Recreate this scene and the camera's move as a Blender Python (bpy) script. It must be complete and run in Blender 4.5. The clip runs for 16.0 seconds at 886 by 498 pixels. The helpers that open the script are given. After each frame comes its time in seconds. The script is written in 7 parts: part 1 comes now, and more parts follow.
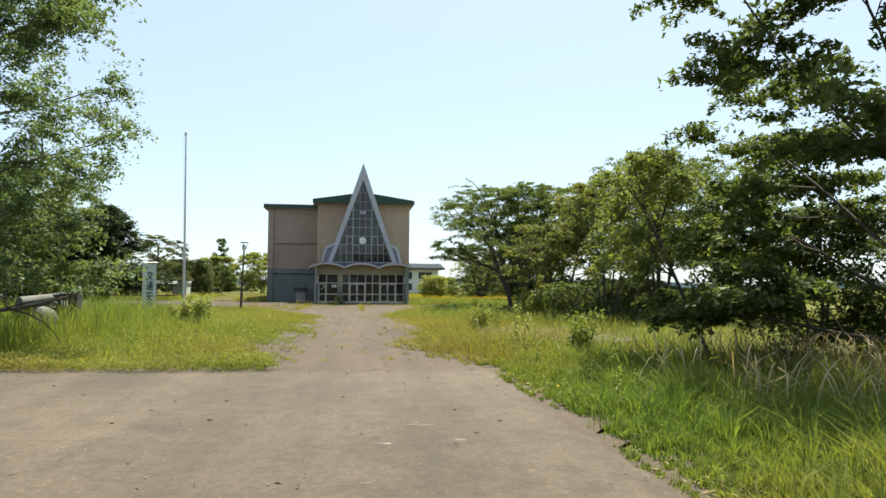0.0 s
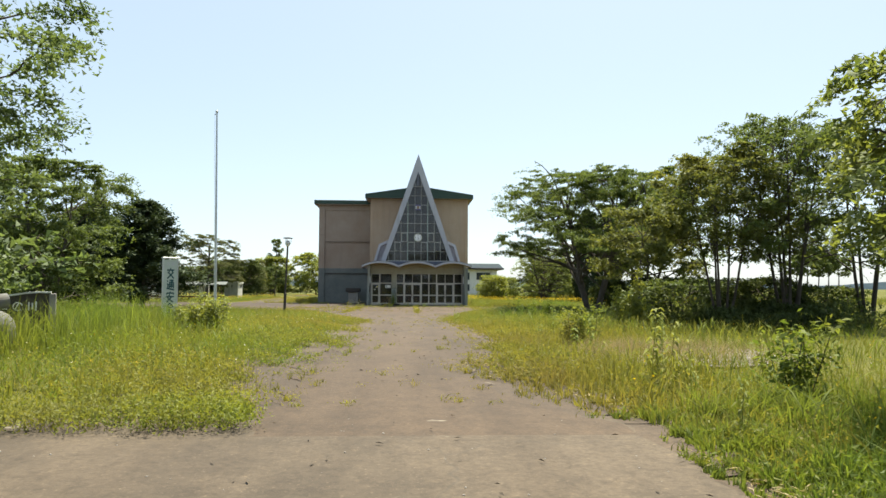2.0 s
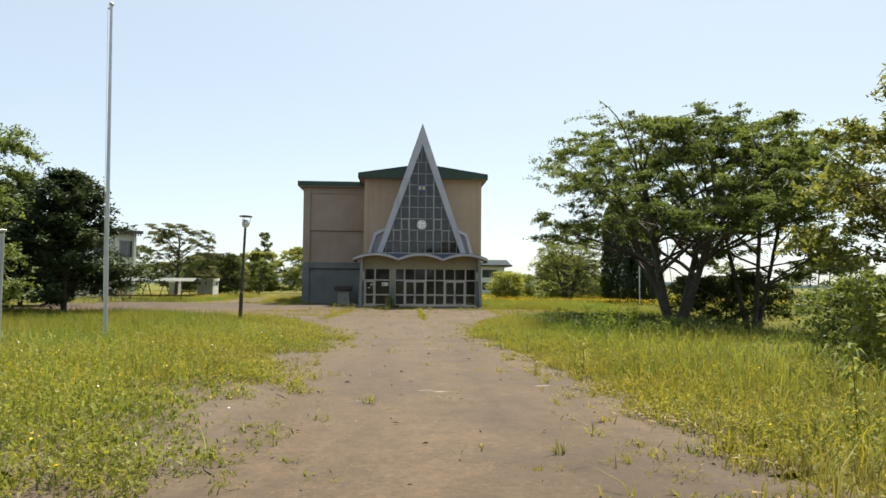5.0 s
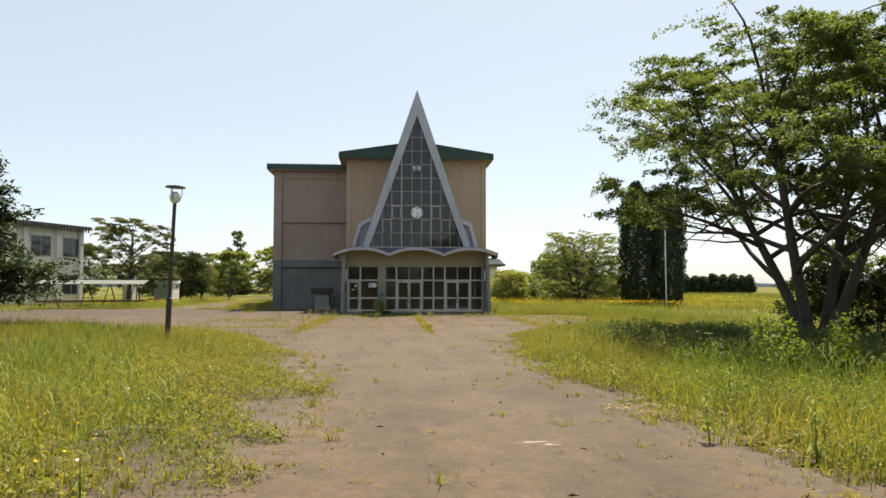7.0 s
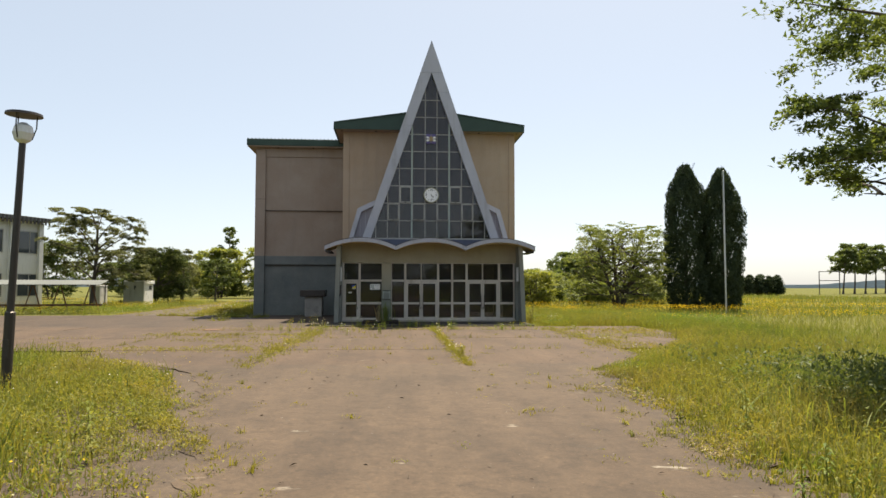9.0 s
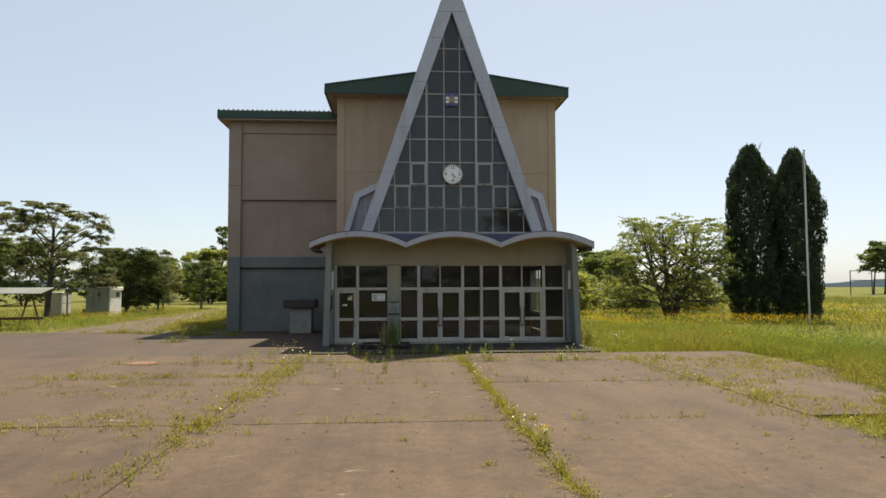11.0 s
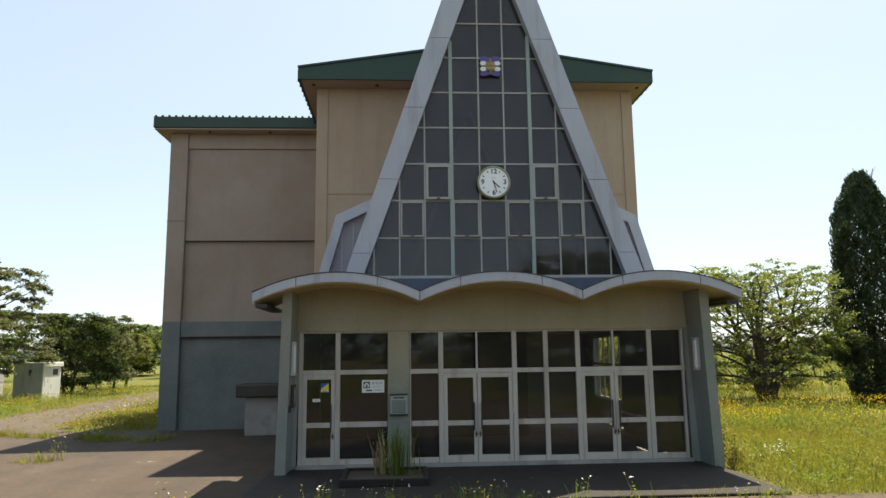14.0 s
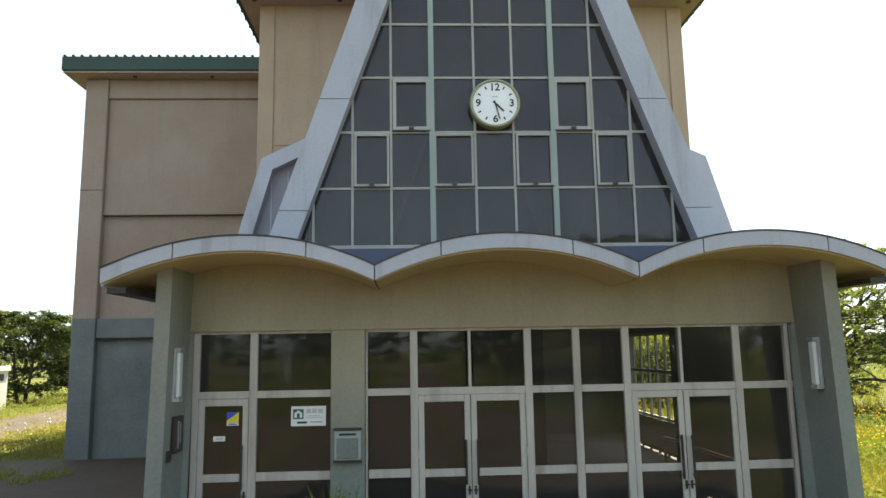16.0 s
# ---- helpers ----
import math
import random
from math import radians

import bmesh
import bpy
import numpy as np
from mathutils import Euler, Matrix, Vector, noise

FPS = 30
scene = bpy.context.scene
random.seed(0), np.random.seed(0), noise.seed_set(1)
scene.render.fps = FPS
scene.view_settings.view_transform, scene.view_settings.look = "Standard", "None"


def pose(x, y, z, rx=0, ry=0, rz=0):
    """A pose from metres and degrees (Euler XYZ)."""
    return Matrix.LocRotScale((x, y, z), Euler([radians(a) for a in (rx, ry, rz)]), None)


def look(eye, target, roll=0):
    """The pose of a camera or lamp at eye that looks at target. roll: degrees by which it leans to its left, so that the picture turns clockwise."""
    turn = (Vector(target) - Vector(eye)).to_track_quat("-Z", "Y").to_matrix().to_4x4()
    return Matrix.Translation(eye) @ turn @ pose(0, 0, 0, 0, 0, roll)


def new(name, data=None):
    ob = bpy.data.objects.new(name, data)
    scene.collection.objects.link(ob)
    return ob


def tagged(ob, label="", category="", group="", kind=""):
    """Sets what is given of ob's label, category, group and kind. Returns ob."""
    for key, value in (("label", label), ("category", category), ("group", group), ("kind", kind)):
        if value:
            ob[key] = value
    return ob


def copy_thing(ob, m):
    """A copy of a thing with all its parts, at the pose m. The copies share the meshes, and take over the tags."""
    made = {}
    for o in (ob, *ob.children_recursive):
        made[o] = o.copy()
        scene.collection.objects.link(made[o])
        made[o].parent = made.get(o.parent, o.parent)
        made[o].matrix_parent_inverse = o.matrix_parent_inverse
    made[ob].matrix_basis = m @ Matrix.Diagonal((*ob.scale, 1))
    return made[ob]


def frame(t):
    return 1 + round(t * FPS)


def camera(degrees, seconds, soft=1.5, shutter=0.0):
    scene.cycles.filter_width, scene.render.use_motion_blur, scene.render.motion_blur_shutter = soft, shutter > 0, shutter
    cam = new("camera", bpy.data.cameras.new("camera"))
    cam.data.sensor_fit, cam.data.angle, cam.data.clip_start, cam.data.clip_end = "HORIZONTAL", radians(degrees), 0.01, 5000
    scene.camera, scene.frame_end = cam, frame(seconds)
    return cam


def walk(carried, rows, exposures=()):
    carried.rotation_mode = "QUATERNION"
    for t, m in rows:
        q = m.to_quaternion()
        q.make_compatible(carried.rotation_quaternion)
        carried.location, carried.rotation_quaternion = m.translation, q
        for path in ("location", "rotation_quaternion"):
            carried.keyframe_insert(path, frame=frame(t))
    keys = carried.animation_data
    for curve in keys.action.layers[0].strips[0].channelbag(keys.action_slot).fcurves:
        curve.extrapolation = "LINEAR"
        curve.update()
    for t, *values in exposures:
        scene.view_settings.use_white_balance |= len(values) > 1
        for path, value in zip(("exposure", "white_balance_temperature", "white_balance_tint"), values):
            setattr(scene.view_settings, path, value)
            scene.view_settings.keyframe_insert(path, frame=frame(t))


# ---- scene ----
cam = camera(65.5, 16.0)
PATH = [
    (0, (-0.925, -72.08, 2.023), (-0.665, -70.1, 2.127), 0.4),
    (0.5, (-0.884, -71.122, 1.991), (-0.631, -69.141, 2.096), 0.2),
    (1, (-0.792, -69.951, 1.982), (-0.546, -67.969, 2.087), 0.1),
    (1.5, (-0.749, -68.392, 1.952), (-0.59, -66.402, 2.057), 0.3),
    (2, (-0.753, -66.645, 1.903), (-0.655, -64.65, 2.01), 0.3),
    (2.5, (-0.764, -64.905, 1.899), (-0.672, -62.91, 2.005), 0.2),
    (3, (-0.717, -62.988, 1.879), (-0.629, -60.993, 1.984), 0.2),
    (3.5, (-0.762, -60.965, 1.903), (-0.678, -58.97, 2.005), 0.3),
    (4, (-0.847, -58.964, 1.901), (-0.767, -56.968, 2.001), 0.4),
    (6.5, (-1.523, -47.246, 1.765), (-1.367, -45.255, 1.872), 0.3),
    (7, (-1.739, -44.824, 1.775), (-1.582, -42.833, 1.882), 0.0),
    (7.5, (-1.753, -42.493, 1.769), (-1.599, -40.502, 1.877), 0.1),
    (8, (-1.788, -40.119, 1.747), (-1.636, -38.128, 1.856), 0.0),
    (8.5, (-1.866, -37.7, 1.795), (-1.714, -35.709, 1.904), 0.1),
    (10.8, (-2.086, -27.178, 2.147), (-1.951, -25.185, 2.250), -0.2),
    (11, (-2.089, -26.356, 2.204), (-1.954, -24.363, 2.314), -0.2),
    (11.2, (-2.090, -25.553, 2.266), (-1.956, -23.563, 2.412), -0.2),
    (11.5, (-2.09, -24.362, 2.331), (-1.959, -22.383, 2.59), -0.1),
    (12, (-2.115, -22.407, 2.348), (-1.986, -20.433, 2.643), -0.2),
    (12.5, (-2.035, -20.637, 2.409), (-1.916, -18.662, 2.704), -0.3),
    (13, (-2.165, -18.939, 2.457), (-2.045, -16.965, 2.755), -0.4),
    (13.5, (-2.21, -17.436, 2.544), (-2.092, -15.461, 2.838), -0.6),
    (14, (-2.064, -15.845, 2.531), (-1.951, -13.871, 2.831), -0.7),
    (14.5, (-1.911, -14.336, 2.612), (-1.802, -12.361, 2.909), -0.9),
    (15, (-1.705, -12.779, 2.612), (-1.603, -10.805, 2.912), -1.0),
    (15.5, (-1.496, -11.334, 2.622), (-1.395, -9.359, 2.923), -1.0),
    (16, (-1.244, -10.263, 2.721), (-1.155, -8.287, 3.013), -1.0),
]
EXPOSURES = [(0, 1.2, 7100, 2), (2, 1.19, 7350, 4), (4, 1.13, 7550, 5), (7, 1.09, 8000, 9), (8.5, 1.08, 8000, 10), (11, 0.9, 7850, 9), (12.5, 0.92, 7700, 8), (13.5, 1.1, 7650, 7), (14.5, 1.45, 7600, 5), (16, 1.92, 7600, 3)]
walk(cam, [(t, look(eye, target, roll)) for t, eye, target, roll in PATH], EXPOSURES)

# ---- light ----
SUN_WAY = Vector((0.195, 0.432, 1.0))  # towards the sun: high, behind the hall and to its right
sun = new("sun", bpy.data.lights.new("sun", "SUN"))
sun.data.energy, sun.data.angle, sun.data.color = 5.0, radians(0.55), (1.0, 0.955, 0.88)
sun.matrix_world = look(SUN_WAY * 40, (0, 0, 0))
world = bpy.data.worlds.new("world")
scene.world = world
world.use_nodes = True
sky = world.node_tree.nodes.new("ShaderNodeTexSky")
sky.sky_type, sky.sun_disc = "NISHITA", False
sky.sun_elevation, sky.sun_rotation = radians(64.6), radians(24.3)
sky.altitude, sky.air_density, sky.dust_density, sky.ozone_density = 0, 0.65, 1.3, 0.4
veil = world.node_tree.nodes.new("ShaderNodeMix")  # thin high haze that evens out the sky
veil.data_type = "RGBA"
veil.inputs["Factor"].default_value, veil.inputs["B"].default_value = 0.55, (2.55, 3.25, 4.2, 1)
world.node_tree.links.new(sky.outputs[0], veil.inputs["A"])
world.node_tree.links.new(veil.outputs["Result"], world.node_tree.nodes["Background"].inputs[0])
world.node_tree.nodes["Background"].inputs[1].default_value = 0.12


# ---- materials ----
def shader(name):
    m = bpy.data.materials.new(name)
    m.use_nodes = True
    nt = m.node_tree
    return m, nt, nt.nodes["Principled BSDF"]


def noise_node(nt, scale, detail=4.0, rough=0.55, vec=None, stretch=None):
    n = nt.nodes.new("ShaderNodeTexNoise")
    n.inputs["Scale"].default_value, n.inputs["Detail"].default_value, n.inputs["Roughness"].default_value = scale, detail, rough
    g = nt.nodes.new("ShaderNodeNewGeometry") if vec is None else None
    src = g.outputs["Position"] if vec is None else vec
    if stretch:
        mp = nt.nodes.new("ShaderNodeMapping")
        mp.inputs["Scale"].default_value = stretch
        nt.links.new(src, mp.inputs["Vector"])
        src = mp.outputs[0]
    nt.links.new(src, n.inputs["Vector"])
    return n.outputs["Fac"]


def ramp(nt, fac, stops):
    r = nt.nodes.new("ShaderNodeValToRGB")
    while len(r.color_ramp.elements) < len(stops):
        r.color_ramp.elements.new(0.5)
    for e, (p, c) in zip(r.color_ramp.elements, stops):
        e.position, e.color = p, (*c, 1) if len(c) == 3 else c
    nt.links.new(fac, r.inputs[0])
    return r.outputs["Color"]


def mix(nt, fac, a, b, kind="MIX"):
    n = nt.nodes.new("ShaderNodeMix")
    n.data_type, n.blend_type = "RGBA", kind
    for sock, v in ((n.inputs["Factor"], fac), (n.inputs["A"], a), (n.inputs["B"], b)):
        if isinstance(v, bpy.types.NodeSocket):
            nt.links.new(v, sock)
        elif isinstance(v, (int, float)):
            sock.default_value = v
        else:
            sock.default_value = (*v, 1)
    return n.outputs["Result"]


def bump(nt, bsdf, height, strength, distance):
    b = nt.nodes.new("ShaderNodeBump")
    b.inputs["Strength"].default_value, b.inputs["Distance"].default_value = strength, distance
    nt.links.new(height, b.inputs["Height"])
    nt.links.new(b.outputs[0], bsdf.inputs["Normal"])


def surface(name, a, b, rough=0.8, metal=0.0, big=0.6, fine=30.0, relief=0.15, stain=None, stain_at=0.62, streak=False):
    """Two tones that vary at a large and a small scale, with optional stains (streaked downwards) and fine relief."""
    m, nt, p = shader(name)
    large = noise_node(nt, big, 5)
    small = noise_node(nt, fine, 3)
    col = mix(nt, ramp(nt, large, [(0.3, (0, 0, 0)), (0.7, (1, 1, 1))]), a, b)
    col = mix(nt, 0.22, col, mix(nt, small, tuple(0.6 * c for c in a), tuple(min(1.0, 1.3 * c) for c in b)))
    if stain:
        s = noise_node(nt, 1.3, 7, 0.7, stretch=(2.2, 2.2, 0.22) if streak else None)
        col = mix(nt, ramp(nt, s, [(stain_at - 0.1, (0, 0, 0)), (stain_at + 0.12, (0.8, 0.8, 0.8))]), col, stain)
    nt.links.new(col, p.inputs["Base Color"])
    p.inputs["Roughness"].default_value, p.inputs["Metallic"].default_value = rough, metal
    if relief:
        bump(nt, p, small, relief, 0.01)
    return m


def two_tone(name, low, high, level, soft, rough=0.85):
    """Wall paint: one colour below a level and another above it, weathered; a wide soft blend stands for bounced light.
    """
    m, nt, p = shader(name)
    g = nt.nodes.new("ShaderNodeNewGeometry")
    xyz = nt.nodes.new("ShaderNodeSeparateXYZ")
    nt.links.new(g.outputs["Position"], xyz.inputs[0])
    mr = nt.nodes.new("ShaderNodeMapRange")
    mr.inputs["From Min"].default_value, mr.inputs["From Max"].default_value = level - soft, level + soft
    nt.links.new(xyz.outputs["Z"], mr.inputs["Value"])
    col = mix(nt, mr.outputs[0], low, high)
    large, small = noise_node(nt, 0.5, 6, 0.6), noise_node(nt, 22, 3)
    col = mix(nt, ramp(nt, large, [(0.35, (0, 0, 0)), (0.75, (0.45, 0.45, 0.45))]), col, mix(nt, 0.5, col, (0.62, 0.58, 0.5)))
    streak = noise_node(nt, 1.6, 7, 0.7, stretch=(2.0, 2.0, 0.16))
    col = mix(nt, ramp(nt, streak, [(0.50, (0, 0, 0)), (0.76, (0.40, 0.40, 0.40))]), col, mix(nt, 0.6, col, (0.12, 0.10, 0.08)))
    col = mix(nt, 0.12, col, mix(nt, small, (0.1, 0.1, 0.1), (0.8, 0.8, 0.8)))
    nt.links.new(col, p.inputs["Base Color"])
    p.inputs["Roughness"].default_value = rough
    bump(nt, p, small, 0.2, 0.008)
    return m


def leafy(name, dark, light, sun_tint, through_share=0.45, field=0.25, gloss=0.03, dead=None):
    """Thin green matter: part of the light passes through it; each blade or leaf has its own tone and patches of ground differ."""
    m, nt, p = shader(name)
    nt.nodes.remove(p)
    out = nt.nodes["Material Output"]
    g = nt.nodes.new("ShaderNodeNewGeometry")
    rnd = g.outputs["Random Per Island"]
    patch = noise_node(nt, field, 4)
    c = mix(nt, rnd, dark, light)
    c = mix(nt, ramp(nt, patch, [(0.4, (0, 0, 0)), (0.66, (1, 1, 1))]), c, mix(nt, 0.6, c, sun_tint))
    if dead:
        spot = noise_node(nt, 0.34, 6, 0.65)
        c = mix(nt, ramp(nt, spot, [(0.52, (0, 0, 0)), (0.70, (0.75, 0.75, 0.75))]), c, dead)
        deep = noise_node(nt, 0.11, 3)
        c = mix(nt, ramp(nt, deep, [(0.50, (0, 0, 0)), (0.64, (0.6, 0.6, 0.6))]), c, mix(nt, 1.0, c, (0.62, 0.95, 0.7), "MULTIPLY"))
    d, t, s = (nt.nodes.new("ShaderNodeBsdf" + k) for k in ("Diffuse", "Translucent", "Glossy"))
    nt.links.new(c, d.inputs["Color"])
    nt.links.new(mix(nt, 0.5, c, mix(nt, 1.0, c, (1.7, 1.6, 0.62), "MULTIPLY")), t.inputs["Color"])
    s.inputs["Roughness"].default_value = 0.6
    s.inputs["Color"].default_value = (0.5, 0.55, 0.5, 1)
    a, b = nt.nodes.new("ShaderNodeMixShader"), nt.nodes.new("ShaderNodeMixShader")
    a.inputs[0].default_value, b.inputs[0].default_value = through_share, gloss
    nt.links.new(d.outputs[0], a.inputs[1]), nt.links.new(t.outputs[0], a.inputs[2])
    nt.links.new(a.outputs[0], b.inputs[1]), nt.links.new(s.outputs[0], b.inputs[2])
    nt.links.new(b.outputs[0], out.inputs["Surface"])
    return m


def glazing(name, tint, gloss=1.0, dust=0.05):
    """Window glass: clear, lightly tinted, with a reflection that grows towards grazing angles."""
    m, nt, p = shader(name)
    nt.nodes.remove(p)
    tr, gl = nt.nodes.new("ShaderNodeBsdfTransparent"), nt.nodes.new("ShaderNodeBsdfGlossy")
    tr.inputs["Color"].default_value = (*tint, 1)
    gl.inputs["Roughness"].default_value = 0.03
    gl.inputs["Color"].default_value = (gloss, gloss, gloss, 1)
    fr = nt.nodes.new("ShaderNodeFresnel")
    fr.inputs["IOR"].default_value = 1.52
    ms = nt.nodes.new("ShaderNodeMixShader")
    df, md = nt.nodes.new("ShaderNodeBsdfDiffuse"), nt.nodes.new("ShaderNodeMixShader")
    df.inputs["Color"].default_value = (0.50, 0.42, 0.41, 1)
    film = noise_node(nt, 2.4, 6, 0.7, stretch=(1, 1, 0.4))
    nt.links.new(ramp(nt, film, [(0.3, (0.4 * dust,) * 3), (0.75, (1.6 * dust,) * 3)]), md.inputs[0])
    nt.links.new(tr.outputs[0], md.inputs[1]), nt.links.new(df.outputs[0], md.inputs[2])
    nt.links.new(fr.outputs[0], ms.inputs[0]), nt.links.new(md.outputs[0], ms.inputs[1]), nt.links.new(gl.outputs[0], ms.inputs[2])
    nt.links.new(ms.outputs[0], nt.nodes["Material Output"].inputs["Surface"])
    return m


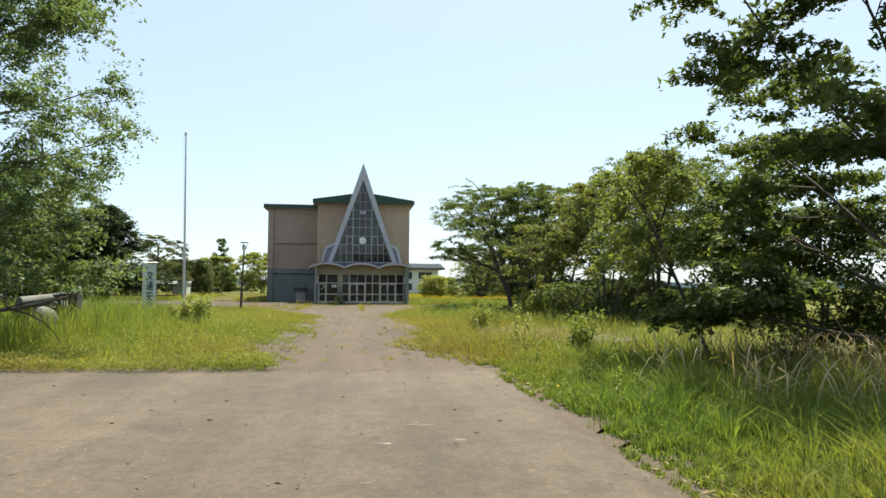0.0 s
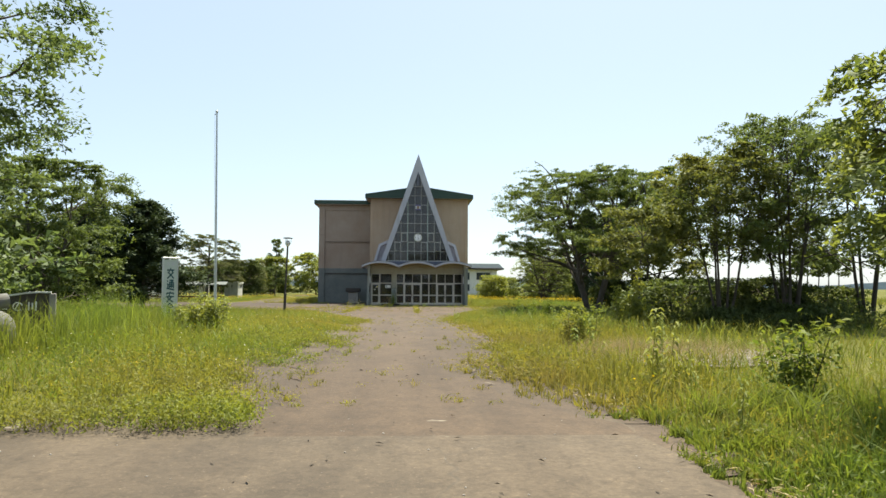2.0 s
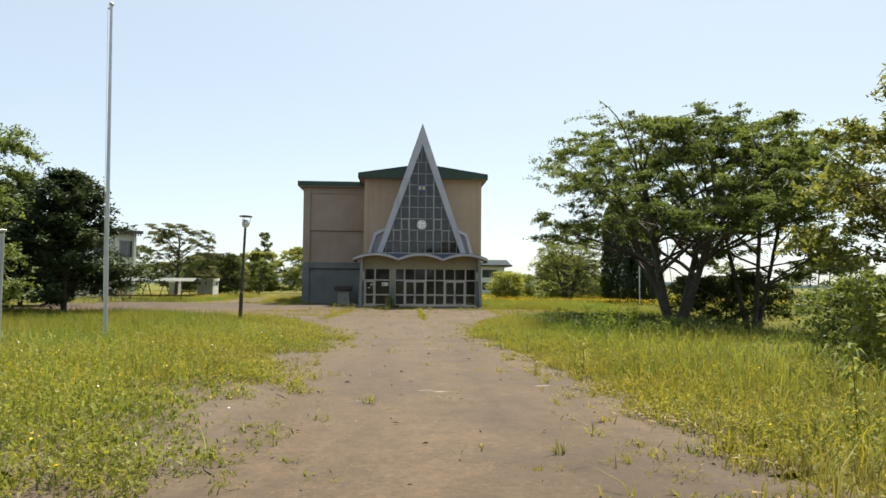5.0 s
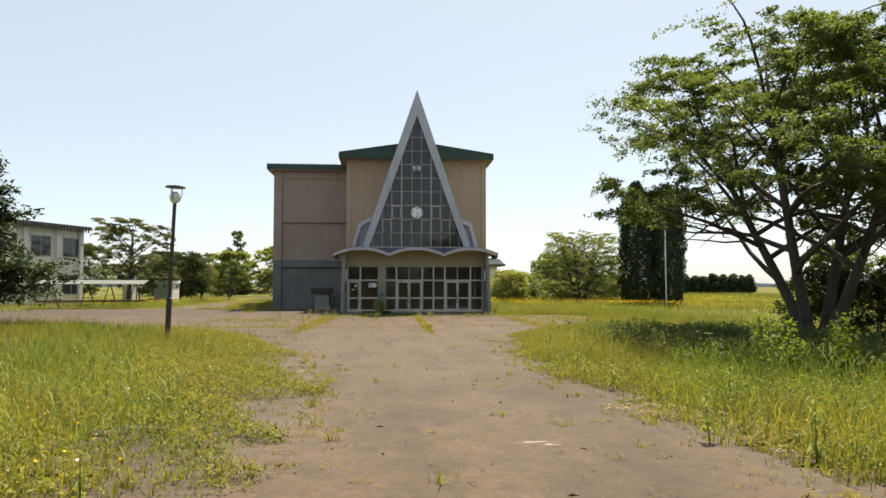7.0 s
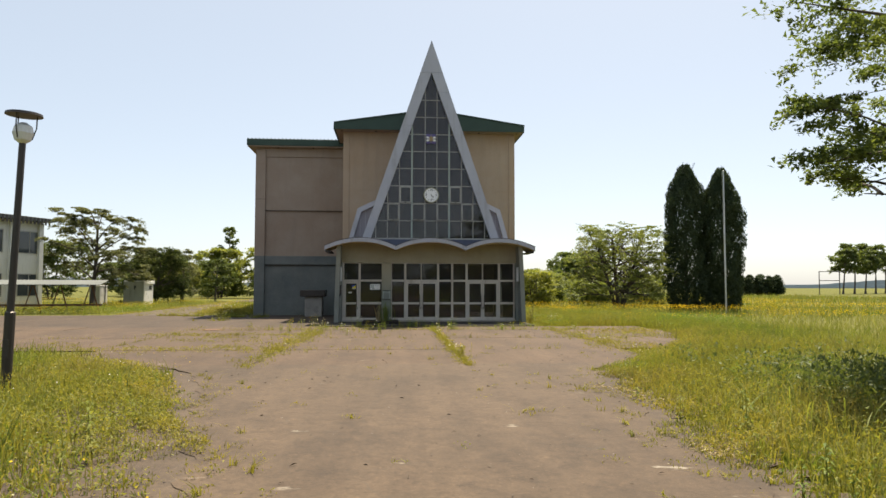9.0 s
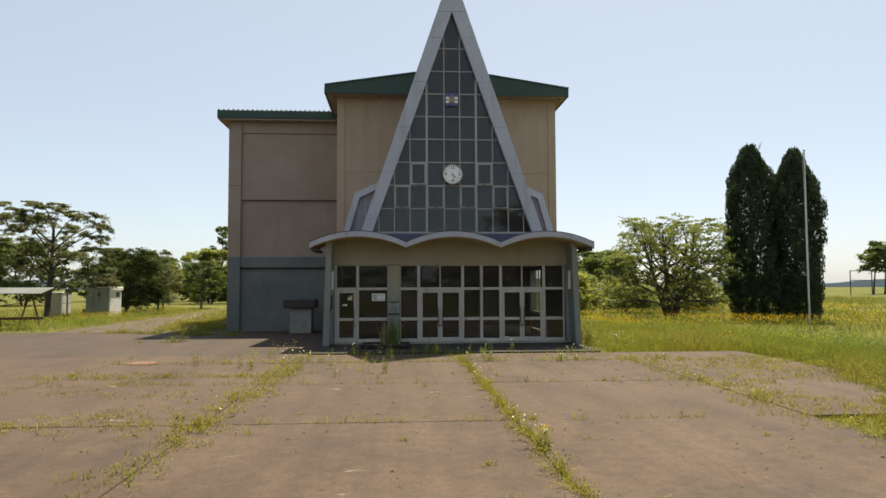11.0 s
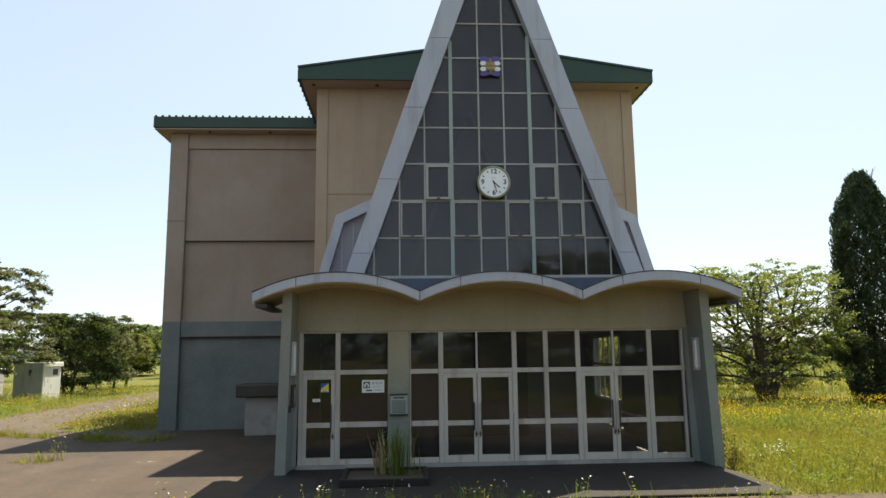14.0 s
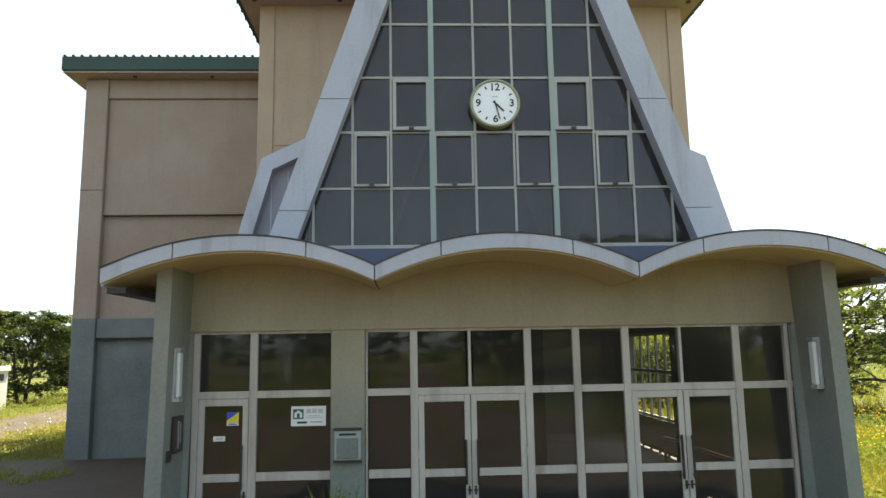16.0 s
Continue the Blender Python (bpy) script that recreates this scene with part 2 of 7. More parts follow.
M = {
    "hall_wall": two_tone("hall wall paint", (0.101, 0.125, 0.121), (0.418, 0.277, 0.165), 3.77, 0.01),
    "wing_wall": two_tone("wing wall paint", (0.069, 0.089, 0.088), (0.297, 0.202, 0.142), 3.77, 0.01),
    # porch and columns: the wide blend paints in warm light bounced off the soffit
    "porch_wall": two_tone("porch paint with soffit bounce", (0.138, 0.165, 0.138), (0.301, 0.258, 0.153), 1.9, 0.9),
    "column": two_tone("column paint with soffit bounce", (0.120, 0.144, 0.129), (0.194, 0.194, 0.142), 2.6, 1.3),
    "soffit": surface("soffit paint", (0.478, 0.386, 0.212), (0.552, 0.451, 0.258), 0.8, stain=(0.30, 0.24, 0.16), stain_at=0.66),
    "green_roof": surface("green sheet metal", (0.018, 0.045, 0.032), (0.03, 0.065, 0.046), 0.6, 0.0, 0.8, 14, 0.05),
    "blue_roof": surface("blue sheet metal", (0.05, 0.062, 0.105), (0.075, 0.09, 0.14), 0.45, 0.2, 0.9, 10, 0.05, (0.16, 0.15, 0.15)),
    "trim": surface("grey aluminium trim", (0.360, 0.365, 0.414), (0.441, 0.446, 0.495), 0.5, 0.15, 0.7, 25, 0.04, (0.24, 0.235, 0.24), 0.62, True),
    "siding": surface("lavender siding", (0.252, 0.239, 0.275), (0.306, 0.293, 0.333), 0.55, 0.1, 0.8, 20, 0.04, (0.30, 0.29, 0.32), 0.62, True),
    "frame": surface("pale aluminium frame", (0.324, 0.315, 0.293), (0.405, 0.396, 0.369), 0.5, 0.1, 1.5, 30, 0.05, (0.28, 0.25, 0.20), 0.62, True),
    "door_frame": surface("weathered white aluminium", (0.450, 0.414, 0.369), (0.549, 0.504, 0.450), 0.5, 0.1, 1.5, 30, 0.05, (0.26, 0.21, 0.165), 0.61, True),
    "green_frame": surface("green-white frame", (0.261, 0.315, 0.293), (0.333, 0.383, 0.351), 0.55, 0.0, 1.5, 30, 0.05, (0.34, 0.33, 0.28), 0.66, True),
    "glass": glazing("window glass", (0.74, 0.74, 0.73), 0.6, 0.03),
    "tower_glass": glazing("gable glass", (0.40, 0.40, 0.43), 0.8, 0.06),
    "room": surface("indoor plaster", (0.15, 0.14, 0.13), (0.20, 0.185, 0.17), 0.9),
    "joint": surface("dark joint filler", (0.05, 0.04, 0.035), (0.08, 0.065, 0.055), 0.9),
    # unlit indoor gloom is put into this dark colour
    "room_dark": surface("indoor surface with gloom in its colour", (0.06, 0.06, 0.065), (0.09, 0.09, 0.095), 0.9),
    "dark_metal": surface("dark bronze metal", (0.035, 0.03, 0.028), (0.06, 0.05, 0.045), 0.45, 0.4),
    "steel": surface("galvanised steel", (0.42, 0.44, 0.45), (0.55, 0.56, 0.57), 0.45, 0.6, 2, 40, 0.05, (0.22, 0.15, 0.10), 0.7),
    "white": surface("white enamel", (0.72, 0.72, 0.69), (0.82, 0.82, 0.79), 0.5, 0, 3, 40, 0.03),
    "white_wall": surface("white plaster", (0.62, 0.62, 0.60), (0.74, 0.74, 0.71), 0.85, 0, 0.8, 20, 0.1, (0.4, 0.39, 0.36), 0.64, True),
    "black": surface("black paint", (0.015, 0.015, 0.018), (0.03, 0.03, 0.03), 0.5),
    "opal": surface("opal lamp cover", (0.62, 0.63, 0.62), (0.70, 0.70, 0.69), 0.35, 0, 3, 30, 0.0),
    "gold": surface("tarnished gold paint", (0.30, 0.20, 0.06), (0.42, 0.30, 0.10), 0.4, 0.3, 3, 30),
    "purple": surface("purple enamel", (0.07, 0.05, 0.20), (0.10, 0.08, 0.26), 0.45, 0, 4, 30),
    "teal_sheet": surface("pale teal corrugated sheet", (0.085, 0.10, 0.098), (0.13, 0.145, 0.14), 0.9, 0.0, 0.8, 15, 0.05),
    "bark": surface("grey-brown bark", (0.045, 0.037, 0.030), (0.095, 0.080, 0.066), 0.95, 0, 2.5, 18, 0.6),
    # the shaded fronts of shed and cabinet, put into a duller wall colour
    "shed_grey": surface("weathered paint with shade in its colour", (0.27, 0.285, 0.235), (0.36, 0.37, 0.31), 0.85, 0, 0.9, 22, 0.12, (0.17, 0.165, 0.13), 0.62, True),
    "leaf_mid": leafy("fresh green leaves", (0.072, 0.106, 0.028), (0.185, 0.226, 0.058), (0.225, 0.245, 0.062), 0.54, 0.7, 0.07),
    "leaf_grey": leafy("grey-green needles", (0.050, 0.060, 0.026), (0.140, 0.155, 0.066), (0.175, 0.182, 0.080), 0.40, 0.7, 0.06),
    "leaf_cool": leafy("cool green leaves", (0.044, 0.078, 0.030), (0.118, 0.168, 0.066), (0.145, 0.190, 0.074), 0.50, 0.7, 0.06),
    "rust": surface("rusted steel", (0.10, 0.05, 0.03), (0.20, 0.11, 0.06), 0.85, 0.2, 4, 40, 0.3),
    "old_pipe": surface("dull grey pipe", (0.12, 0.12, 0.115), (0.20, 0.20, 0.19), 0.9, 0, 2, 40, 0.2, (0.08, 0.06, 0.04)),
    "concrete": surface("weathered concrete", (0.26, 0.24, 0.22), (0.36, 0.34, 0.31), 0.9, 0, 0.9, 45, 0.25, (0.14, 0.13, 0.12), 0.6),
    "soil": surface("dark garden soil", (0.05, 0.04, 0.03), (0.09, 0.07, 0.05), 0.95, 0, 3, 40, 0.5),
    "yellow": surface("yellow print", (0.75, 0.60, 0.06), (0.8, 0.65, 0.08), 0.6, 0, 3, 20, 0),
    "blue": surface("blue print", (0.04, 0.08, 0.40), (0.05, 0.10, 0.45), 0.6, 0, 3, 20, 0),
    "green_print": surface("dark green print", (0.02, 0.10, 0.07), (0.03, 0.13, 0.09), 0.6, 0, 3, 20, 0),
    "teal_print": surface("teal lettering", (0.008, 0.05, 0.062), (0.014, 0.07, 0.085), 0.6, 0, 3, 20, 0),
    "sign_white": surface("faded sign board", (0.40, 0.45, 0.43), (0.50, 0.54, 0.51), 0.7, 0, 2, 30, 0.05, (0.30, 0.32, 0.29), 0.64, True),
    "grass": leafy("meadow grass", (0.074, 0.106, 0.020), (0.160, 0.190, 0.042), (0.235, 0.205, 0.050), 0.5, dead=(0.20, 0.155, 0.058)),
    "lush": leafy("lush grass", (0.074, 0.126, 0.022), (0.170, 0.232, 0.046), (0.235, 0.230, 0.055), 0.5),
    "dry": leafy("yellow weeds", (0.115, 0.122, 0.024), (0.275, 0.262, 0.055), (0.300, 0.245, 0.054), 0.45, 0.45, dead=(0.205, 0.158, 0.058)),
    "weed": leafy("green weeds", (0.080, 0.124, 0.024), (0.190, 0.226, 0.050), (0.260, 0.238, 0.055), 0.45, 0.4, dead=(0.213, 0.168, 0.056)),
    "flower": leafy("golden flower heads", (0.49, 0.32, 0.012), (0.64, 0.47, 0.024), (0.58, 0.40, 0.02), 0.35),
    "daisy": leafy("white flower heads", (0.60, 0.60, 0.55), (0.8, 0.8, 0.75), (0.75, 0.75, 0.7), 0.35),
    "leaf": leafy("broad green leaves", (0.046, 0.076, 0.022), (0.125, 0.168, 0.046), (0.150, 0.188, 0.050), 0.50, 0.7, 0.06),
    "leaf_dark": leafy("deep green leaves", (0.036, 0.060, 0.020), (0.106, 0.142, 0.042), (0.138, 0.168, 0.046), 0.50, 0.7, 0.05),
    "leaf_olive": leafy("olive green leaves", (0.062, 0.080, 0.022), (0.165, 0.182, 0.050), (0.205, 0.205, 0.058), 0.52, 0.7, 0.06),
    "leaf_light": leafy("light green leaves", (0.105, 0.140, 0.030), (0.250, 0.285, 0.062), (0.30, 0.30, 0.065), 0.58, 0.7, 0.08),
    # backing shade under the crowns is put into these leaf tones
    "leaf_deep": leafy("green leaves deepened for shade", (0.022, 0.036, 0.013), (0.068, 0.094, 0.029), (0.09, 0.11, 0.033), 0.35, 0.6, 0.03),
    "needle": leafy("dark conifer sprays", (0.015, 0.030, 0.014), (0.044, 0.068, 0.028), (0.056, 0.074, 0.028), 0.2, 0.9, 0.05),
    # distance haze is mixed into the ridge colour as pale blue
    "hill": surface("far ridge with haze in its colour", (0.26, 0.31, 0.33), (0.30, 0.35, 0.36), 1.0, 0, 0.02, 0.3, 0),
}


# ---- mesh helpers ----
def part(name, bm, material, parent=None, label=""):
    me = bpy.data.meshes.new(name)
    bmesh.ops.recalc_face_normals(bm, faces=bm.faces)
    bm.to_mesh(me)
    bm.free()
    me.materials.append(material)
    ob = new(name, me)
    if parent is not None:
        ob.parent = parent
    if label:
        tagged(ob, label)
    return ob


def thing(name, at=(0, 0, 0), label="", category="", group="", kind=""):
    ob = new(name)
    ob.empty_display_size = 0.2
    ob.location = at
    return tagged(ob, label, category, group, kind)


def box(bm, x0, x1, y0, y1, z0, z1, bevel=0.0):
    v = [bm.verts.new((x, y, z)) for x in (x0, x1) for y in (y0, y1) for z in (z0, z1)]
    fs = [bm.faces.new([v[i] for i in q]) for q in ((0, 1, 3, 2), (4, 6, 7, 5), (0, 4, 5, 1), (2, 3, 7, 6), (0, 2, 6, 4), (1, 5, 7, 3))]
    if bevel:
        bmesh.ops.bevel(bm, geom=list({e for f in fs for e in f.edges}), offset=bevel, segments=1, affect="EDGES")
    return bm


def boxes(*specs):
    bm = bmesh.new()
    for s in specs:
        box(bm, *s)
    return bm


def prism(bm, pts, y0, y1):
    """Extrudes a polygon of (x, z) along y."""
    a = [bm.verts.new((x, y0, z)) for x, z in pts]
    b = [bm.verts.new((x, y1, z)) for x, z in pts]
    bm.faces.new(a), bm.faces.new(b[::-1])
    for i in range(len(pts)):
        j = (i + 1) % len(pts)
        bm.faces.new((a[i], b[i], b[j], a[j]))
    return bm


def strip(bm, low, high, y0, y1):
    """A curved slab: low and high are equally long rows of (x, z), extruded along y."""
    rows = [[[bm.verts.new((x, y, z)) for x, z in r] for r in (low, high)] for y in (y0, y1)]
    n = len(low)
    for i in range(n - 1):
        bm.faces.new((rows[0][0][i], rows[0][0][i + 1], rows[0][1][i + 1], rows[0][1][i]))
        bm.faces.new((rows[1][0][i], rows[1][1][i], rows[1][1][i + 1], rows[1][0][i + 1]))
        bm.faces.new((rows[0][0][i], rows[1][0][i], rows[1][0][i + 1], rows[0][0][i + 1]))
        bm.faces.new((rows[0][1][i], rows[0][1][i + 1], rows[1][1][i + 1], rows[1][1][i]))
    for i in (0, n - 1):
        bm.faces.new((rows[0][0][i], rows[0][1][i], rows[1][1][i], rows[1][0][i]))
    return bm


def beam(bm, p, q, w, d, up=(0, 0, 1)):
    p, q = Vector(p), Vector(q)
    z = (q - p).normalized()
    x = z.cross(Vector(up))
    x = x.normalized() if x.length > 1e-4 else Vector((1, 0, 0))
    y = z.cross(x)
    rings = [[bm.verts.new(c + x * (w / 2 * i) + y * (d / 2 * j)) for i, j in ((-1, -1), (1, -1), (1, 1), (-1, 1))] for c in (p, q)]
    bm.faces.new(rings[0][::-1]), bm.faces.new(rings[1])
    for i in range(4):
        j = (i + 1) % 4
        bm.faces.new((rings[0][i], rings[0][j], rings[1][j], rings[1][i]))
    return bm


def tube(bm, pts, radii, n=8):
    rings = []
    for i, (p, r) in enumerate(zip(pts, radii)):
        p = Vector(p)
        d = (Vector(pts[min(i + 1, len(pts) - 1)]) - Vector(pts[max(i - 1, 0)])).normalized()
        x = d.cross(Vector((0, 1, 0.1))).normalized()
        y = d.cross(x)
        rings.append([bm.verts.new(p + (x * math.cos(a) + y * math.sin(a)) * r) for a in (2 * math.pi * k / n for k in range(n))])
    for a, b in zip(rings, rings[1:]):
        for k in range(n):
            bm.faces.new((a[k], a[(k + 1) % n], b[(k + 1) % n], b[k]))
    bm.faces.new(rings[0][::-1]), bm.faces.new(rings[-1])
    return bm


def disc(bm, c, r, y0, y1, n=32):
    return prism(bm, [(c[0] + r * math.cos(2 * math.pi * k / n), c[1] + r * math.sin(2 * math.pi * k / n)) for k in range(n)], y0, y1)


def lettering(name, text, size, m, material, parent=None):
    c = bpy.data.curves.new(name, "FONT")
    c.body, c.size, c.align_x, c.align_y, c.extrude = text, size, "CENTER", "CENTER", 0.002
    c.offset = size * 0.022
    tmp = bpy.data.objects.new("tmp", c)
    me = bpy.data.meshes.new_from_object(tmp)
    bpy.data.objects.remove(tmp)
    me.materials.append(material)
    ob = new(name, me)
    ob.matrix_world = m
    if parent is not None:
        ob.parent = parent
        ob.matrix_parent_inverse = Matrix.Translation(parent.location).inverted()
    return ob


def array_mesh(name, verts, polys, material, smooth=False):
    """A mesh from numpy arrays: verts (N, 3) and a list of index arrays (M, k)."""
    me = bpy.data.meshes.new(name)
    me.vertices.add(len(verts))
    me.vertices.foreach_set("co", np.asarray(verts, np.float32).ravel())
    loops = np.concatenate([p.ravel() for p in polys]).astype(np.int32)
    sizes = np.concatenate([np.full(len(p), p.shape[1], np.int32) for p in polys])
    starts = np.concatenate([[0], np.cumsum(sizes)[:-1]]).astype(np.int32)
    me.loops.add(len(loops))
    me.loops.foreach_set("vertex_index", loops)
    me.polygons.add(len(sizes))
    me.polygons.foreach_set("loop_start", starts)
    if smooth:
        me.polygons.foreach_set("use_smooth", np.ones(len(sizes), bool))
    me.update(calc_edges=True)
    me.materials.append(material)
    return me


# ---- ground ----
def ground_z(x, y):
    """Height of the ground: the drive comes down half a metre towards the forecourt."""
    s = np.clip((-22.0 - np.asarray(y, float)) / 28.0, 0, 1)
    return 0.56 * s * s * (3 - 2 * s)


DRIVE = [  # y, left edge, right edge of the paved drive
    (-60.2, -2.15, 1.30), (-58.5, -2.2, 0.45), (-55.0, -2.6, 0.25), (-51.5, -2.35, 0.95), (-47.0, -2.4, 1.15), (-42.0, -3.05, 1.15), (-37.0, -2.65, 1.1),
    (-32.0, -3.05, 1.05), (-28.0, -4.1, 1.35), (-24.0, -5.0, 1.9), (-20.0, -6.2, 2.6), (-16.5, -10.0, 5.2), (-12.0, -16.0, 7.8), (-8.5, -30.0, 9.0), (-5.6, -42.0, 9.6), (-3.7, -42.0, 9.6),
]


def wobble(y, seed, size=0.18):
    return size * (0.5 * np.sin(1.1 * y + seed) + 0.35 * np.sin(4.3 * y + 2 * seed) + 0.3 * np.sin(9.1 * y + 3 * seed))


def drive_edges(y):
    ys, l, r = (np.array(c) for c in zip(*DRIVE))
    return np.interp(y, ys, l) + wobble(y, 1.3), np.interp(y, ys, r) + wobble(y, 4.1)


def edge_distance(x, y):
    """Metres outside the edge of the drive (negative on the asphalt)."""
    yc = np.clip(y, -60.2, -3.7)
    l, r = drive_edges(yc)
    r = np.where(y < -60.2, 1.38, r)
    l = np.where(y < -60.2, -60.0, l)
    return np.maximum(l - x, x - r)


def lane_edges(y):
    """The lane beside the wing narrows as it leaves the yard."""
    left = -19.5 - 0.035 * (y - 10)
    right = np.maximum(-14.1 - 0.145 * (y - 10), left + 2.3)
    return left + wobble(y, 3, 0.35), right + wobble(y, 5, 0.4)


def paved(x, y):
    """Where the asphalt and the forecourt slabs lie (as an array of booleans)."""
    l, r = drive_edges(y)
    apron = (y < -60.2 + wobble(x, 2.2, 0.12)) & (x < 1.38 + wobble(y, 0.7, 0.1)) & (x > -60)
    drive = (y >= -60.3) & (y <= -3.7) & (x > l) & (x < r)
    side = (y > -3.8) & (y < 9.4) & (x < -4.8) & (x > -22 - 0.9 * y + wobble(y, 3, 0.3) * 2 + np.where(y < 3, -9, 0))
    ll, lr = lane_edges(y)
    lane = (y >= 9.4) & (y < 70) & (x > ll) & (x < lr)
    porch = (y > -3.8) & (y < 0.2) & (np.abs(x) < 5.0)
    return apron | drive | side | lane | porch


def pavement_material(name, a, b, crack_scale):
    m, nt, p = shader(name)
    large, mid, small = noise_node(nt, 0.22, 5, 0.6), noise_node(nt, 2.2, 6, 0.65), noise_node(nt, 70, 3)
    col = mix(nt, ramp(nt, large, [(0.32, (0, 0, 0)), (0.68, (1, 1, 1))]), a, b)
    col = mix(nt, ramp(nt, mid, [(0.45, (0, 0, 0)), (0.75, (0.55, 0.55, 0.55))]), col, tuple(0.62 * c for c in a))
    col = mix(nt, 0.3, col, mix(nt, small, tuple(0.45 * c for c in a), tuple(1.5 * c for c in b)))
    blot = ramp(nt, noise_node(nt, 0.55, 8, 0.68, stretch=(1.2, 0.7, 1)), [(0.47, (0, 0, 0)), (0.62, (0.6, 0.6, 0.6))])
    col = mix(nt, blot, col, tuple(0.55 * c for c in a))
    grit = noise_node(nt, 16, 6, 0.75)
    col = mix(nt, ramp(nt, grit, [(0.42, (0, 0, 0)), (0.72, (0.75, 0.75, 0.75))]), col, tuple(0.50 * c for c in a))
    col = mix(nt, ramp(nt, noise_node(nt, 38, 3, 0.6), [(0.62, (0, 0, 0)), (0.74, (0.6, 0.6, 0.6))]), col, tuple(2.0 * c for c in b))
    worn = noise_node(nt, 4.5, 8, 0.75)
    col = mix(nt, ramp(nt, worn, [(0.47, (0, 0, 0)), (0.60, (0.55, 0.55, 0.55))]), col, mix(nt, 1.0, col, (0.58, 0.56, 0.55), "MULTIPLY"))
    bright = noise_node(nt, 8.5, 7, 0.75, stretch=(1.0, 0.8, 1.0))
    col = mix(nt, ramp(nt, bright, [(0.57, (0, 0, 0)), (0.68, (0.5, 0.5, 0.5))]), col, mix(nt, 1.0, col, (1.75, 1.7, 1.6), "MULTIPLY"))
    tracks = noise_node(nt, 1.5, 4, 0.6, stretch=(1.0, 0.05, 1.0))
    col = mix(nt, ramp(nt, tracks, [(0.42, (0, 0, 0)), (0.66, (0.6, 0.6, 0.6))]), col, mix(nt, 1.0, col, (0.66, 0.62, 0.58), "MULTIPLY"))
    chalk = ramp(nt, noise_node(nt, 1.25, 5, 0.62, stretch=(0.8, 1.8, 1)), [(0.675, (0, 0, 0)), (0.72, (0.6, 0.6, 0.6))])
    col = mix(nt, chalk, col, (0.30, 0.27, 0.22))
    v = nt.nodes.new("ShaderNodeTexVoronoi")
    v.feature = "DISTANCE_TO_EDGE"
    v.inputs["Scale"].default_value = crack_scale
    g = nt.nodes.new("ShaderNodeNewGeometry")
    w = nt.nodes.new("ShaderNodeVectorMath")
    w.operation = "ADD"
    n = nt.nodes.new("ShaderNodeTexNoise")
    n.inputs["Scale"].default_value = 1.1
    nt.links.new(g.outputs["Position"], n.inputs["Vector"])
    nt.links.new(g.outputs["Position"], w.inputs[0]), nt.links.new(n.outputs["Color"], w.inputs[1])
    nt.links.new(w.outputs[0], v.inputs["Vector"])
    crack = ramp(nt, v.outputs["Distance"], [(0.0, (0.6, 0.6, 0.6)), (0.004, (0, 0, 0))])
    where = ramp(nt, noise_node(nt, 0.35, 3), [(0.48, (0, 0, 0)), (0.6, (1, 1, 1))])
    col = mix(nt, mix(nt, 1.0, crack, where, "MULTIPLY"), col, (0.045, 0.038, 0.03))
    nt.links.new(col, p.inputs["Base Color"])
    p.inputs["Roughness"].default_value = 0.9
    bump(nt, p, small, 0.35, 0.006)
    return m


M["asphalt"] = pavement_material("worn asphalt", (0.073, 0.054, 0.036), (0.110, 0.083, 0.056), 0.22)
M["brown_asphalt"] = pavement_material("brown worn asphalt", (0.063, 0.041, 0.0245), (0.097, 0.065, 0.040), 0.25)
M["slab"] = pavement_material("forecourt concrete", (0.066, 0.040, 0.023), (0.098, 0.062, 0.037), 0.16)

# stains, plus a base tone lowered to deepen the wing's shadow
M["yard"] = pavement_material("stained asphalt darkened for shade", (0.044, 0.028, 0.017), (0.076, 0.049, 0.031), 0.2)
M["gravel_lane"] = pavement_material("sandy gravel lane", (0.076, 0.055, 0.036), (0.112, 0.083, 0.056), 0.2)
# the canopy's shade is put into this near-black concrete colour
M["shaded_slab"] = pavement_material("porch concrete darkened for shade", (0.018, 0.0135, 0.0105), (0.029, 0.022, 0.017), 0.2)


def turf_material():
    m, nt, p = shader("meadow ground")
    large, mid, small = noise_node(nt, 0.07, 5), noise_node(nt, 0.6, 6, 0.7), noise_node(nt, 14, 4, 0.7)
    col = mix(nt, ramp(nt, large, [(0.38, (0, 0, 0)), (0.62, (1, 1, 1))]), (0.078, 0.092, 0.026), (0.135, 0.138, 0.045))
    col = mix(nt, ramp(nt, mid, [(0.4, (0, 0, 0)), (0.7, (0.7, 0.7, 0.7))]), col, (0.080, 0.092, 0.022))
    col = mix(nt, 0.4, col, mix(nt, small, (0.025, 0.028, 0.008), (0.20, 0.19, 0.05)))
    nt.links.new(col, p.inputs["Base Color"])
    p.inputs["Roughness"].default_value = 1.0
    p.inputs["Specular IOR Level"].default_value = 0.1
    bump(nt, p, small, 0.8, 0.08)
    return m


M["turf"] = turf_material()


def grid_mesh(name, xs, ys, z, material):
    X, Y = np.meshgrid(xs, ys)
    verts = np.stack([X.ravel(), Y.ravel(), z(X, Y).ravel()], 1)
    nx, ny = len(xs), len(ys)
    i = (np.arange(ny - 1)[:, None] * nx + np.arange(nx - 1)[None]).ravel()
    return array_mesh(name, verts, [np.stack([i, i + 1, i + nx + 1, i + nx], 1)], material, True)


def reach(near, step, far):
    a = np.arange(0, near, step)
    return np.concatenate([a, near * (far / near) ** np.linspace(0, 1, 14)])


gx, gy = reach(30, 0.6, 4200), reach(90, 0.6, 4200)
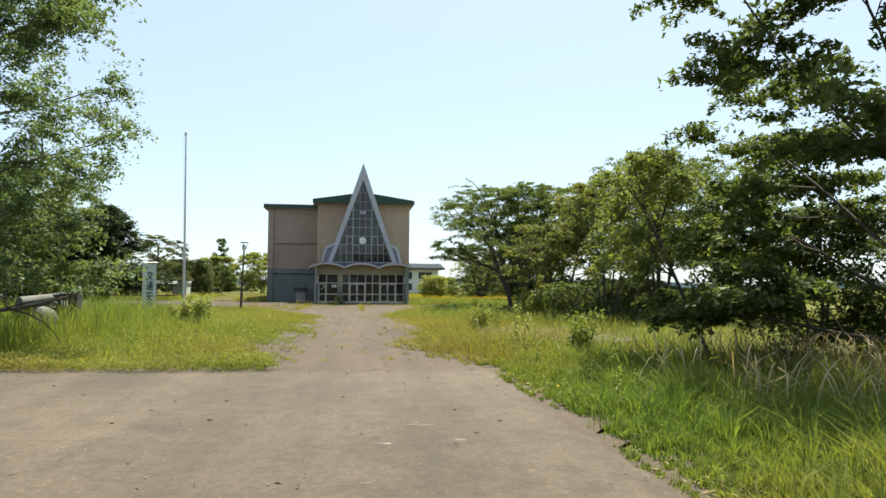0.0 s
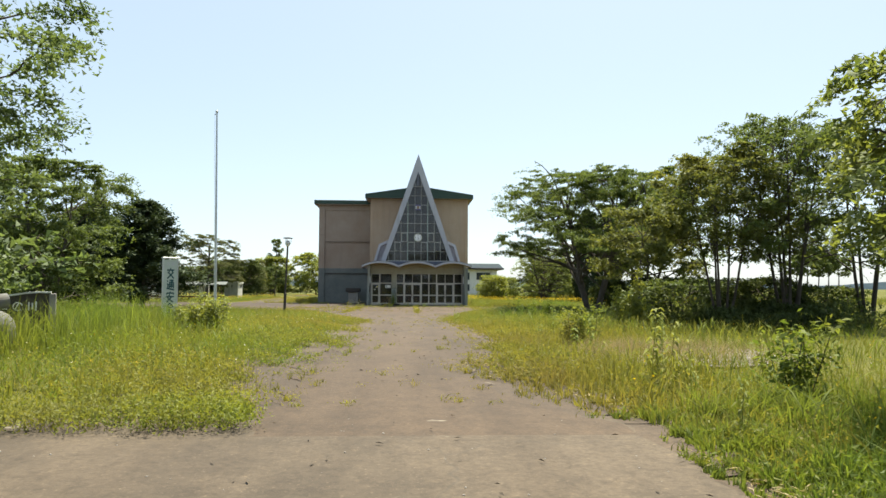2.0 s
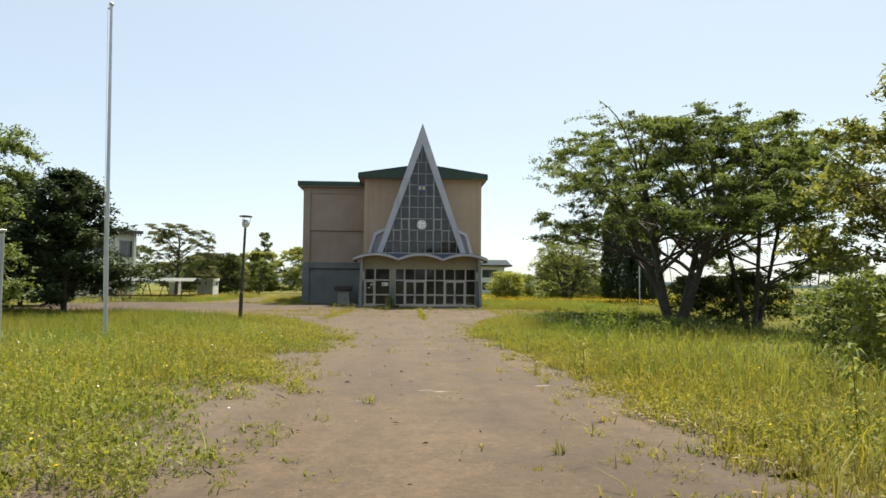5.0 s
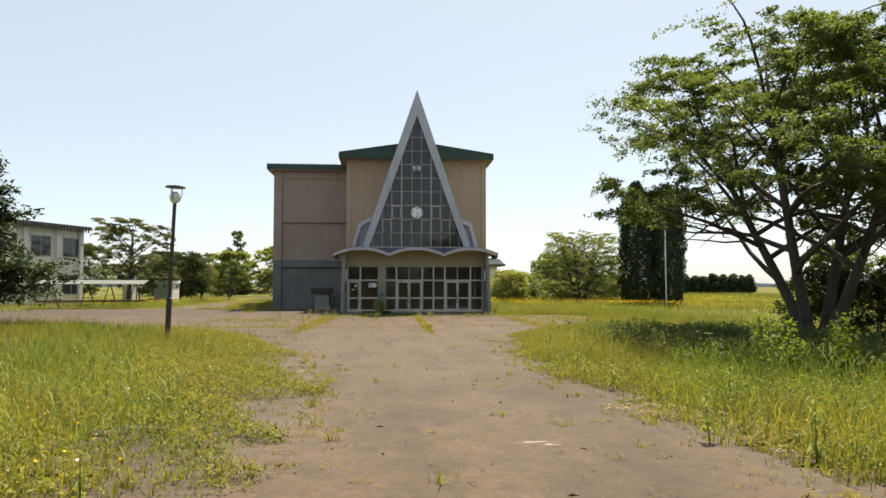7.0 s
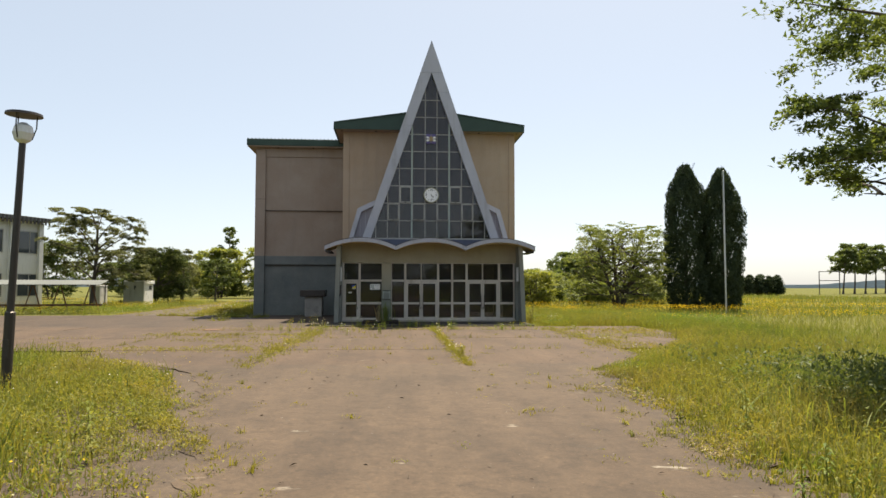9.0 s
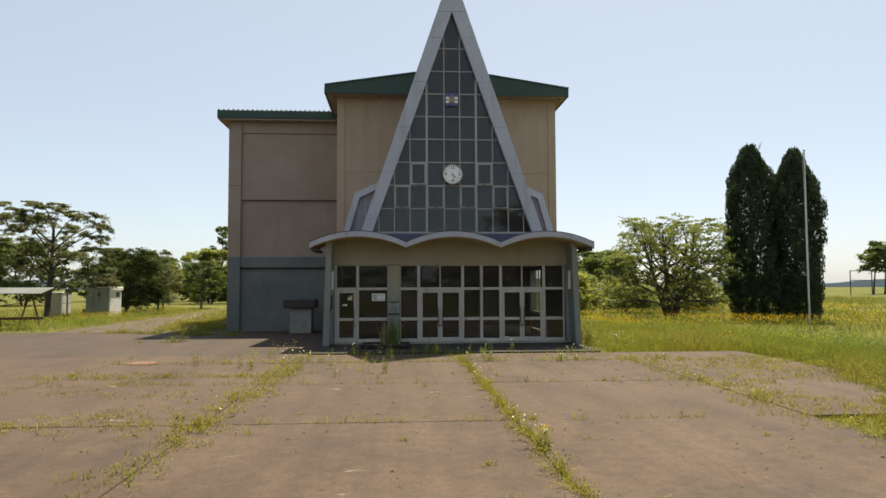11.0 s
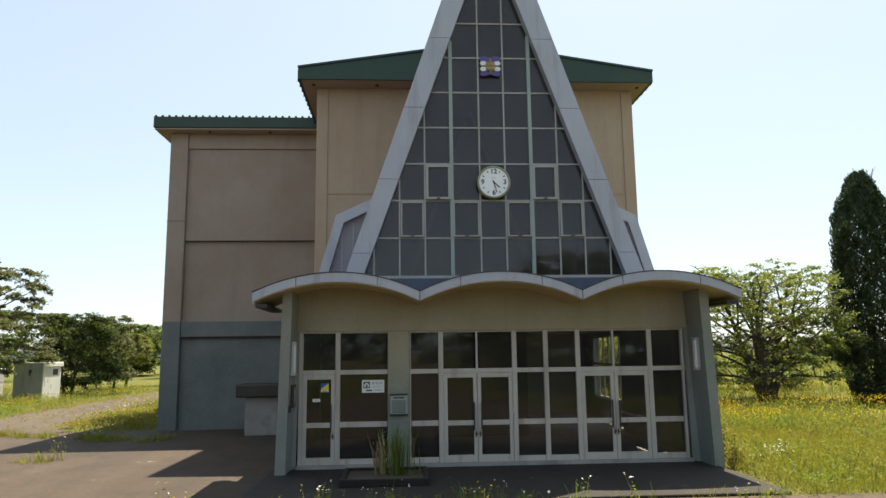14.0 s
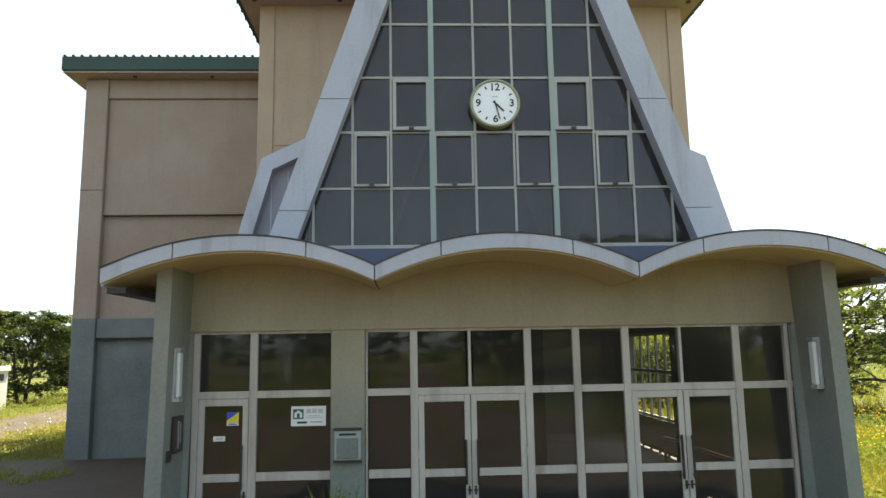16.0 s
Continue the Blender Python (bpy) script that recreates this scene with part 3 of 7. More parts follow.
ground = new("ground", grid_mesh("ground", np.concatenate([-gx[:0:-1], gx]), np.concatenate([-gy[:0:-1], gy]), lambda x, y: ground_z(x, y) - 0.03 + 0.02 * np.sin(1.3 * x) * np.sin(0.9 * y) * (np.abs(x) < 60), M["turf"]))
tagged(ground, "overgrown meadow ground around the empty school", "ground", kind="structure")


def strip_mesh(name, ys, left, right, n, lift, material):
    u = np.linspace(0, 1, n)
    L, R = left(ys), right(ys)
    X = L[:, None] + (R - L)[:, None] * u[None]
    Y = np.repeat(ys[:, None], n, 1)
    Z = ground_z(X, Y) + (lift(Y) if callable(lift) else lift)
    i = (np.arange(len(ys) - 1)[:, None] * n + np.arange(n - 1)[None]).ravel()
    return array_mesh(name, np.stack([X.ravel(), Y.ravel(), Z.ravel()], 1), [np.stack([i, i + 1, i + n + 1, i + n], 1)], material, True)


road = tagged(new("road", strip_mesh("road", np.arange(-100, -59.2, 0.3), lambda y: np.full_like(y, -70.0), lambda y: 1.38 + wobble(y, 0.7, 0.1), 60, 0.004, M["asphalt"])), "worn grey-brown asphalt apron in front of the drive", "road", kind="structure")
drive = tagged(new("driveway", strip_mesh("driveway", np.arange(-60.8, -18.85, 0.15), lambda y: drive_edges(y)[0], lambda y: drive_edges(y)[1], 14, lambda y: 0.001 + 0.009 * np.clip((y + 60.8) / 1.2, 0, 1) + 0.018 * np.clip((y + 20.6) / 1.0, 0, 1), M["brown_asphalt"])), "cracked asphalt drive with weedy edges", "driveway", kind="structure")
lane = tagged(new("lane", strip_mesh("lane", np.arange(9.0, 70, 0.2), lambda y: lane_edges(y)[0], lambda y: lane_edges(y)[1], 12, 0.004, M["gravel_lane"])), "gravelly asphalt lane running past the wing", "lane", kind="structure")
yard = tagged(new("yard", strip_mesh("yard", np.arange(-3.64, 9.4, 0.4), lambda y: -30.0 + wobble(y, 3, 0.3), lambda y: np.full_like(y, -4.0), 30, 0.006, M["yard"])), "old stained asphalt yard beside the wing, darkened for the shade there", "yard", kind="structure")

M["earth"] = pavement_material("bare trodden earth", (0.056, 0.038, 0.025), (0.096, 0.067, 0.043), 0.3)
for s in (-1, 1):
    near, wide = (0.2, 1.7) if s < 0 else (0.15, 0.95)
    inner = lambda y, s=s, near=near: drive_edges(y)[0 if s < 0 else 1] - s * near
    outer = lambda y, s=s, wide=wide: drive_edges(y)[0 if s < 0 else 1] + s * wide + wobble(1.7 * y, 2.0 + s, 0.7)
    verge = new("verge", strip_mesh("verge", np.arange(-59.9, -19.0, 0.2), outer if s < 0 else inner, inner if s < 0 else outer, 6, 0.002, M["earth"]))
    tagged(verge, "bare brown earth along the edge of the drive", "verge", kind="structure")
verge = new("verge", strip_mesh("verge", np.arange(-90, -59.6, 0.2), lambda y: np.full_like(y, 1.2), lambda y: 2.0 + wobble(1.7 * y, 2.0, 0.8), 6, -0.004, M["earth"]))
tagged(verge, "bare brown earth along the edge of the apron", "verge", kind="structure")

forecourt = tagged(new("pavement"), "brown concrete forecourt slabs with weeds in the joints", "pavement", kind="structure")
rs = random.Random(5)
COLS, ROWS_Y = [-30.0, -22.0, -15.3, -10.2, -5.2, -0.15, 4.9, 9.4], [-19.5, -15.0, -10.5, -6.0, -3.65]
for x0, x1 in zip(COLS, COLS[1:]):
    for y0, y1 in zip(ROWS_Y, ROWS_Y[1:]):
        l, r = drive_edges(np.array([(y0 + y1) / 2]))
        if (x0 + x1) / 2 < l[0] - 1.0 or (x0 + x1) / 2 > r[0] + 0.6:
            continue
        bm = bmesh.new()
        box(bm, x0 + 0.007, x1 - 0.007, y0 + 0.007, y1 - 0.007, -0.12, 0.016 + rs.uniform(-0.006, 0.006), 0.008)
        part("slab", bm, M["slab"], forecourt)
porch_floor = thing("porch_floor", (0, 0, 0), "low grey concrete porch floor in front of the glazed entrance", "floor", kind="structure")
part("slab", boxes((-4.95, 4.72, -3.62, -0.02, -0.1, 0.06, 0.012)), M["shaded_slab"], porch_floor)
part("sill_step", boxes((-4.45, 4.45, -0.14, 0.22, 0.0, 0.13, 0.01)), M["concrete"], porch_floor)

# ---- the hall ----
hall = thing("school_hall", (0, 5.4, 0), "disused beige school hall with green roof and glazed gable", "building")


def hpart(name, bm, mat, parent=None, label=""):
    """A part of the hall; coordinates are the world's."""
    bmesh.ops.translate(bm, verts=bm.verts, vec=(0, -5.4, 0))
    return part(name, bm, mat, parent or hall, label)


# main block and its gable roof
MX0, MX1, MY, RX = -4.8, 5.38, 5.4, 0.28
hpart("wall", boxes((MX0, MX1, MY, MY + 0.3, 3.3, 11.0)), M["hall_wall"], label="beige rendered front wall")
hpart("wall", boxes((MX1 - 0.62, MX1, MY, MY + 0.3, -0.2, 3.3)), M["hall_wall"])
hpart("wall", boxes((MX0, MX0 + 0.3, MY + 0.3, 34, -0.2, 11.0)), M["hall_wall"])
hpart("wall", boxes((MX1 - 0.3, MX1, MY + 0.3, 5.95, -0.2, 11.0), (MX1 - 0.3, MX1, 10.4, 34, -0.2, 11.0), (MX1 - 0.3, MX1, 5.95, 10.4, -0.2, 0.87), (MX1 - 0.3, MX1, 5.95, 10.4, 3.1, 11.0)), M["hall_wall"])
hpart("wall", boxes((MX0 + 0.3, MX1 - 0.3, 33.7, 34, -0.2, 11.0)), M["hall_wall"])
bm = bmesh.new()
for x0, x1 in ((MX0 - 0.02, MX0 + 0.34), (MX1 - 0.34, MX1 + 0.02)):
    box(bm, x0, x1, MY - 0.035, MY, -0.1, 10.95, 0.01)
box(bm, MX0 + 0.34, MX1 - 0.34, MY - 0.02, MY, 7.52, 7.56)
hpart("pilaster", bm, M["hall_wall"], label="shallow corner strips of the front wall")
roof = bmesh.new()
prism(roof, [(-5.33, 11.34), (RX, 12.18), (5.87, 11.34), (5.87, 11.40), (RX, 12.25), (-5.33, 11.40)], 4.58, 34.4)
roof = hpart("roof", roof, M["green_roof"], label="low green sheet metal gable roof")
gable = bmesh.new()
prism(gable, [(-5.32, 10.98), (5.86, 10.98), (5.86, 11.335), (RX, 12.17), (-5.32, 11.335)], 4.62, 4.70)
hpart("gable_board", gable, M["green_roof"], roof, "dark green gable fascia")
side = bmesh.new()
for x0, x1 in ((-5.33, -5.25), (5.79, 5.87)):
    box(side, x0, x1, 4.70, 34.4, 10.98, 11.33)
hpart("eaves_board", side, M["green_roof"], roof)
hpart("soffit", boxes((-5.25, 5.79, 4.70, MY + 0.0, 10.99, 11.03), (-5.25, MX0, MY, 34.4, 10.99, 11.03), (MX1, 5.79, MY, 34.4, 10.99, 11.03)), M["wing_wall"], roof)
for k in range(68):
    y = 4.9 + 0.42 * k
    for x in (-5.345, 5.885):
        hpart("seam", beam(bmesh.new(), (x, y, 11.0), (x, y, 11.36), 0.05, 0.05), M["green_roof"], roof)
for x in (-4.9, -2.9, 3.2, 5.5):
    hpart("soffit_vent", tube(bmesh.new(), [(x, 5.1, 10.955), (x, 5.1, 10.995)], [0.06, 0.06], 10), M["dark_metal"], roof)

# wing at the side, set back
WX, WY = -10.64, 9.3
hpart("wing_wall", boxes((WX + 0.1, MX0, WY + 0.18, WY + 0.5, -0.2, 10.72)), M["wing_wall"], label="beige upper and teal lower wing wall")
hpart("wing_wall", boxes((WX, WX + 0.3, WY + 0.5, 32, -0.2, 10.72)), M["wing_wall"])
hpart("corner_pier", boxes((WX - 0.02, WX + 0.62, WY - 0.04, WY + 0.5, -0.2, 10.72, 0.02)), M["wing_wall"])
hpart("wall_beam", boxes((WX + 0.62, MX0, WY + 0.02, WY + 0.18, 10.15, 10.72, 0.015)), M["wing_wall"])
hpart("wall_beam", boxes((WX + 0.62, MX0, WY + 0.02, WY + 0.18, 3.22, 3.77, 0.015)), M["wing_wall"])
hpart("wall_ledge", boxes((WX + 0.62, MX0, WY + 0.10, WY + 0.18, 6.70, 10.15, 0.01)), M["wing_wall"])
for z in (3.20, 6.70):
    hpart("wall_joint", boxes((WX + 0.62, MX0, WY + 0.055, WY + 0.178, z - 0.022, z)), M["joint"])
hpart("wall_joint", boxes((WX - 0.024, WX + 0.622, WY - 0.044, WY + 0.0, 7.40, 7.42)), M["joint"])
wroof = hpart("wing_roof", boxes((WX - 0.5, MX0 - 0.01, WY - 0.55, 32.4, 10.78, 11.20, 0.02)), M["green_roof"], label="flat green wing roof with a ribbed edge")
bm = bmesh.new()
for k in range(26):
    x = WX - 0.42 + 0.24 * k
    if x < MX0 - 0.6:
        tube(bm, [(x, WY - 0.56, 11.205), (x, 32.0, 11.205)], [0.045, 0.045], 6)
hpart("rib", bm, M["green_roof"], wroof)
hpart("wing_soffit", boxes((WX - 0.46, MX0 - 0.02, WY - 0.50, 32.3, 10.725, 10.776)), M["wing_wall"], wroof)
for x in (-9.2, -7.0):
    hpart("soffit_vent", tube(bmesh.new(), [(x, WY - 0.22, 10.69), (x, WY - 0.22, 10.73)], [0.055, 0.055], 10), M["dark_metal"], wroof)

# glazed gable: A-shaped frame
AY, CX = 0.05, 0.086
APEX, FOOT_Z = 14.72, 4.06


def a_half(z):
    """Outer half width of the A at a height."""
    return 3.615 * (APEX - z) / (APEX - FOOT_Z)


WIN = 13.0  # inner peak
IN = 3.187  # inner half width at the foot


def gpart(name, bm, mat, parent=None, label=""):
    """A part of the gable, whose middle lies a little to the side."""
    bmesh.ops.translate(bm, verts=bm.verts, vec=(CX, 0, 0))
    return hpart(name, bm, mat, parent, label)


def a_inner(z):
    return IN * (WIN - z) / (WIN - FOOT_Z)


frame_a = None
for s in (-1, 1):
    cuts = [FOOT_Z, 4.85, 6.62, 8.40, 10.18, 11.95, WIN, APEX]
    for z0, z1 in zip(cuts, cuts[1:]):
        z0 = z0 + 0.012 if z0 > FOOT_Z else z0
        if z0 >= WIN:
            pts = [(0.0, z0), (s * a_half(z0), z0), (0.0, z1)]
        else:
            pts = [(s * a_inner(z0), z0), (s * a_half(z0), z0), (s * a_half(z1), z1), (s * max(a_inner(z1), 0.0), z1)]
            if z1 == WIN:
                pts = [(s * a_inner(z0), z0), (s * a_half(z0), z0), (s * a_half(z1), z1), (0.0, z1)]
        gpart("gable_panel", prism(bmesh.new(), pts, AY, AY + 0.03), M["trim"], label="grey metal cladding panel of the gable frame")
    bm = bmesh.new()
    prism(bm, [(s * a_inner(FOOT_Z), FOOT_Z), (s * (a_half(FOOT_Z) - 0.01), FOOT_Z), (s * 0.004, APEX - 0.03), (s * 0.004, WIN)], AY + 0.03, AY + 0.55)
    gpart("gable_rafter", bm, M["trim"])
    # sloped roof sheets that run back to the main wall
    bm = bmesh.new()
    f = [(s * 3.55, AY + 0.55, FOOT_Z), (s * 3.3, AY + 0.55, FOOT_Z), (s * 0.02, AY + 0.55, 13.3), (s * 0.02, AY + 0.55, 14.1)]
    b = [(s * 2.6, MY, FOOT_Z), (s * 2.4, MY, FOOT_Z), (s * 0.02, MY, 10.3), (s * 0.02, MY, 10.9)]
    vf, vb = [bm.verts.new(p) for p in f], [bm.verts.new(p) for p in b]
    bm.faces.new(vf), bm.faces.new(vb[::-1])
    for i in range(4):
        bm.faces.new((vf[i], vb[i], vb[(i + 1) % 4], vf[(i + 1) % 4]))
    gpart("gable_roof", bm, M["blue_roof"])
    # lean-to shoulders beside the gable
    bm = bmesh.new()
    prism(bm, [(s * 4.15, 3.7), (s * 3.60, 5.82), (s * 2.3, 6.40), (s * 2.3, 3.7)], 1.22, MY - 0.01)
    sh = hpart("shoulder", bm, M["siding"], label="lavender metal siding between gable and shoulder trim")
    bm = bmesh.new()
    for k in range(3):
        x = s * (3.05 + 0.28 * k)
        box(bm, x - 0.012, x + 0.012, 1.20, 1.22, 3.9, 5.95 - 0.16 * k)
    hpart("siding_seam", bm, M["trim"], sh)
    bm = bmesh.new()
    d = 0.13 if s < 0 else 0.06
    outer, inner = [(s * (4.50 - d), 3.7), (s * (3.87 - d), 5.95), (s * 2.2, 6.68)], [(s * (4.24 - 0.8 * d), 3.7), (s * (3.66 - 0.8 * d), 5.76), (s * 2.2, 6.42)]
    strip(bm, inner, outer, 1.0, 1.3)
    hpart("shoulder_trim", bm, M["trim"], sh)

# gable window: mullions, transoms, panes
GY = 0.30
XS = [-2.853, -2.252, -1.646, -0.998, -0.314, 0.303, 0.94, 1.588, 2.195, 2.80]
ZS = [4.345, 5.243, 6.152, 7.061, 7.97, 8.87, 9.77, 10.677, 11.587]
win = gpart("gable_window", boxes((-3.1, 3.1, GY - 0.05, GY + 0.05, 4.25, 4.345)), M["frame"], label="tall triangular glazed gable window")


def a_clip(z):
    return a_inner(z) + 0.02


for i, x in enumerate(XS):
    heavy = i in (3, 6)
    top = WIN - (abs(x) / IN) * (WIN - FOOT_Z)
    w = 0.042 if heavy else 0.018
    gpart("mullion", boxes((x - w, x + w, GY - (0.07 if heavy else 0.035), GY + 0.03, 4.345, top)), M["green_frame"] if heavy else M["frame"], win)
for z in ZS[1:]:
    w = a_clip(z)
    gpart("transom", boxes((-w, w, GY - 0.03, GY + 0.025, z - 0.018, z + 0.018)), M["frame"], win)


def clip_tri(poly):
    """Cuts a pane to the slanting sides of the gable."""
    for s in (-1, 1):
        k = IN / (WIN - FOOT_Z)
        inside = lambda p: s * p[0] <= k * (WIN - p[1]) + 1e-9
        out = []
        for a, b in zip(poly, poly[1:] + poly[:1]):
            fa, fb = s * a[0] - k * (WIN - a[1]), s * b[0] - k * (WIN - b[1])
            if fa <= 0:
                out.append(a)
            if (fa < 0 < fb) or (fb < 0 < fa):
                t = fa / (fa - fb)
                out.append((a[0] + t * (b[0] - a[0]), a[1] + t * (b[1] - a[1])))
        poly = out
        if len(poly) < 3:
            return []
    return poly


rp = random.Random(3)
edges_x, edges_z = [-3.35] + XS + [3.35], ZS + [WIN]
for i, (x0, x1) in enumerate(zip(edges_x, edges_x[1:])):
    for j, (z0, z1) in enumerate(zip(edges_z, edges_z[1:])):
        p = clip_tri([(x0, z0), (x1, z0), (x1, z1), (x0, z1)])
        if len(p) >= 3 and max(q[0] for q in p) - min(q[0] for q in p) > 0.06:
            bm = bmesh.new()
            tilt = rp.uniform(-0.004, 0.004)
            prism(bm, p, GY - 0.004 + tilt, GY + 0.002 + tilt)
            gpart("pane", bm, M["tower_glass"], win)
# opening lights with thicker sashes
for i, j in ((2, 2), (6, 2), (1, 1), (7, 1), (3, 1), (5, 1)):
    x0, x1, z0, z1 = XS[i], XS[i + 1], ZS[j], ZS[j + 1]
    a, b, c, d = x0 + 0.03, x1 - 0.03, z0 + 0.03, z1 - 0.03
    w = 0.055 if j == 2 else 0.035
    sash = gpart("sash", boxes((a, a + w, GY - 0.06, GY - 0.01, c, d), (b - w, b, GY - 0.06, GY - 0.01, c, d), (a + w, b - w, GY - 0.06, GY - 0.01, c, c + w), (a + w, b - w, GY - 0.06, GY - 0.01, d - w, d)), M["frame"], win)
    gpart("drip_rail", boxes((a - 0.01, b + 0.01, GY - 0.075, GY - 0.01, c - 0.022, c - 0.002)), M["dark_metal"], win, "dark rusted drip rail under an opening light")
    gpart("latch", boxes(((a + b) / 2 - 0.04, (a + b) / 2 + 0.04, GY - 0.09, GY - 0.06, c + 0.005, c + 0.04)), M["dark_metal"], win)
# space behind the gable glass; its dimness is put into the wall colour
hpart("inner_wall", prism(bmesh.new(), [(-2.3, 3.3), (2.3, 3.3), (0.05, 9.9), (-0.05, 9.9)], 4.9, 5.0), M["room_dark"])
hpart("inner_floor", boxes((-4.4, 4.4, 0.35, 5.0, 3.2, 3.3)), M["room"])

# ---- porch: glazed entrance under a scalloped canopy ----
SPAN = 3.47


def arch(x, crest, valley):
    """Height of the three-scalloped canopy over x."""
    u = (x / SPAN + 0.5) % 1.0 - 0.5
    h = crest - valley
    r = (SPAN * SPAN / 4 + h * h) / (2 * h)
    return crest - r + math.sqrt(max(r * r - (u * SPAN) ** 2, 0.0))


def arch_row(x0, x1, crest, valley, n):
    e = 1e-4
    return [(x, arch(min(max(x, x0 + e), x1 - e), crest, valley)) for x in (x0 + (x1 - x0) * k / n for k in range(n + 1))]


CY = -1.36
canopy = bmesh.new()
for x0, x1 in ((-5.2, -SPAN / 2), (-SPAN / 2, SPAN / 2), (SPAN / 2, 5.2)):
    strip(canopy, arch_row(x0 + 0.012, x1 - 0.012, 4.02, 3.62, 20), arch_row(x0 + 0.012, x1 - 0.012, 4.17, 3.77, 20), CY + 0.035, 0.6)
canopy = hpart("canopy", canopy, M["soffit"], label="scalloped concrete canopy with a yellowish soffit")
bm = bmesh.new()
for x0, x1 in ((-5.2, -SPAN / 2), (-SPAN / 2, SPAN / 2), (SPAN / 2, 5.2)):
    strip(bm, arch_row(x0 - 0.0, x1, 4.175, 3.775, 20), arch_row(x0, x1, 4.225, 3.83, 20), CY + 0.02, 0.62)
hpart("canopy_roof", bm, M["blue_roof"], canopy, "blue sheet metal on the canopy")
row = arch_row(-3.35, 3.5, 4.20, 3.80, 48)
hpart("canopy_flashing", strip(bmesh.new(), [(x, z - 0.01) for x, z in row], [(x, max(z, 4.25) + 0.005) for x, z in row], 0.0, 0.24), M["blue_roof"], canopy, "blue sheet metal upstand below the gable window")
cutx = [-5.22, -4.32, -2.62, -SPAN / 2, -0.87, 0.87, SPAN / 2, 2.62, 4.32, 5.22]
for x0, x1 in zip(cutx, cutx[1:]):
    bm = bmesh.new()
    strip(bm, arch_row(x0 + 0.008, x1 - 0.008, 4.045, 3.635, 10), arch_row(x0 + 0.008, x1 - 0.008, 4.235, 3.825, 10), CY - 0.02, CY + 0.02)
    hpart("fascia", bm, M["trim"], canopy, "pale grey curved fascia panel")
for x0, x1 in ((-5.22, -SPAN / 2), (-SPAN / 2, SPAN / 2), (SPAN / 2, 5.22)):
    bm = bmesh.new()
    strip(bm, arch_row(x0, x1, 4.237, 3.827, 20), arch_row(x0, x1, 4.258, 3.848, 20), CY - 0.03, CY + 0.05)
    hpart("drip_edge", bm, M["dark_metal"], canopy, "thin dark metal drip edge")
for s in (-1, 1):
    z0 = arch(5.2, 4.02, 3.62)
    hpart("end_board", boxes((s * 5.2 - 0.02, s * 5.2 + 0.02, CY + 0.03, 0.6, z0 - 0.02, z0 + 0.19)), M["trim"], canopy)
    hpart("gutter", boxes((s * 5.05 - 0.12, s * 5.05 + 0.12, CY + 0.1, 0.6, z0 - 0.10, z0 - 0.025)), M["dark_metal"], canopy)
# upper wall under the arches, pier, columns
bm = bmesh.new()
low = [(x, 3.05) for x, _ in arch_row(-4.6, 4.6, 4.02, 3.62, 60)]
strip(bm, low, [(x, z + 0.03) for x, z in arch_row(-4.6, 4.6, 4.02, 3.62, 60)], -0.10, 0.15)
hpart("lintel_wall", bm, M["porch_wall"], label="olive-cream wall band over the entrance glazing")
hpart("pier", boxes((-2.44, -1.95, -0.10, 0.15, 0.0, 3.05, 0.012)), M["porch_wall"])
for s in (-1, 1):
    bm = bmesh.new()
    w = 4.78 if s < 0 else 4.85
    low = [(s * (w - 0.22), -0.80), (s * w, -0.80), (s * w, 0.15), (s * 4.46, 0.15), (s * 4.46, -0.02), (s * (w - 0.24), -0.1)]
    high = [(s * 4.46, -0.93), (s * 4.66, -0.93), (s * 4.66, 0.15), (s * 4.40, 0.15), (s * 4.40, -0.02), (s * 4.44, -0.1)]
    a, b = [bm.verts.new((x, y, 0.0)) for x, y in low], [bm.verts.new((x, y, 3.9)) for x, y in high]
    bm.faces.new(a), bm.faces.new(b[::-1])
    for i in range(6):
        bm.faces.new((a[i], b[i], b[(i + 1) % 6], a[(i + 1) % 6]))
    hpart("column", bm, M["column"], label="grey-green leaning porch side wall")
# lobby behind the glass, with a side window further back
hpart("lobby_floor", boxes((-4.6, 4.6, 0.22, 5.4, 0.0, 0.12), (-4.5, 5.08, 5.4, 11.5, 0.0, 0.12)), M["concrete"])
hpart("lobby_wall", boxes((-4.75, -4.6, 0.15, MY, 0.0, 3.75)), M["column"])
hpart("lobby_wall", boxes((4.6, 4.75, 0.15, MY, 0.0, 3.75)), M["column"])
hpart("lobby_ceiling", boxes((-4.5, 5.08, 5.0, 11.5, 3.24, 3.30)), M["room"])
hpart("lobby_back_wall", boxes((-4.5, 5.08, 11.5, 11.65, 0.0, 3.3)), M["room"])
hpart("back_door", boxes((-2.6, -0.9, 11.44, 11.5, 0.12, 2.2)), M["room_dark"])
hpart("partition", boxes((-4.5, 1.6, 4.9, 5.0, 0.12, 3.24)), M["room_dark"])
sw = hpart("side_window", boxes((5.12, 5.2, 5.95, 10.4, 0.87, 0.94), (5.12, 5.2, 5.95, 10.4, 3.03, 3.1), (5.12, 5.2, 5.95, 10.4, 2.06, 2.13)), M["frame"])
for k in range(8):
    y = 5.98 + 4.39 * k / 7
    hpart("window_bar", boxes((5.13, 5.19, y - 0.03, y + 0.03, 0.94, 3.03)), M["frame"], sw)
hpart("handrail", boxes((3.9, 3.95, 1.0, 4.2, 0.85, 0.90), (3.9, 3.95, 1.0, 1.05, 0.12, 0.85), (3.9, 3.95, 4.15, 4.2, 0.12, 0.85)), M["steel"])

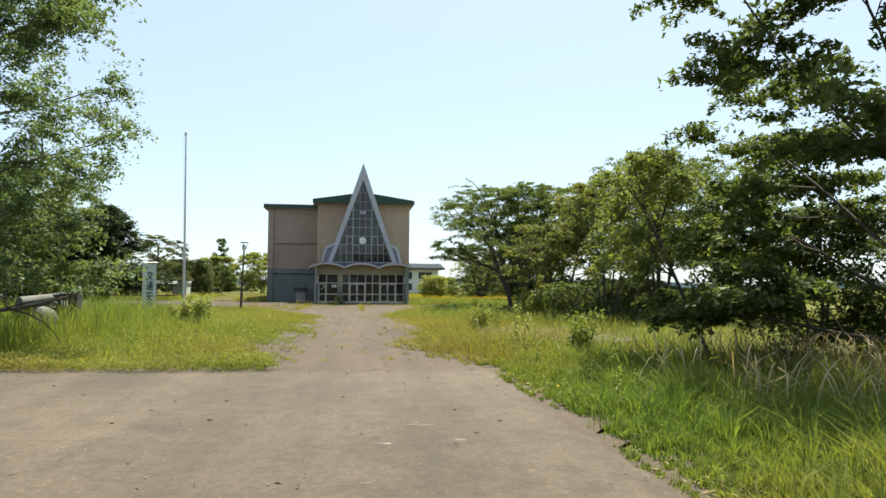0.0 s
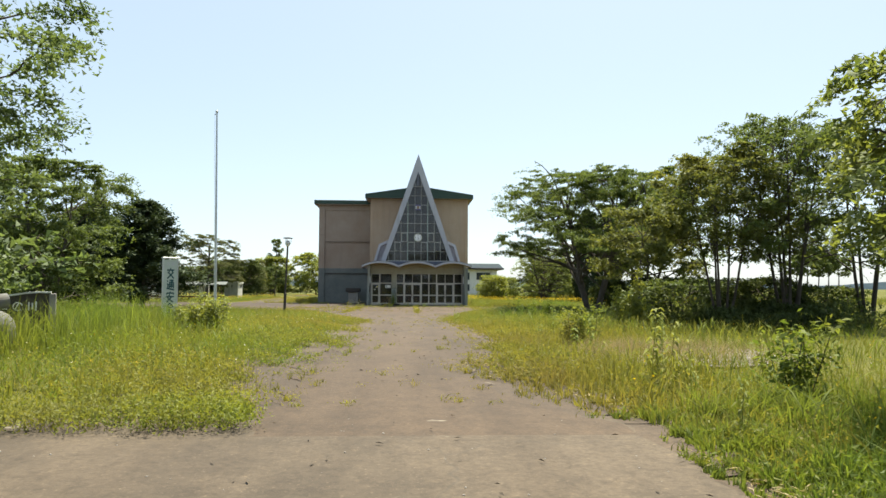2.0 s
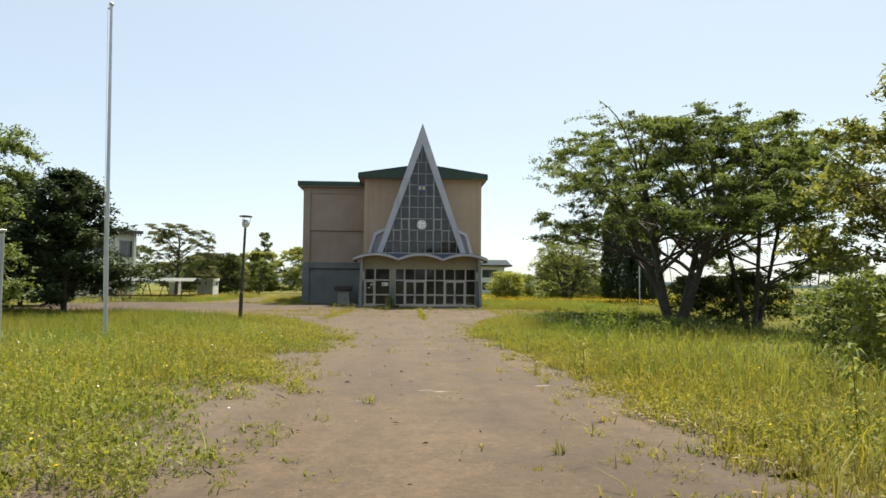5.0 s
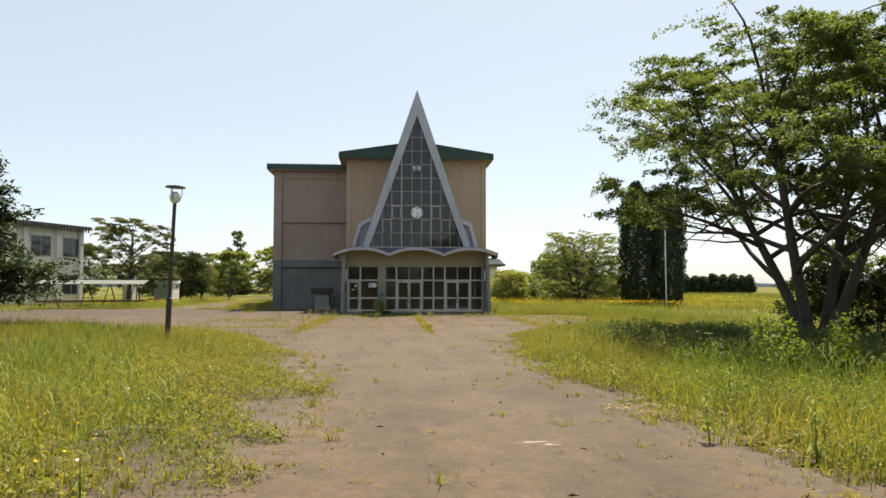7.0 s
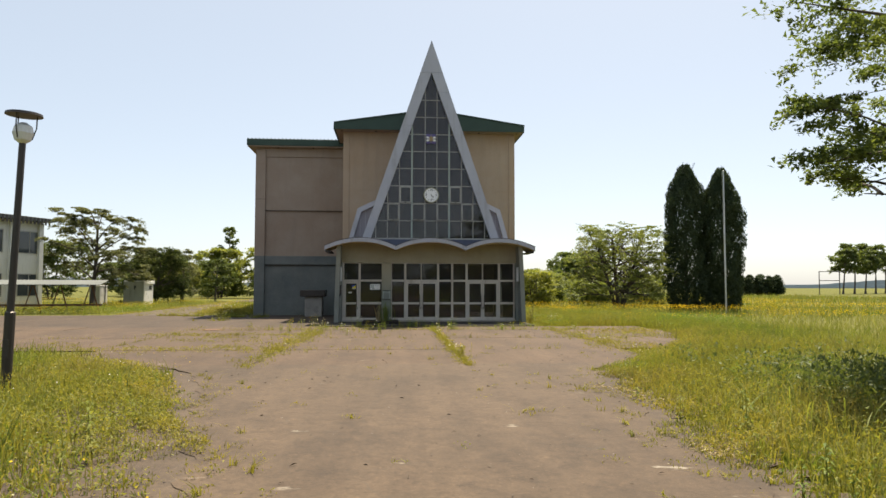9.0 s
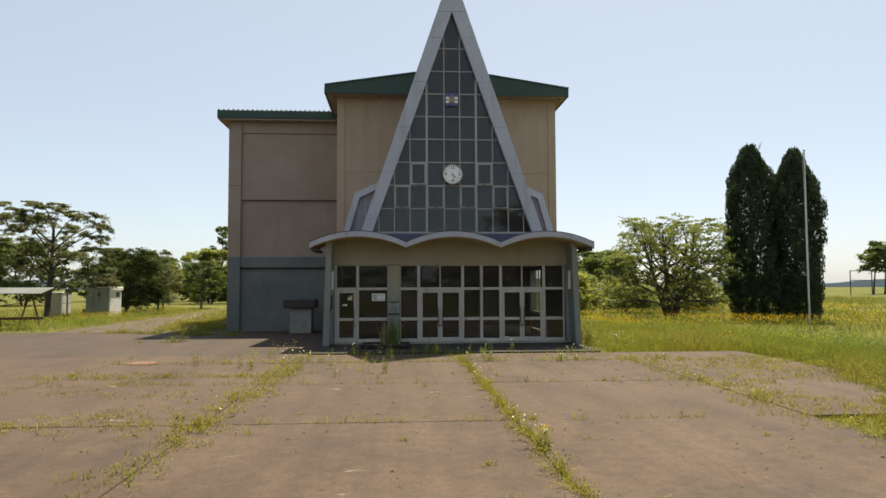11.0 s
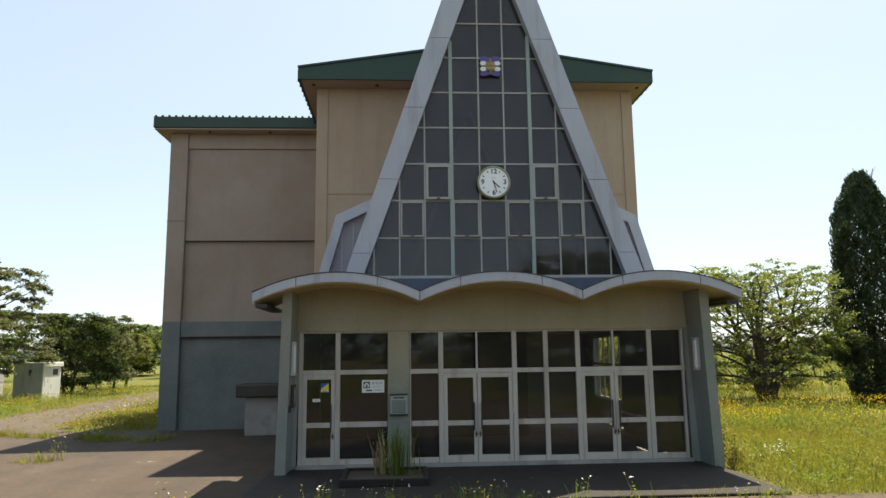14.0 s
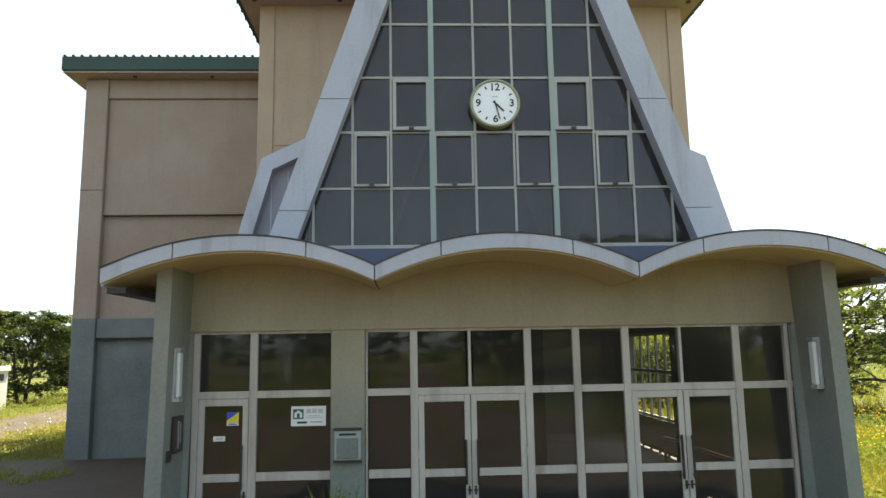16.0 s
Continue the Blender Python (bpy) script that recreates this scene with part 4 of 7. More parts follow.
# entrance glazing
FZ0, FZ1, MID, TR = 0.13, 3.05, 0.99, 2.13


def pane(x0, x1, z0, z1, parent, y=0.03):
    return hpart("pane", boxes((x0, x1, y - 0.003, y + 0.003, z0, z1)), M["glass"], parent)


def fixed_bay(x0, x1, parent):
    hpart("rail", boxes((x0, x1, -0.01, 0.06, MID - 0.06, MID + 0.06, 0.006)), M["door_frame"], parent)
    hpart("rail", boxes((x0, x1, -0.01, 0.06, FZ0, FZ0 + 0.12, 0.006)), M["door_frame"], parent)
    pane(x0, x1, FZ0 + 0.12, MID - 0.06, parent), pane(x0, x1, MID + 0.06, TR - 0.04, parent)


def top_bay(x0, x1, parent):
    pane(x0, x1, TR + 0.06, FZ1 - 0.04, parent)


def post(x, w, parent, z0=FZ0, z1=FZ1):
    hpart("post", boxes((x - w / 2, x + w / 2, -0.03, 0.08, z0, z1, 0.006)), M["door_frame"], parent)


def leaf(x0, x1, pull, knob):
    """A door leaf with two panes; pull: x of the long dark push bar."""
    z1 = TR - 0.045
    d = hpart("door", boxes((x0, x0 + 0.085, -0.02, 0.04, FZ0, z1, 0.006), (x1 - 0.085, x1, -0.02, 0.04, FZ0, z1, 0.006), (x0 + 0.085, x1 - 0.085, -0.02, 0.04, FZ0, FZ0 + 0.16, 0.006),
                            (x0 + 0.085, x1 - 0.085, -0.02, 0.04, MID - 0.06, MID + 0.05, 0.006), (x0 + 0.085, x1 - 0.085, -0.02, 0.04, z1 - 0.10, z1, 0.006)), M["door_frame"], label="aluminium-framed glass door, closed")
    pane(x0 + 0.085, x1 - 0.085, FZ0 + 0.16, MID - 0.06, d, 0.01), pane(x0 + 0.085, x1 - 0.085, MID + 0.05, z1 - 0.10, d, 0.01)
    hpart("handle", boxes((pull - 0.016, pull + 0.016, -0.085, -0.05, 0.82, 1.45, 0.008), (pull - 0.012, pull + 0.012, -0.05, -0.02, 0.86, 0.90), (pull - 0.012, pull + 0.012, -0.05, -0.02, 1.38, 1.42)), M["dark_metal"], d, "dark bronze push bar")
    hpart("lock", boxes((knob - 0.014, knob + 0.014, -0.045, -0.02, 0.68, 0.80, 0.004), (knob - 0.03, knob + 0.03, -0.065, -0.045, 0.735, 0.755)), M["dark_metal"], d)
    for z in (0.4, 1.2, 1.9):
        hx = x0 - 0.004 if pull > (x0 + x1) / 2 else x1 + 0.004
        hpart("hinge", boxes((hx - 0.012, hx + 0.012, -0.04, -0.02, z, z + 0.11)), M["steel"], d)
    return d


bay = hpart("entrance_frame", boxes((-4.42, -2.44, -0.02, 0.07, FZ1 - 0.04, FZ1), (-4.42, -2.44, -0.02, 0.07, TR - 0.04, TR + 0.06)), M["door_frame"], label="pale aluminium entrance frame")
post(-4.38, 0.09, bay), post(-3.56, 0.11, bay)
top_bay(-4.335, -3.615, bay), top_bay(-3.505, -2.45, bay), fixed_bay(-3.505, -2.45, bay)
leaf(-4.33, -3.62, -3.70, -3.66)
bay = hpart("entrance_frame", boxes((-1.95, 4.42, -0.02, 0.07, FZ1 - 0.04, FZ1), (-1.95, 4.42, -0.02, 0.07, TR - 0.04, TR + 0.06)), M["door_frame"], label="pale aluminium entrance frame")
for x in (-1.24, 0.445, 1.17, 1.915, 3.595):
    post(x, 0.11, bay)
post(4.37, 0.06, bay), post(-1.93, 0.03, bay)
for x in (-0.42, 2.74):
    post(x, 0.045, bay, TR + 0.06, FZ1 - 0.04)
tops = [-1.95, -1.24, -0.42, 0.445, 1.17, 1.915, 2.74, 3.595, 4.37]
for x0, x1 in zip(tops, tops[1:]):
    top_bay(x0 + 0.05, x1 - 0.05, bay)
for x0, x1 in ((-1.90, -1.30), (0.505, 1.11), (1.23, 1.855), (3.655, 4.33)):
    fixed_bay(x0, x1, bay)
leaf(-1.18, -0.425, -0.50, -0.46), leaf(-0.415, 0.385, -0.33, -0.37)
leaf(1.975, 2.735, 2.66, 2.70), leaf(2.745, 3.535, 2.82, 2.78)

# ---- things on the hall ----
# clock
clock = thing("wall_clock", (0.086, 0.12, 6.57), "round white clock with black numerals and a tarnished brass rim", "clock")


def cpart(name, bm, mat, label=""):
    return part(name, bm, mat, clock, label)


bm = bmesh.new()
n = 48
rings = [[bm.verts.new((r * math.cos(2 * math.pi * k / n), y, r * math.sin(2 * math.pi * k / n))) for k in range(n)] for r, y in ((0.39, 0.16), (0.405, 0.0), (0.39, -0.04), (0.365, -0.045), (0.35, -0.01))]
for a, b in zip(rings, rings[1:]):
    for k in range(n):
        bm.faces.new((a[k], a[(k + 1) % n], b[(k + 1) % n], b[k]))
cpart("rim", bm, surface("tarnished brass", (0.27, 0.265, 0.17), (0.36, 0.35, 0.24), 0.5, 0.4, 4, 30))
cpart("dial", disc(bmesh.new(), (0, 0), 0.355, -0.015, 0.02, 48), surface("clock dial", (0.84, 0.85, 0.87), (0.90, 0.90, 0.92), 0.4, 0, 3, 40, 0.0))
for k in range(12):
    a = math.pi / 6 * k
    if k % 3:
        cpart("tick_mark", beam(bmesh.new(), (0.26 * math.sin(a), -0.018, 0.26 * math.cos(a)), (0.31 * math.sin(a), -0.018, 0.31 * math.cos(a)), 0.022, 0.004, (0, 1, 0)), M["black"])
for txt, x, z in (("12", 0, 0.26), ("3", 0.265, 0), ("6", 0, -0.26), ("9", -0.265, 0)):
    o = lettering("numeral", txt, 0.165, pose(0.086 + x, 0.102, 6.57 + z, 90, 0, 0), M["black"], clock)
for name, a, ln, w in (("hour_pointer", 4.46 / 12 * 360, 0.19, 0.026), ("minute_pointer", 27.5 / 60 * 360, 0.27, 0.018)):
    a = radians(a)
    bm = bmesh.new()
    beam(bm, (-0.04 * math.sin(a), -0.024, -0.04 * math.cos(a)), (ln * math.sin(a), -0.024, ln * math.cos(a)), w, 0.006, (0, 1, 0))
    cpart(name, bm, M["black"])
cpart("maker_mark", boxes((-0.05, 0.05, -0.019, -0.015, 0.10, 0.115)), M["steel"])
cpart("mounting_box", boxes((-0.12, 0.12, 0.02, 0.17, -0.12, 0.12)), M["dark_metal"])

# emblem
emblem = thing("school_emblem", (0.076, 0.19, 9.52), "purple square emblem with white petals and a gold crossed sign", "emblem")
bm = bmesh.new()
prism(bm, [(-0.25, -0.22), (-0.16, -0.25), (0, -0.21), (0.16, -0.25), (0.25, -0.22), (0.22, 0), (0.25, 0.24), (0.14, 0.27), (0, 0.23), (-0.14, 0.27), (-0.25, 0.24), (-0.22, 0)], 0, 0.06)
part("plate", bm, M["purple"], emblem)
bm = bmesh.new()
for sx in (-1, 1):
    for sz in (-1, 1):
        prism(bm, [(sx * 0.05, sz * 0.02), (sx * 0.12, sz * 0.12), (sx * 0.21, sz * 0.13), (sx * 0.26, sz * 0.08), (sx * 0.22, sz * 0.02)], -0.025, 0.0)
part("petal", bm, M["white"], emblem)
part("crossed_sign", boxes((-0.065, -0.03, -0.04, 0.0, -0.12, 0.12), (0.03, 0.065, -0.04, 0.0, -0.12, 0.12), (-0.12, 0.12, -0.045, 0.0, -0.075, -0.04), (-0.12, 0.12, -0.045, 0.0, 0.03, 0.065), (-0.014, 0.014, -0.05, 0.0, -0.19, 0.19)), M["gold"], emblem)
part("bracket", boxes((-0.1, 0.1, 0.06, 0.10, -0.05, 0.05)), M["dark_metal"], emblem)

# tube lamps on the columns
for s in (-1, 1):
    x = s * 4.52 - (0.03 if s > 0 else -0.03)
    lamp = thing("wall_light", (x, -0.58, 2.46), "slim white tube light on a grey back plate", "wall lamp", "porch lights")
    part("back_plate", boxes((-0.02, 0.02, -0.085, 0.085, -0.36, 0.36, 0.006)), M["steel"], lamp)
    bm = bmesh.new()
    box(bm, min(-s * 0.02, -s * 0.08), max(-s * 0.02, -s * 0.08), -0.07, 0.07, -0.31, 0.31, 0.02)
    part("cover", bm, M["opal"], lamp)
    for z0, z1 in ((0.31, 0.36), (-0.36, -0.31)):
        part("end_cap", boxes((min(-s * 0.02, -s * 0.085), max(-s * 0.02, -s * 0.085), -0.075, 0.075, z0, z1)), M["steel"], lamp)

board = thing("name_board", (-4.46, -0.48, 1.66), "dark bronze name board with plain bars on the porch wall", "sign")
part("plate", boxes((-0.04, 0.03, -0.14, 0.14, -0.24, 0.24, 0.008)), M["dark_metal"], board)
part("bar", boxes((0.03, 0.034, -0.09, -0.05, -0.18, 0.18), (0.03, 0.034, 0.0, 0.03, -0.12, 0.15)), M["steel"], board)
bell = thing("door_bell", (-4.49, -0.70, 1.40), "small dark doorbell box on the porch wall", "doorbell")
part("case", boxes((-0.05, 0.02, -0.04, 0.04, -0.07, 0.07, 0.006)), M["black"], bell)

box_ = thing("letter_box", (-2.19, -0.10, 1.42), "grey-green metal letter box set on the pier", "letter box")
part("body", boxes((-0.19, 0.19, -0.07, 0.01, -0.21, 0.21, 0.012)), M["green_frame"], box_)
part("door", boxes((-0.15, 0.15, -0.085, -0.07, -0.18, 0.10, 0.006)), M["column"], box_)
part("slot", boxes((-0.12, 0.12, -0.078, -0.068, 0.135, 0.165)), M["black"], box_)
part("hood", boxes((-0.20, 0.20, -0.095, 0.0, 0.205, 0.235, 0.006)), M["dark_metal"], box_)
part("base_rim", boxes((-0.20, 0.20, -0.085, 0.0, -0.235, -0.205, 0.006)), M["dark_metal"], box_)

notice = thing("shelter_notice", (-2.77, 0.018, 1.83), "white paper notice with a green house mark behind glass", "notice")
part("sheet", boxes((-0.25, 0.25, -0.002, 0.002, -0.15, 0.13)), M["white"], notice)
part("mark", boxes((-0.22, -0.07, -0.006, -0.002, -0.05, 0.09)), M["green_print"], notice)
bm = bmesh.new()
prism(bm, [(-0.20, -0.03), (-0.165, -0.03), (-0.165, 0.03), (-0.125, 0.03), (-0.125, -0.03), (-0.09, -0.03), (-0.09, 0.035), (-0.145, 0.075), (-0.20, 0.035)], -0.009, -0.006)
part("house_shape", bm, M["white"], notice)
for k in range(3):
    part("letter_bar", boxes((-0.03 + 0.085 * k, 0.035 + 0.085 * k, -0.006, -0.002, 0.03, 0.09)), M["steel"], notice)
part("letter_bar", boxes((-0.03, 0.2, -0.006, -0.002, -0.035, -0.025), (0.0, 0.16, -0.006, -0.002, -0.01, 0.0)), M["steel"], notice)
part("letter_bar", boxes((-0.16, -0.02, -0.006, -0.002, -0.115, -0.085), (0.02, 0.20, -0.006, -0.002, -0.10, -0.09)), M["black"], notice)
stick = thing("security_sticker", (-3.845, -0.004, 1.80), "square sticker split into blue and yellow halves", "sticker")
bm = bmesh.new()
prism(bm, [(-0.085, -0.02), (0.085, 0.10), (-0.085, 0.10)], -0.003, 0)
part("blue_half", bm, M["blue"], stick)
bm = bmesh.new()
prism(bm, [(-0.085, -0.02), (-0.085, -0.05), (0.085, -0.05), (0.085, 0.10)], -0.003, 0)
part("yellow_half", bm, M["yellow"], stick)
part("strip", boxes((-0.085, 0.085, -0.003, 0, -0.09, -0.052)), M["white"], stick)
part("letter_bar", boxes((-0.06, 0.06, -0.005, -0.003, -0.08, -0.062)), M["blue"], stick)
lab = thing("door_label", (-4.03, -0.004, 1.53), "small white label stuck on the door glass", "sticker")
part("sheet", boxes((-0.085, 0.085, -0.003, 0, -0.035, 0.035)), M["white"], lab)
part("letter_bar", boxes((-0.05, 0.05, -0.005, -0.003, -0.01, 0.01)), M["steel"], lab)

# fuel shed in the corner between porch and wing
tank = thing("storage_box", (-6.9, 7.6, 0), "pale grey storage box with a dark lid against the wing", "storage box")
part("body", boxes((-0.28, 0.75, -0.5, 0.5, 0, 1.22, 0.02)), M["concrete"], tank)
part("lid", boxes((-0.55, 0.95, -0.72, 0.7, 1.22, 1.62, 0.03)), M["dark_metal"], tank)

# planting bed with tall grass
bed = thing("planter", (-2.45, -1.6, 0.06), "low concrete planter frame with dark soil", "planter")
part("kerb", boxes((-0.85, 0.85, -0.72, -0.62, 0, 0.14, 0.01), (-0.85, 0.85, 0.62, 0.72, 0, 0.14, 0.01), (-0.85, -0.75, -0.62, 0.62, 0, 0.14, 0.01), (0.75, 0.85, -0.62, 0.62, 0, 0.14, 0.01)), M["shaded_slab"], bed)
part("soil", boxes((-0.75, 0.75, -0.62, 0.62, 0, 0.09)), M["soil"], bed)

# manhole
hole = thing("manhole_cover", (-9.45, -5.7, 0.012), "rusty round iron manhole cover in the forecourt", "manhole cover")
bm = bmesh.new()
tube(bm, [(0, 0, 0), (0, 0, 0.022)], [0.36, 0.36], 28)
part("lid", bm, M["rust"], hole)
bm = bmesh.new()
for k in range(28):
    a, b = 2 * math.pi * k / 28, 2 * math.pi * (k + 1) / 28
    v = [bm.verts.new((r * math.cos(t), r * math.sin(t), 0.018)) for r, t in ((0.37, a), (0.46, a), (0.46, b), (0.37, b))]
    bm.faces.new(v)
part("ring", bm, M["rust"], hole)

# ---- grounds: lamp, flag poles, sign ----
def gz(x, y):
    return float(ground_z(x, y))


lamp = thing("street_lamp", (-8.56, -22.8, gz(0, -22.8) + 0.0), "dark steel garden lamp with a round disc shade", "street lamp")
lamp.rotation_euler, lamp.scale = (0, radians(1.6), 0), (1, 1, 1.03)
bm = bmesh.new()
tube(bm, [(0, 0, 0), (0, 0, 1.35), (0.0, 0, 1.37), (0.02, 0, 4.25)], [0.085, 0.085, 0.06, 0.055], 12)
part("pole", bm, M["dark_metal"], lamp)
bm = bmesh.new()
tube(bm, [(0.02, 0, 4.22), (0.02, 0, 4.28), (0.02, 0, 4.40), (0.02, 0, 4.52), (0.02, 0, 4.58)], [0.05, 0.13, 0.17, 0.14, 0.05], 16)
part("globe", bm, M["opal"], lamp)
bm = bmesh.new()
tube(bm, [(0.02, 0, 4.70), (0.02, 0, 4.74), (0.02, 0, 4.78)], [0.30, 0.29, 0.08], 24)
part("shade", bm, M["dark_metal"], lamp, "thin round disc shade")
bm = bmesh.new()
for k in range(3):
    a = 2 * math.pi * k / 3 + 0.4
    bm = bmesh.new()
    tube(bm, [(0.02 + 0.14 * math.cos(a), 0.14 * math.sin(a), 4.30), (0.02 + 0.2 * math.cos(a), 0.2 * math.sin(a), 4.5), (0.02 + 0.2 * math.cos(a), 0.2 * math.sin(a), 4.71)], [0.012] * 3, 6)
    part("stay", bm, M["dark_metal"], lamp)
part("hatch", boxes((-0.05, 0.05, -0.095, -0.08, 0.6, 0.9)), M["dark_metal"], lamp)


def flag_pole(x, y, top, r, lean=0.0):
    z = gz(x, y) - 0.05
    p = thing("flag_pole", (x + lean * (top - z), y, z), "tall grey metal flag pole with a knob and rope", "flag pole")
    p.rotation_euler = (0, -lean, 0)
    bm = bmesh.new()
    tube(bm, [(0, 0, 0), (0, 0, (top - z) * 0.45), (0, 0, top - z - 0.1)], [r, r * 0.85, r * 0.6], 10)
    part("pole", bm, M["steel"], p)
    bm = bmesh.new()
    bmesh.ops.create_uvsphere(bm, u_segments=10, v_segments=8, radius=r * 1.1, matrix=Matrix.Translation((0, 0, top - z - 0.05)))
    box(bm, -0.10, 0.02, -0.02, 0.02, top - z - 0.2, top - z - 0.15)
    part("knob", bm, M["steel"], p)
    bm = bmesh.new()
    tube(bm, [(-0.1, 0, top - z - 0.18), (-0.06, -0.03, 1.2)], [0.006, 0.006], 5)
    part("rope", bm, M["white"], p)
    part("cleat", boxes((-0.1, -0.04, -0.02, 0.02, 1.1, 1.25)), M["dark_metal"], p)


flag_pole(-9.88, -34.0, 10.12, 0.065, 0.014)
flag_pole(21.8, 12.2, 10.2, 0.06)

sign = thing("road_safety_sign", (-10.1, -39.15, gz(0, -39) - 0.05), "tall faded white signboard with teal characters on two posts", "sign")
sign.rotation_euler, sign.scale = (0, 0, radians(40)), (0.75, 1, 1)
part("board", boxes((-0.33, 0.33, -0.04, 0.04, 0.35, 2.56, 0.008)), M["sign_white"], sign)
part("post", boxes((-0.40, -0.33, -0.05, 0.05, 0, 2.6, 0.008)), M["steel"], sign)
part("post", boxes((0.33, 0.40, -0.05, 0.05, 0, 2.6, 0.008)), M["steel"], sign)
part("cap", boxes((-0.44, 0.44, -0.09, 0.09, 2.6, 2.65, 0.008)), M["steel"], sign)
for x0 in (-0.20, 0.04):
    part("letter_bar", boxes((x0, x0 + 0.14, -0.046, -0.04, 2.32, 2.46)), M["steel"], sign)


def stroke_glyph(name, strokes, cx, cz, size, parent):
    """A character drawn in straight strokes, each from (x, z) to (x, z) in a unit square."""
    bm = bmesh.new()
    for k, (x0, z0, x1, z1) in enumerate(strokes):
        beam(bm, (cx + size * x0, -0.043 - 0.0004 * k, cz + size * z0), (cx + size * x1, -0.043 - 0.0004 * k, cz + size * z1), size * 0.14, 0.006, (0, 1, 0))
    return part(name, bm, M["teal_print"], parent)


stroke_glyph("character", [(0, .5, 0, .33), (-.45, .3, .45, .3), (-.15, .2, -.35, 0), (.15, .2, .35, 0), (.25, .02, -.4, -.48), (-.2, .02, .42, -.48)], 0, 2.02, 0.42, sign)
stroke_glyph("character", [(-.4, .42, -.3, .3), (-.42, .1, -.28, .1), (-.28, .1, -.32, -.25), (-.45, -.32, -.28, -.3), (-.28, -.32, .48, -.45), (-.1, .45, .38, .45), (.3, .42, .12, .3), (-.12, .25, .38, .25), (-.12, .25, -.12, -.3), (.38, .25, .38, -.3), (.13, .25, .13, -.3), (-.12, .08, .38, .08), (-.12, -.1, .38, -.1)], 0, 1.56, 0.42, sign)
stroke_glyph("character", [(0, .5, 0, .38), (-.42, .35, .42, .35), (-.42, .35, -.42, .2), (.42, .35, .42, .2), (-.48, .02, .48, .02), (-.05, .25, -.28, -.15), (-.28, -.15, .4, -.48), (.22, .02, -.38, -.48)], 0, 1.10, 0.42, sign)
stroke_glyph("character", [(0, .5, -.46, .15), (0, .5, .46, .15), (-.25, .12, .25, .12), (-.25, -.14, .25, -.14), (-.45, -.44, .45, -.44), (0, .12, 0, -.44)], 0, 0.64, 0.42, sign)


M["pale_stone"] = surface("pale gravel", (0.26, 0.24, 0.21), (0.38, 0.36, 0.32), 0.9, 0, 2, 60, 0.2)
M["gravel_bed"] = pavement_material("pale gravel bed", (0.15, 0.125, 0.095), (0.23, 0.20, 0.16), 0.3)
M["straw"] = leafy("dead straw", (0.26, 0.20, 0.11), (0.44, 0.37, 0.23), (0.38, 0.30, 0.17), 0.2)

# ---- far buildings ----
def window_unit(parent, x, y, z, w, h):
    """A window in a wall that faces the drive: dark pane in a pale frame."""
    f = part("window", boxes((x - w / 2, x - w / 2 + 0.07, y - 0.05, y + 0.02, z, z + h), (x + w / 2 - 0.07, x + w / 2, y - 0.05, y + 0.02, z, z + h), (x - w / 2 + 0.07, x + w / 2 - 0.07, y - 0.05, y + 0.02, z, z + 0.07), (x - w / 2 + 0.07, x + w / 2 - 0.07, y - 0.05, y + 0.02, z + h - 0.07, z + h), (x - 0.03, x + 0.03, y - 0.04, y + 0.02, z + 0.07, z + h - 0.07)), M["frame"], parent)
    part("pane", boxes((x - w / 2 + 0.07, x + w / 2 - 0.07, y - 0.012, y - 0.004, z + 0.07, z + h - 0.07)), M["dim_glass"], f)
    return f


mg, nt, p = shader("dim window pane")
p.inputs["Base Color"].default_value, p.inputs["Roughness"].default_value = (0.05, 0.06, 0.07, 1), 0.08
M["dim_glass"] = mg

school = thing("school_building", (-37.3, 20.6, 0.0), "white two-storey school building with a green ribbed eaves edge", "building")
school.rotation_euler = (0, 0, radians(70))
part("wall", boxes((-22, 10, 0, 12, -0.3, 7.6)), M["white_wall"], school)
part("roof", boxes((-22.5, 10.6, -0.8, 12.6, 7.6, 7.95, 0.02)), M["teal_sheet"], school)
bm = bmesh.new()
for k in range(82):
    box(bm, -22.4 + 0.4 * k, -22.2 + 0.4 * k, -0.83, -0.8, 7.3, 7.9)
part("eaves_rib", bm, M["dark_metal"], school)
for k in range(8):
    x = -18.5 + 3.9 * k
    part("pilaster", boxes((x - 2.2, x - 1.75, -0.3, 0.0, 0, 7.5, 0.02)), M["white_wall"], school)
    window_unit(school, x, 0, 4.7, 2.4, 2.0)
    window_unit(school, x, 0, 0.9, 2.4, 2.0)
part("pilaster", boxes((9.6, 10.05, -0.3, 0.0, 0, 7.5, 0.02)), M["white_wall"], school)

rear = thing("rear_wing", (9.0, 80.0, 0), "low white school wing with a dark eaves band behind the hall", "building")
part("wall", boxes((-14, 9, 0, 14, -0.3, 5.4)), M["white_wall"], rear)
part("roof", boxes((-14.5, 10.4, -1.2, 14.5, 5.4, 5.75, 0.02)), M["dark_metal"], rear)
bm = bmesh.new()
prism(bm, [(-14.5, 5.76), (10.3, 5.76), (9.4, 6.7), (-14.5, 6.7)], -0.4, 14)
part("ridge", bm, M["steel"], rear)
for k in range(5):
    window_unit(rear, -11.5 + 4.4 * k, 0, 3.2, 3.0, 1.6)
    window_unit(rear, -11.5 + 4.4 * k, 0, 0.8, 3.0, 1.5)


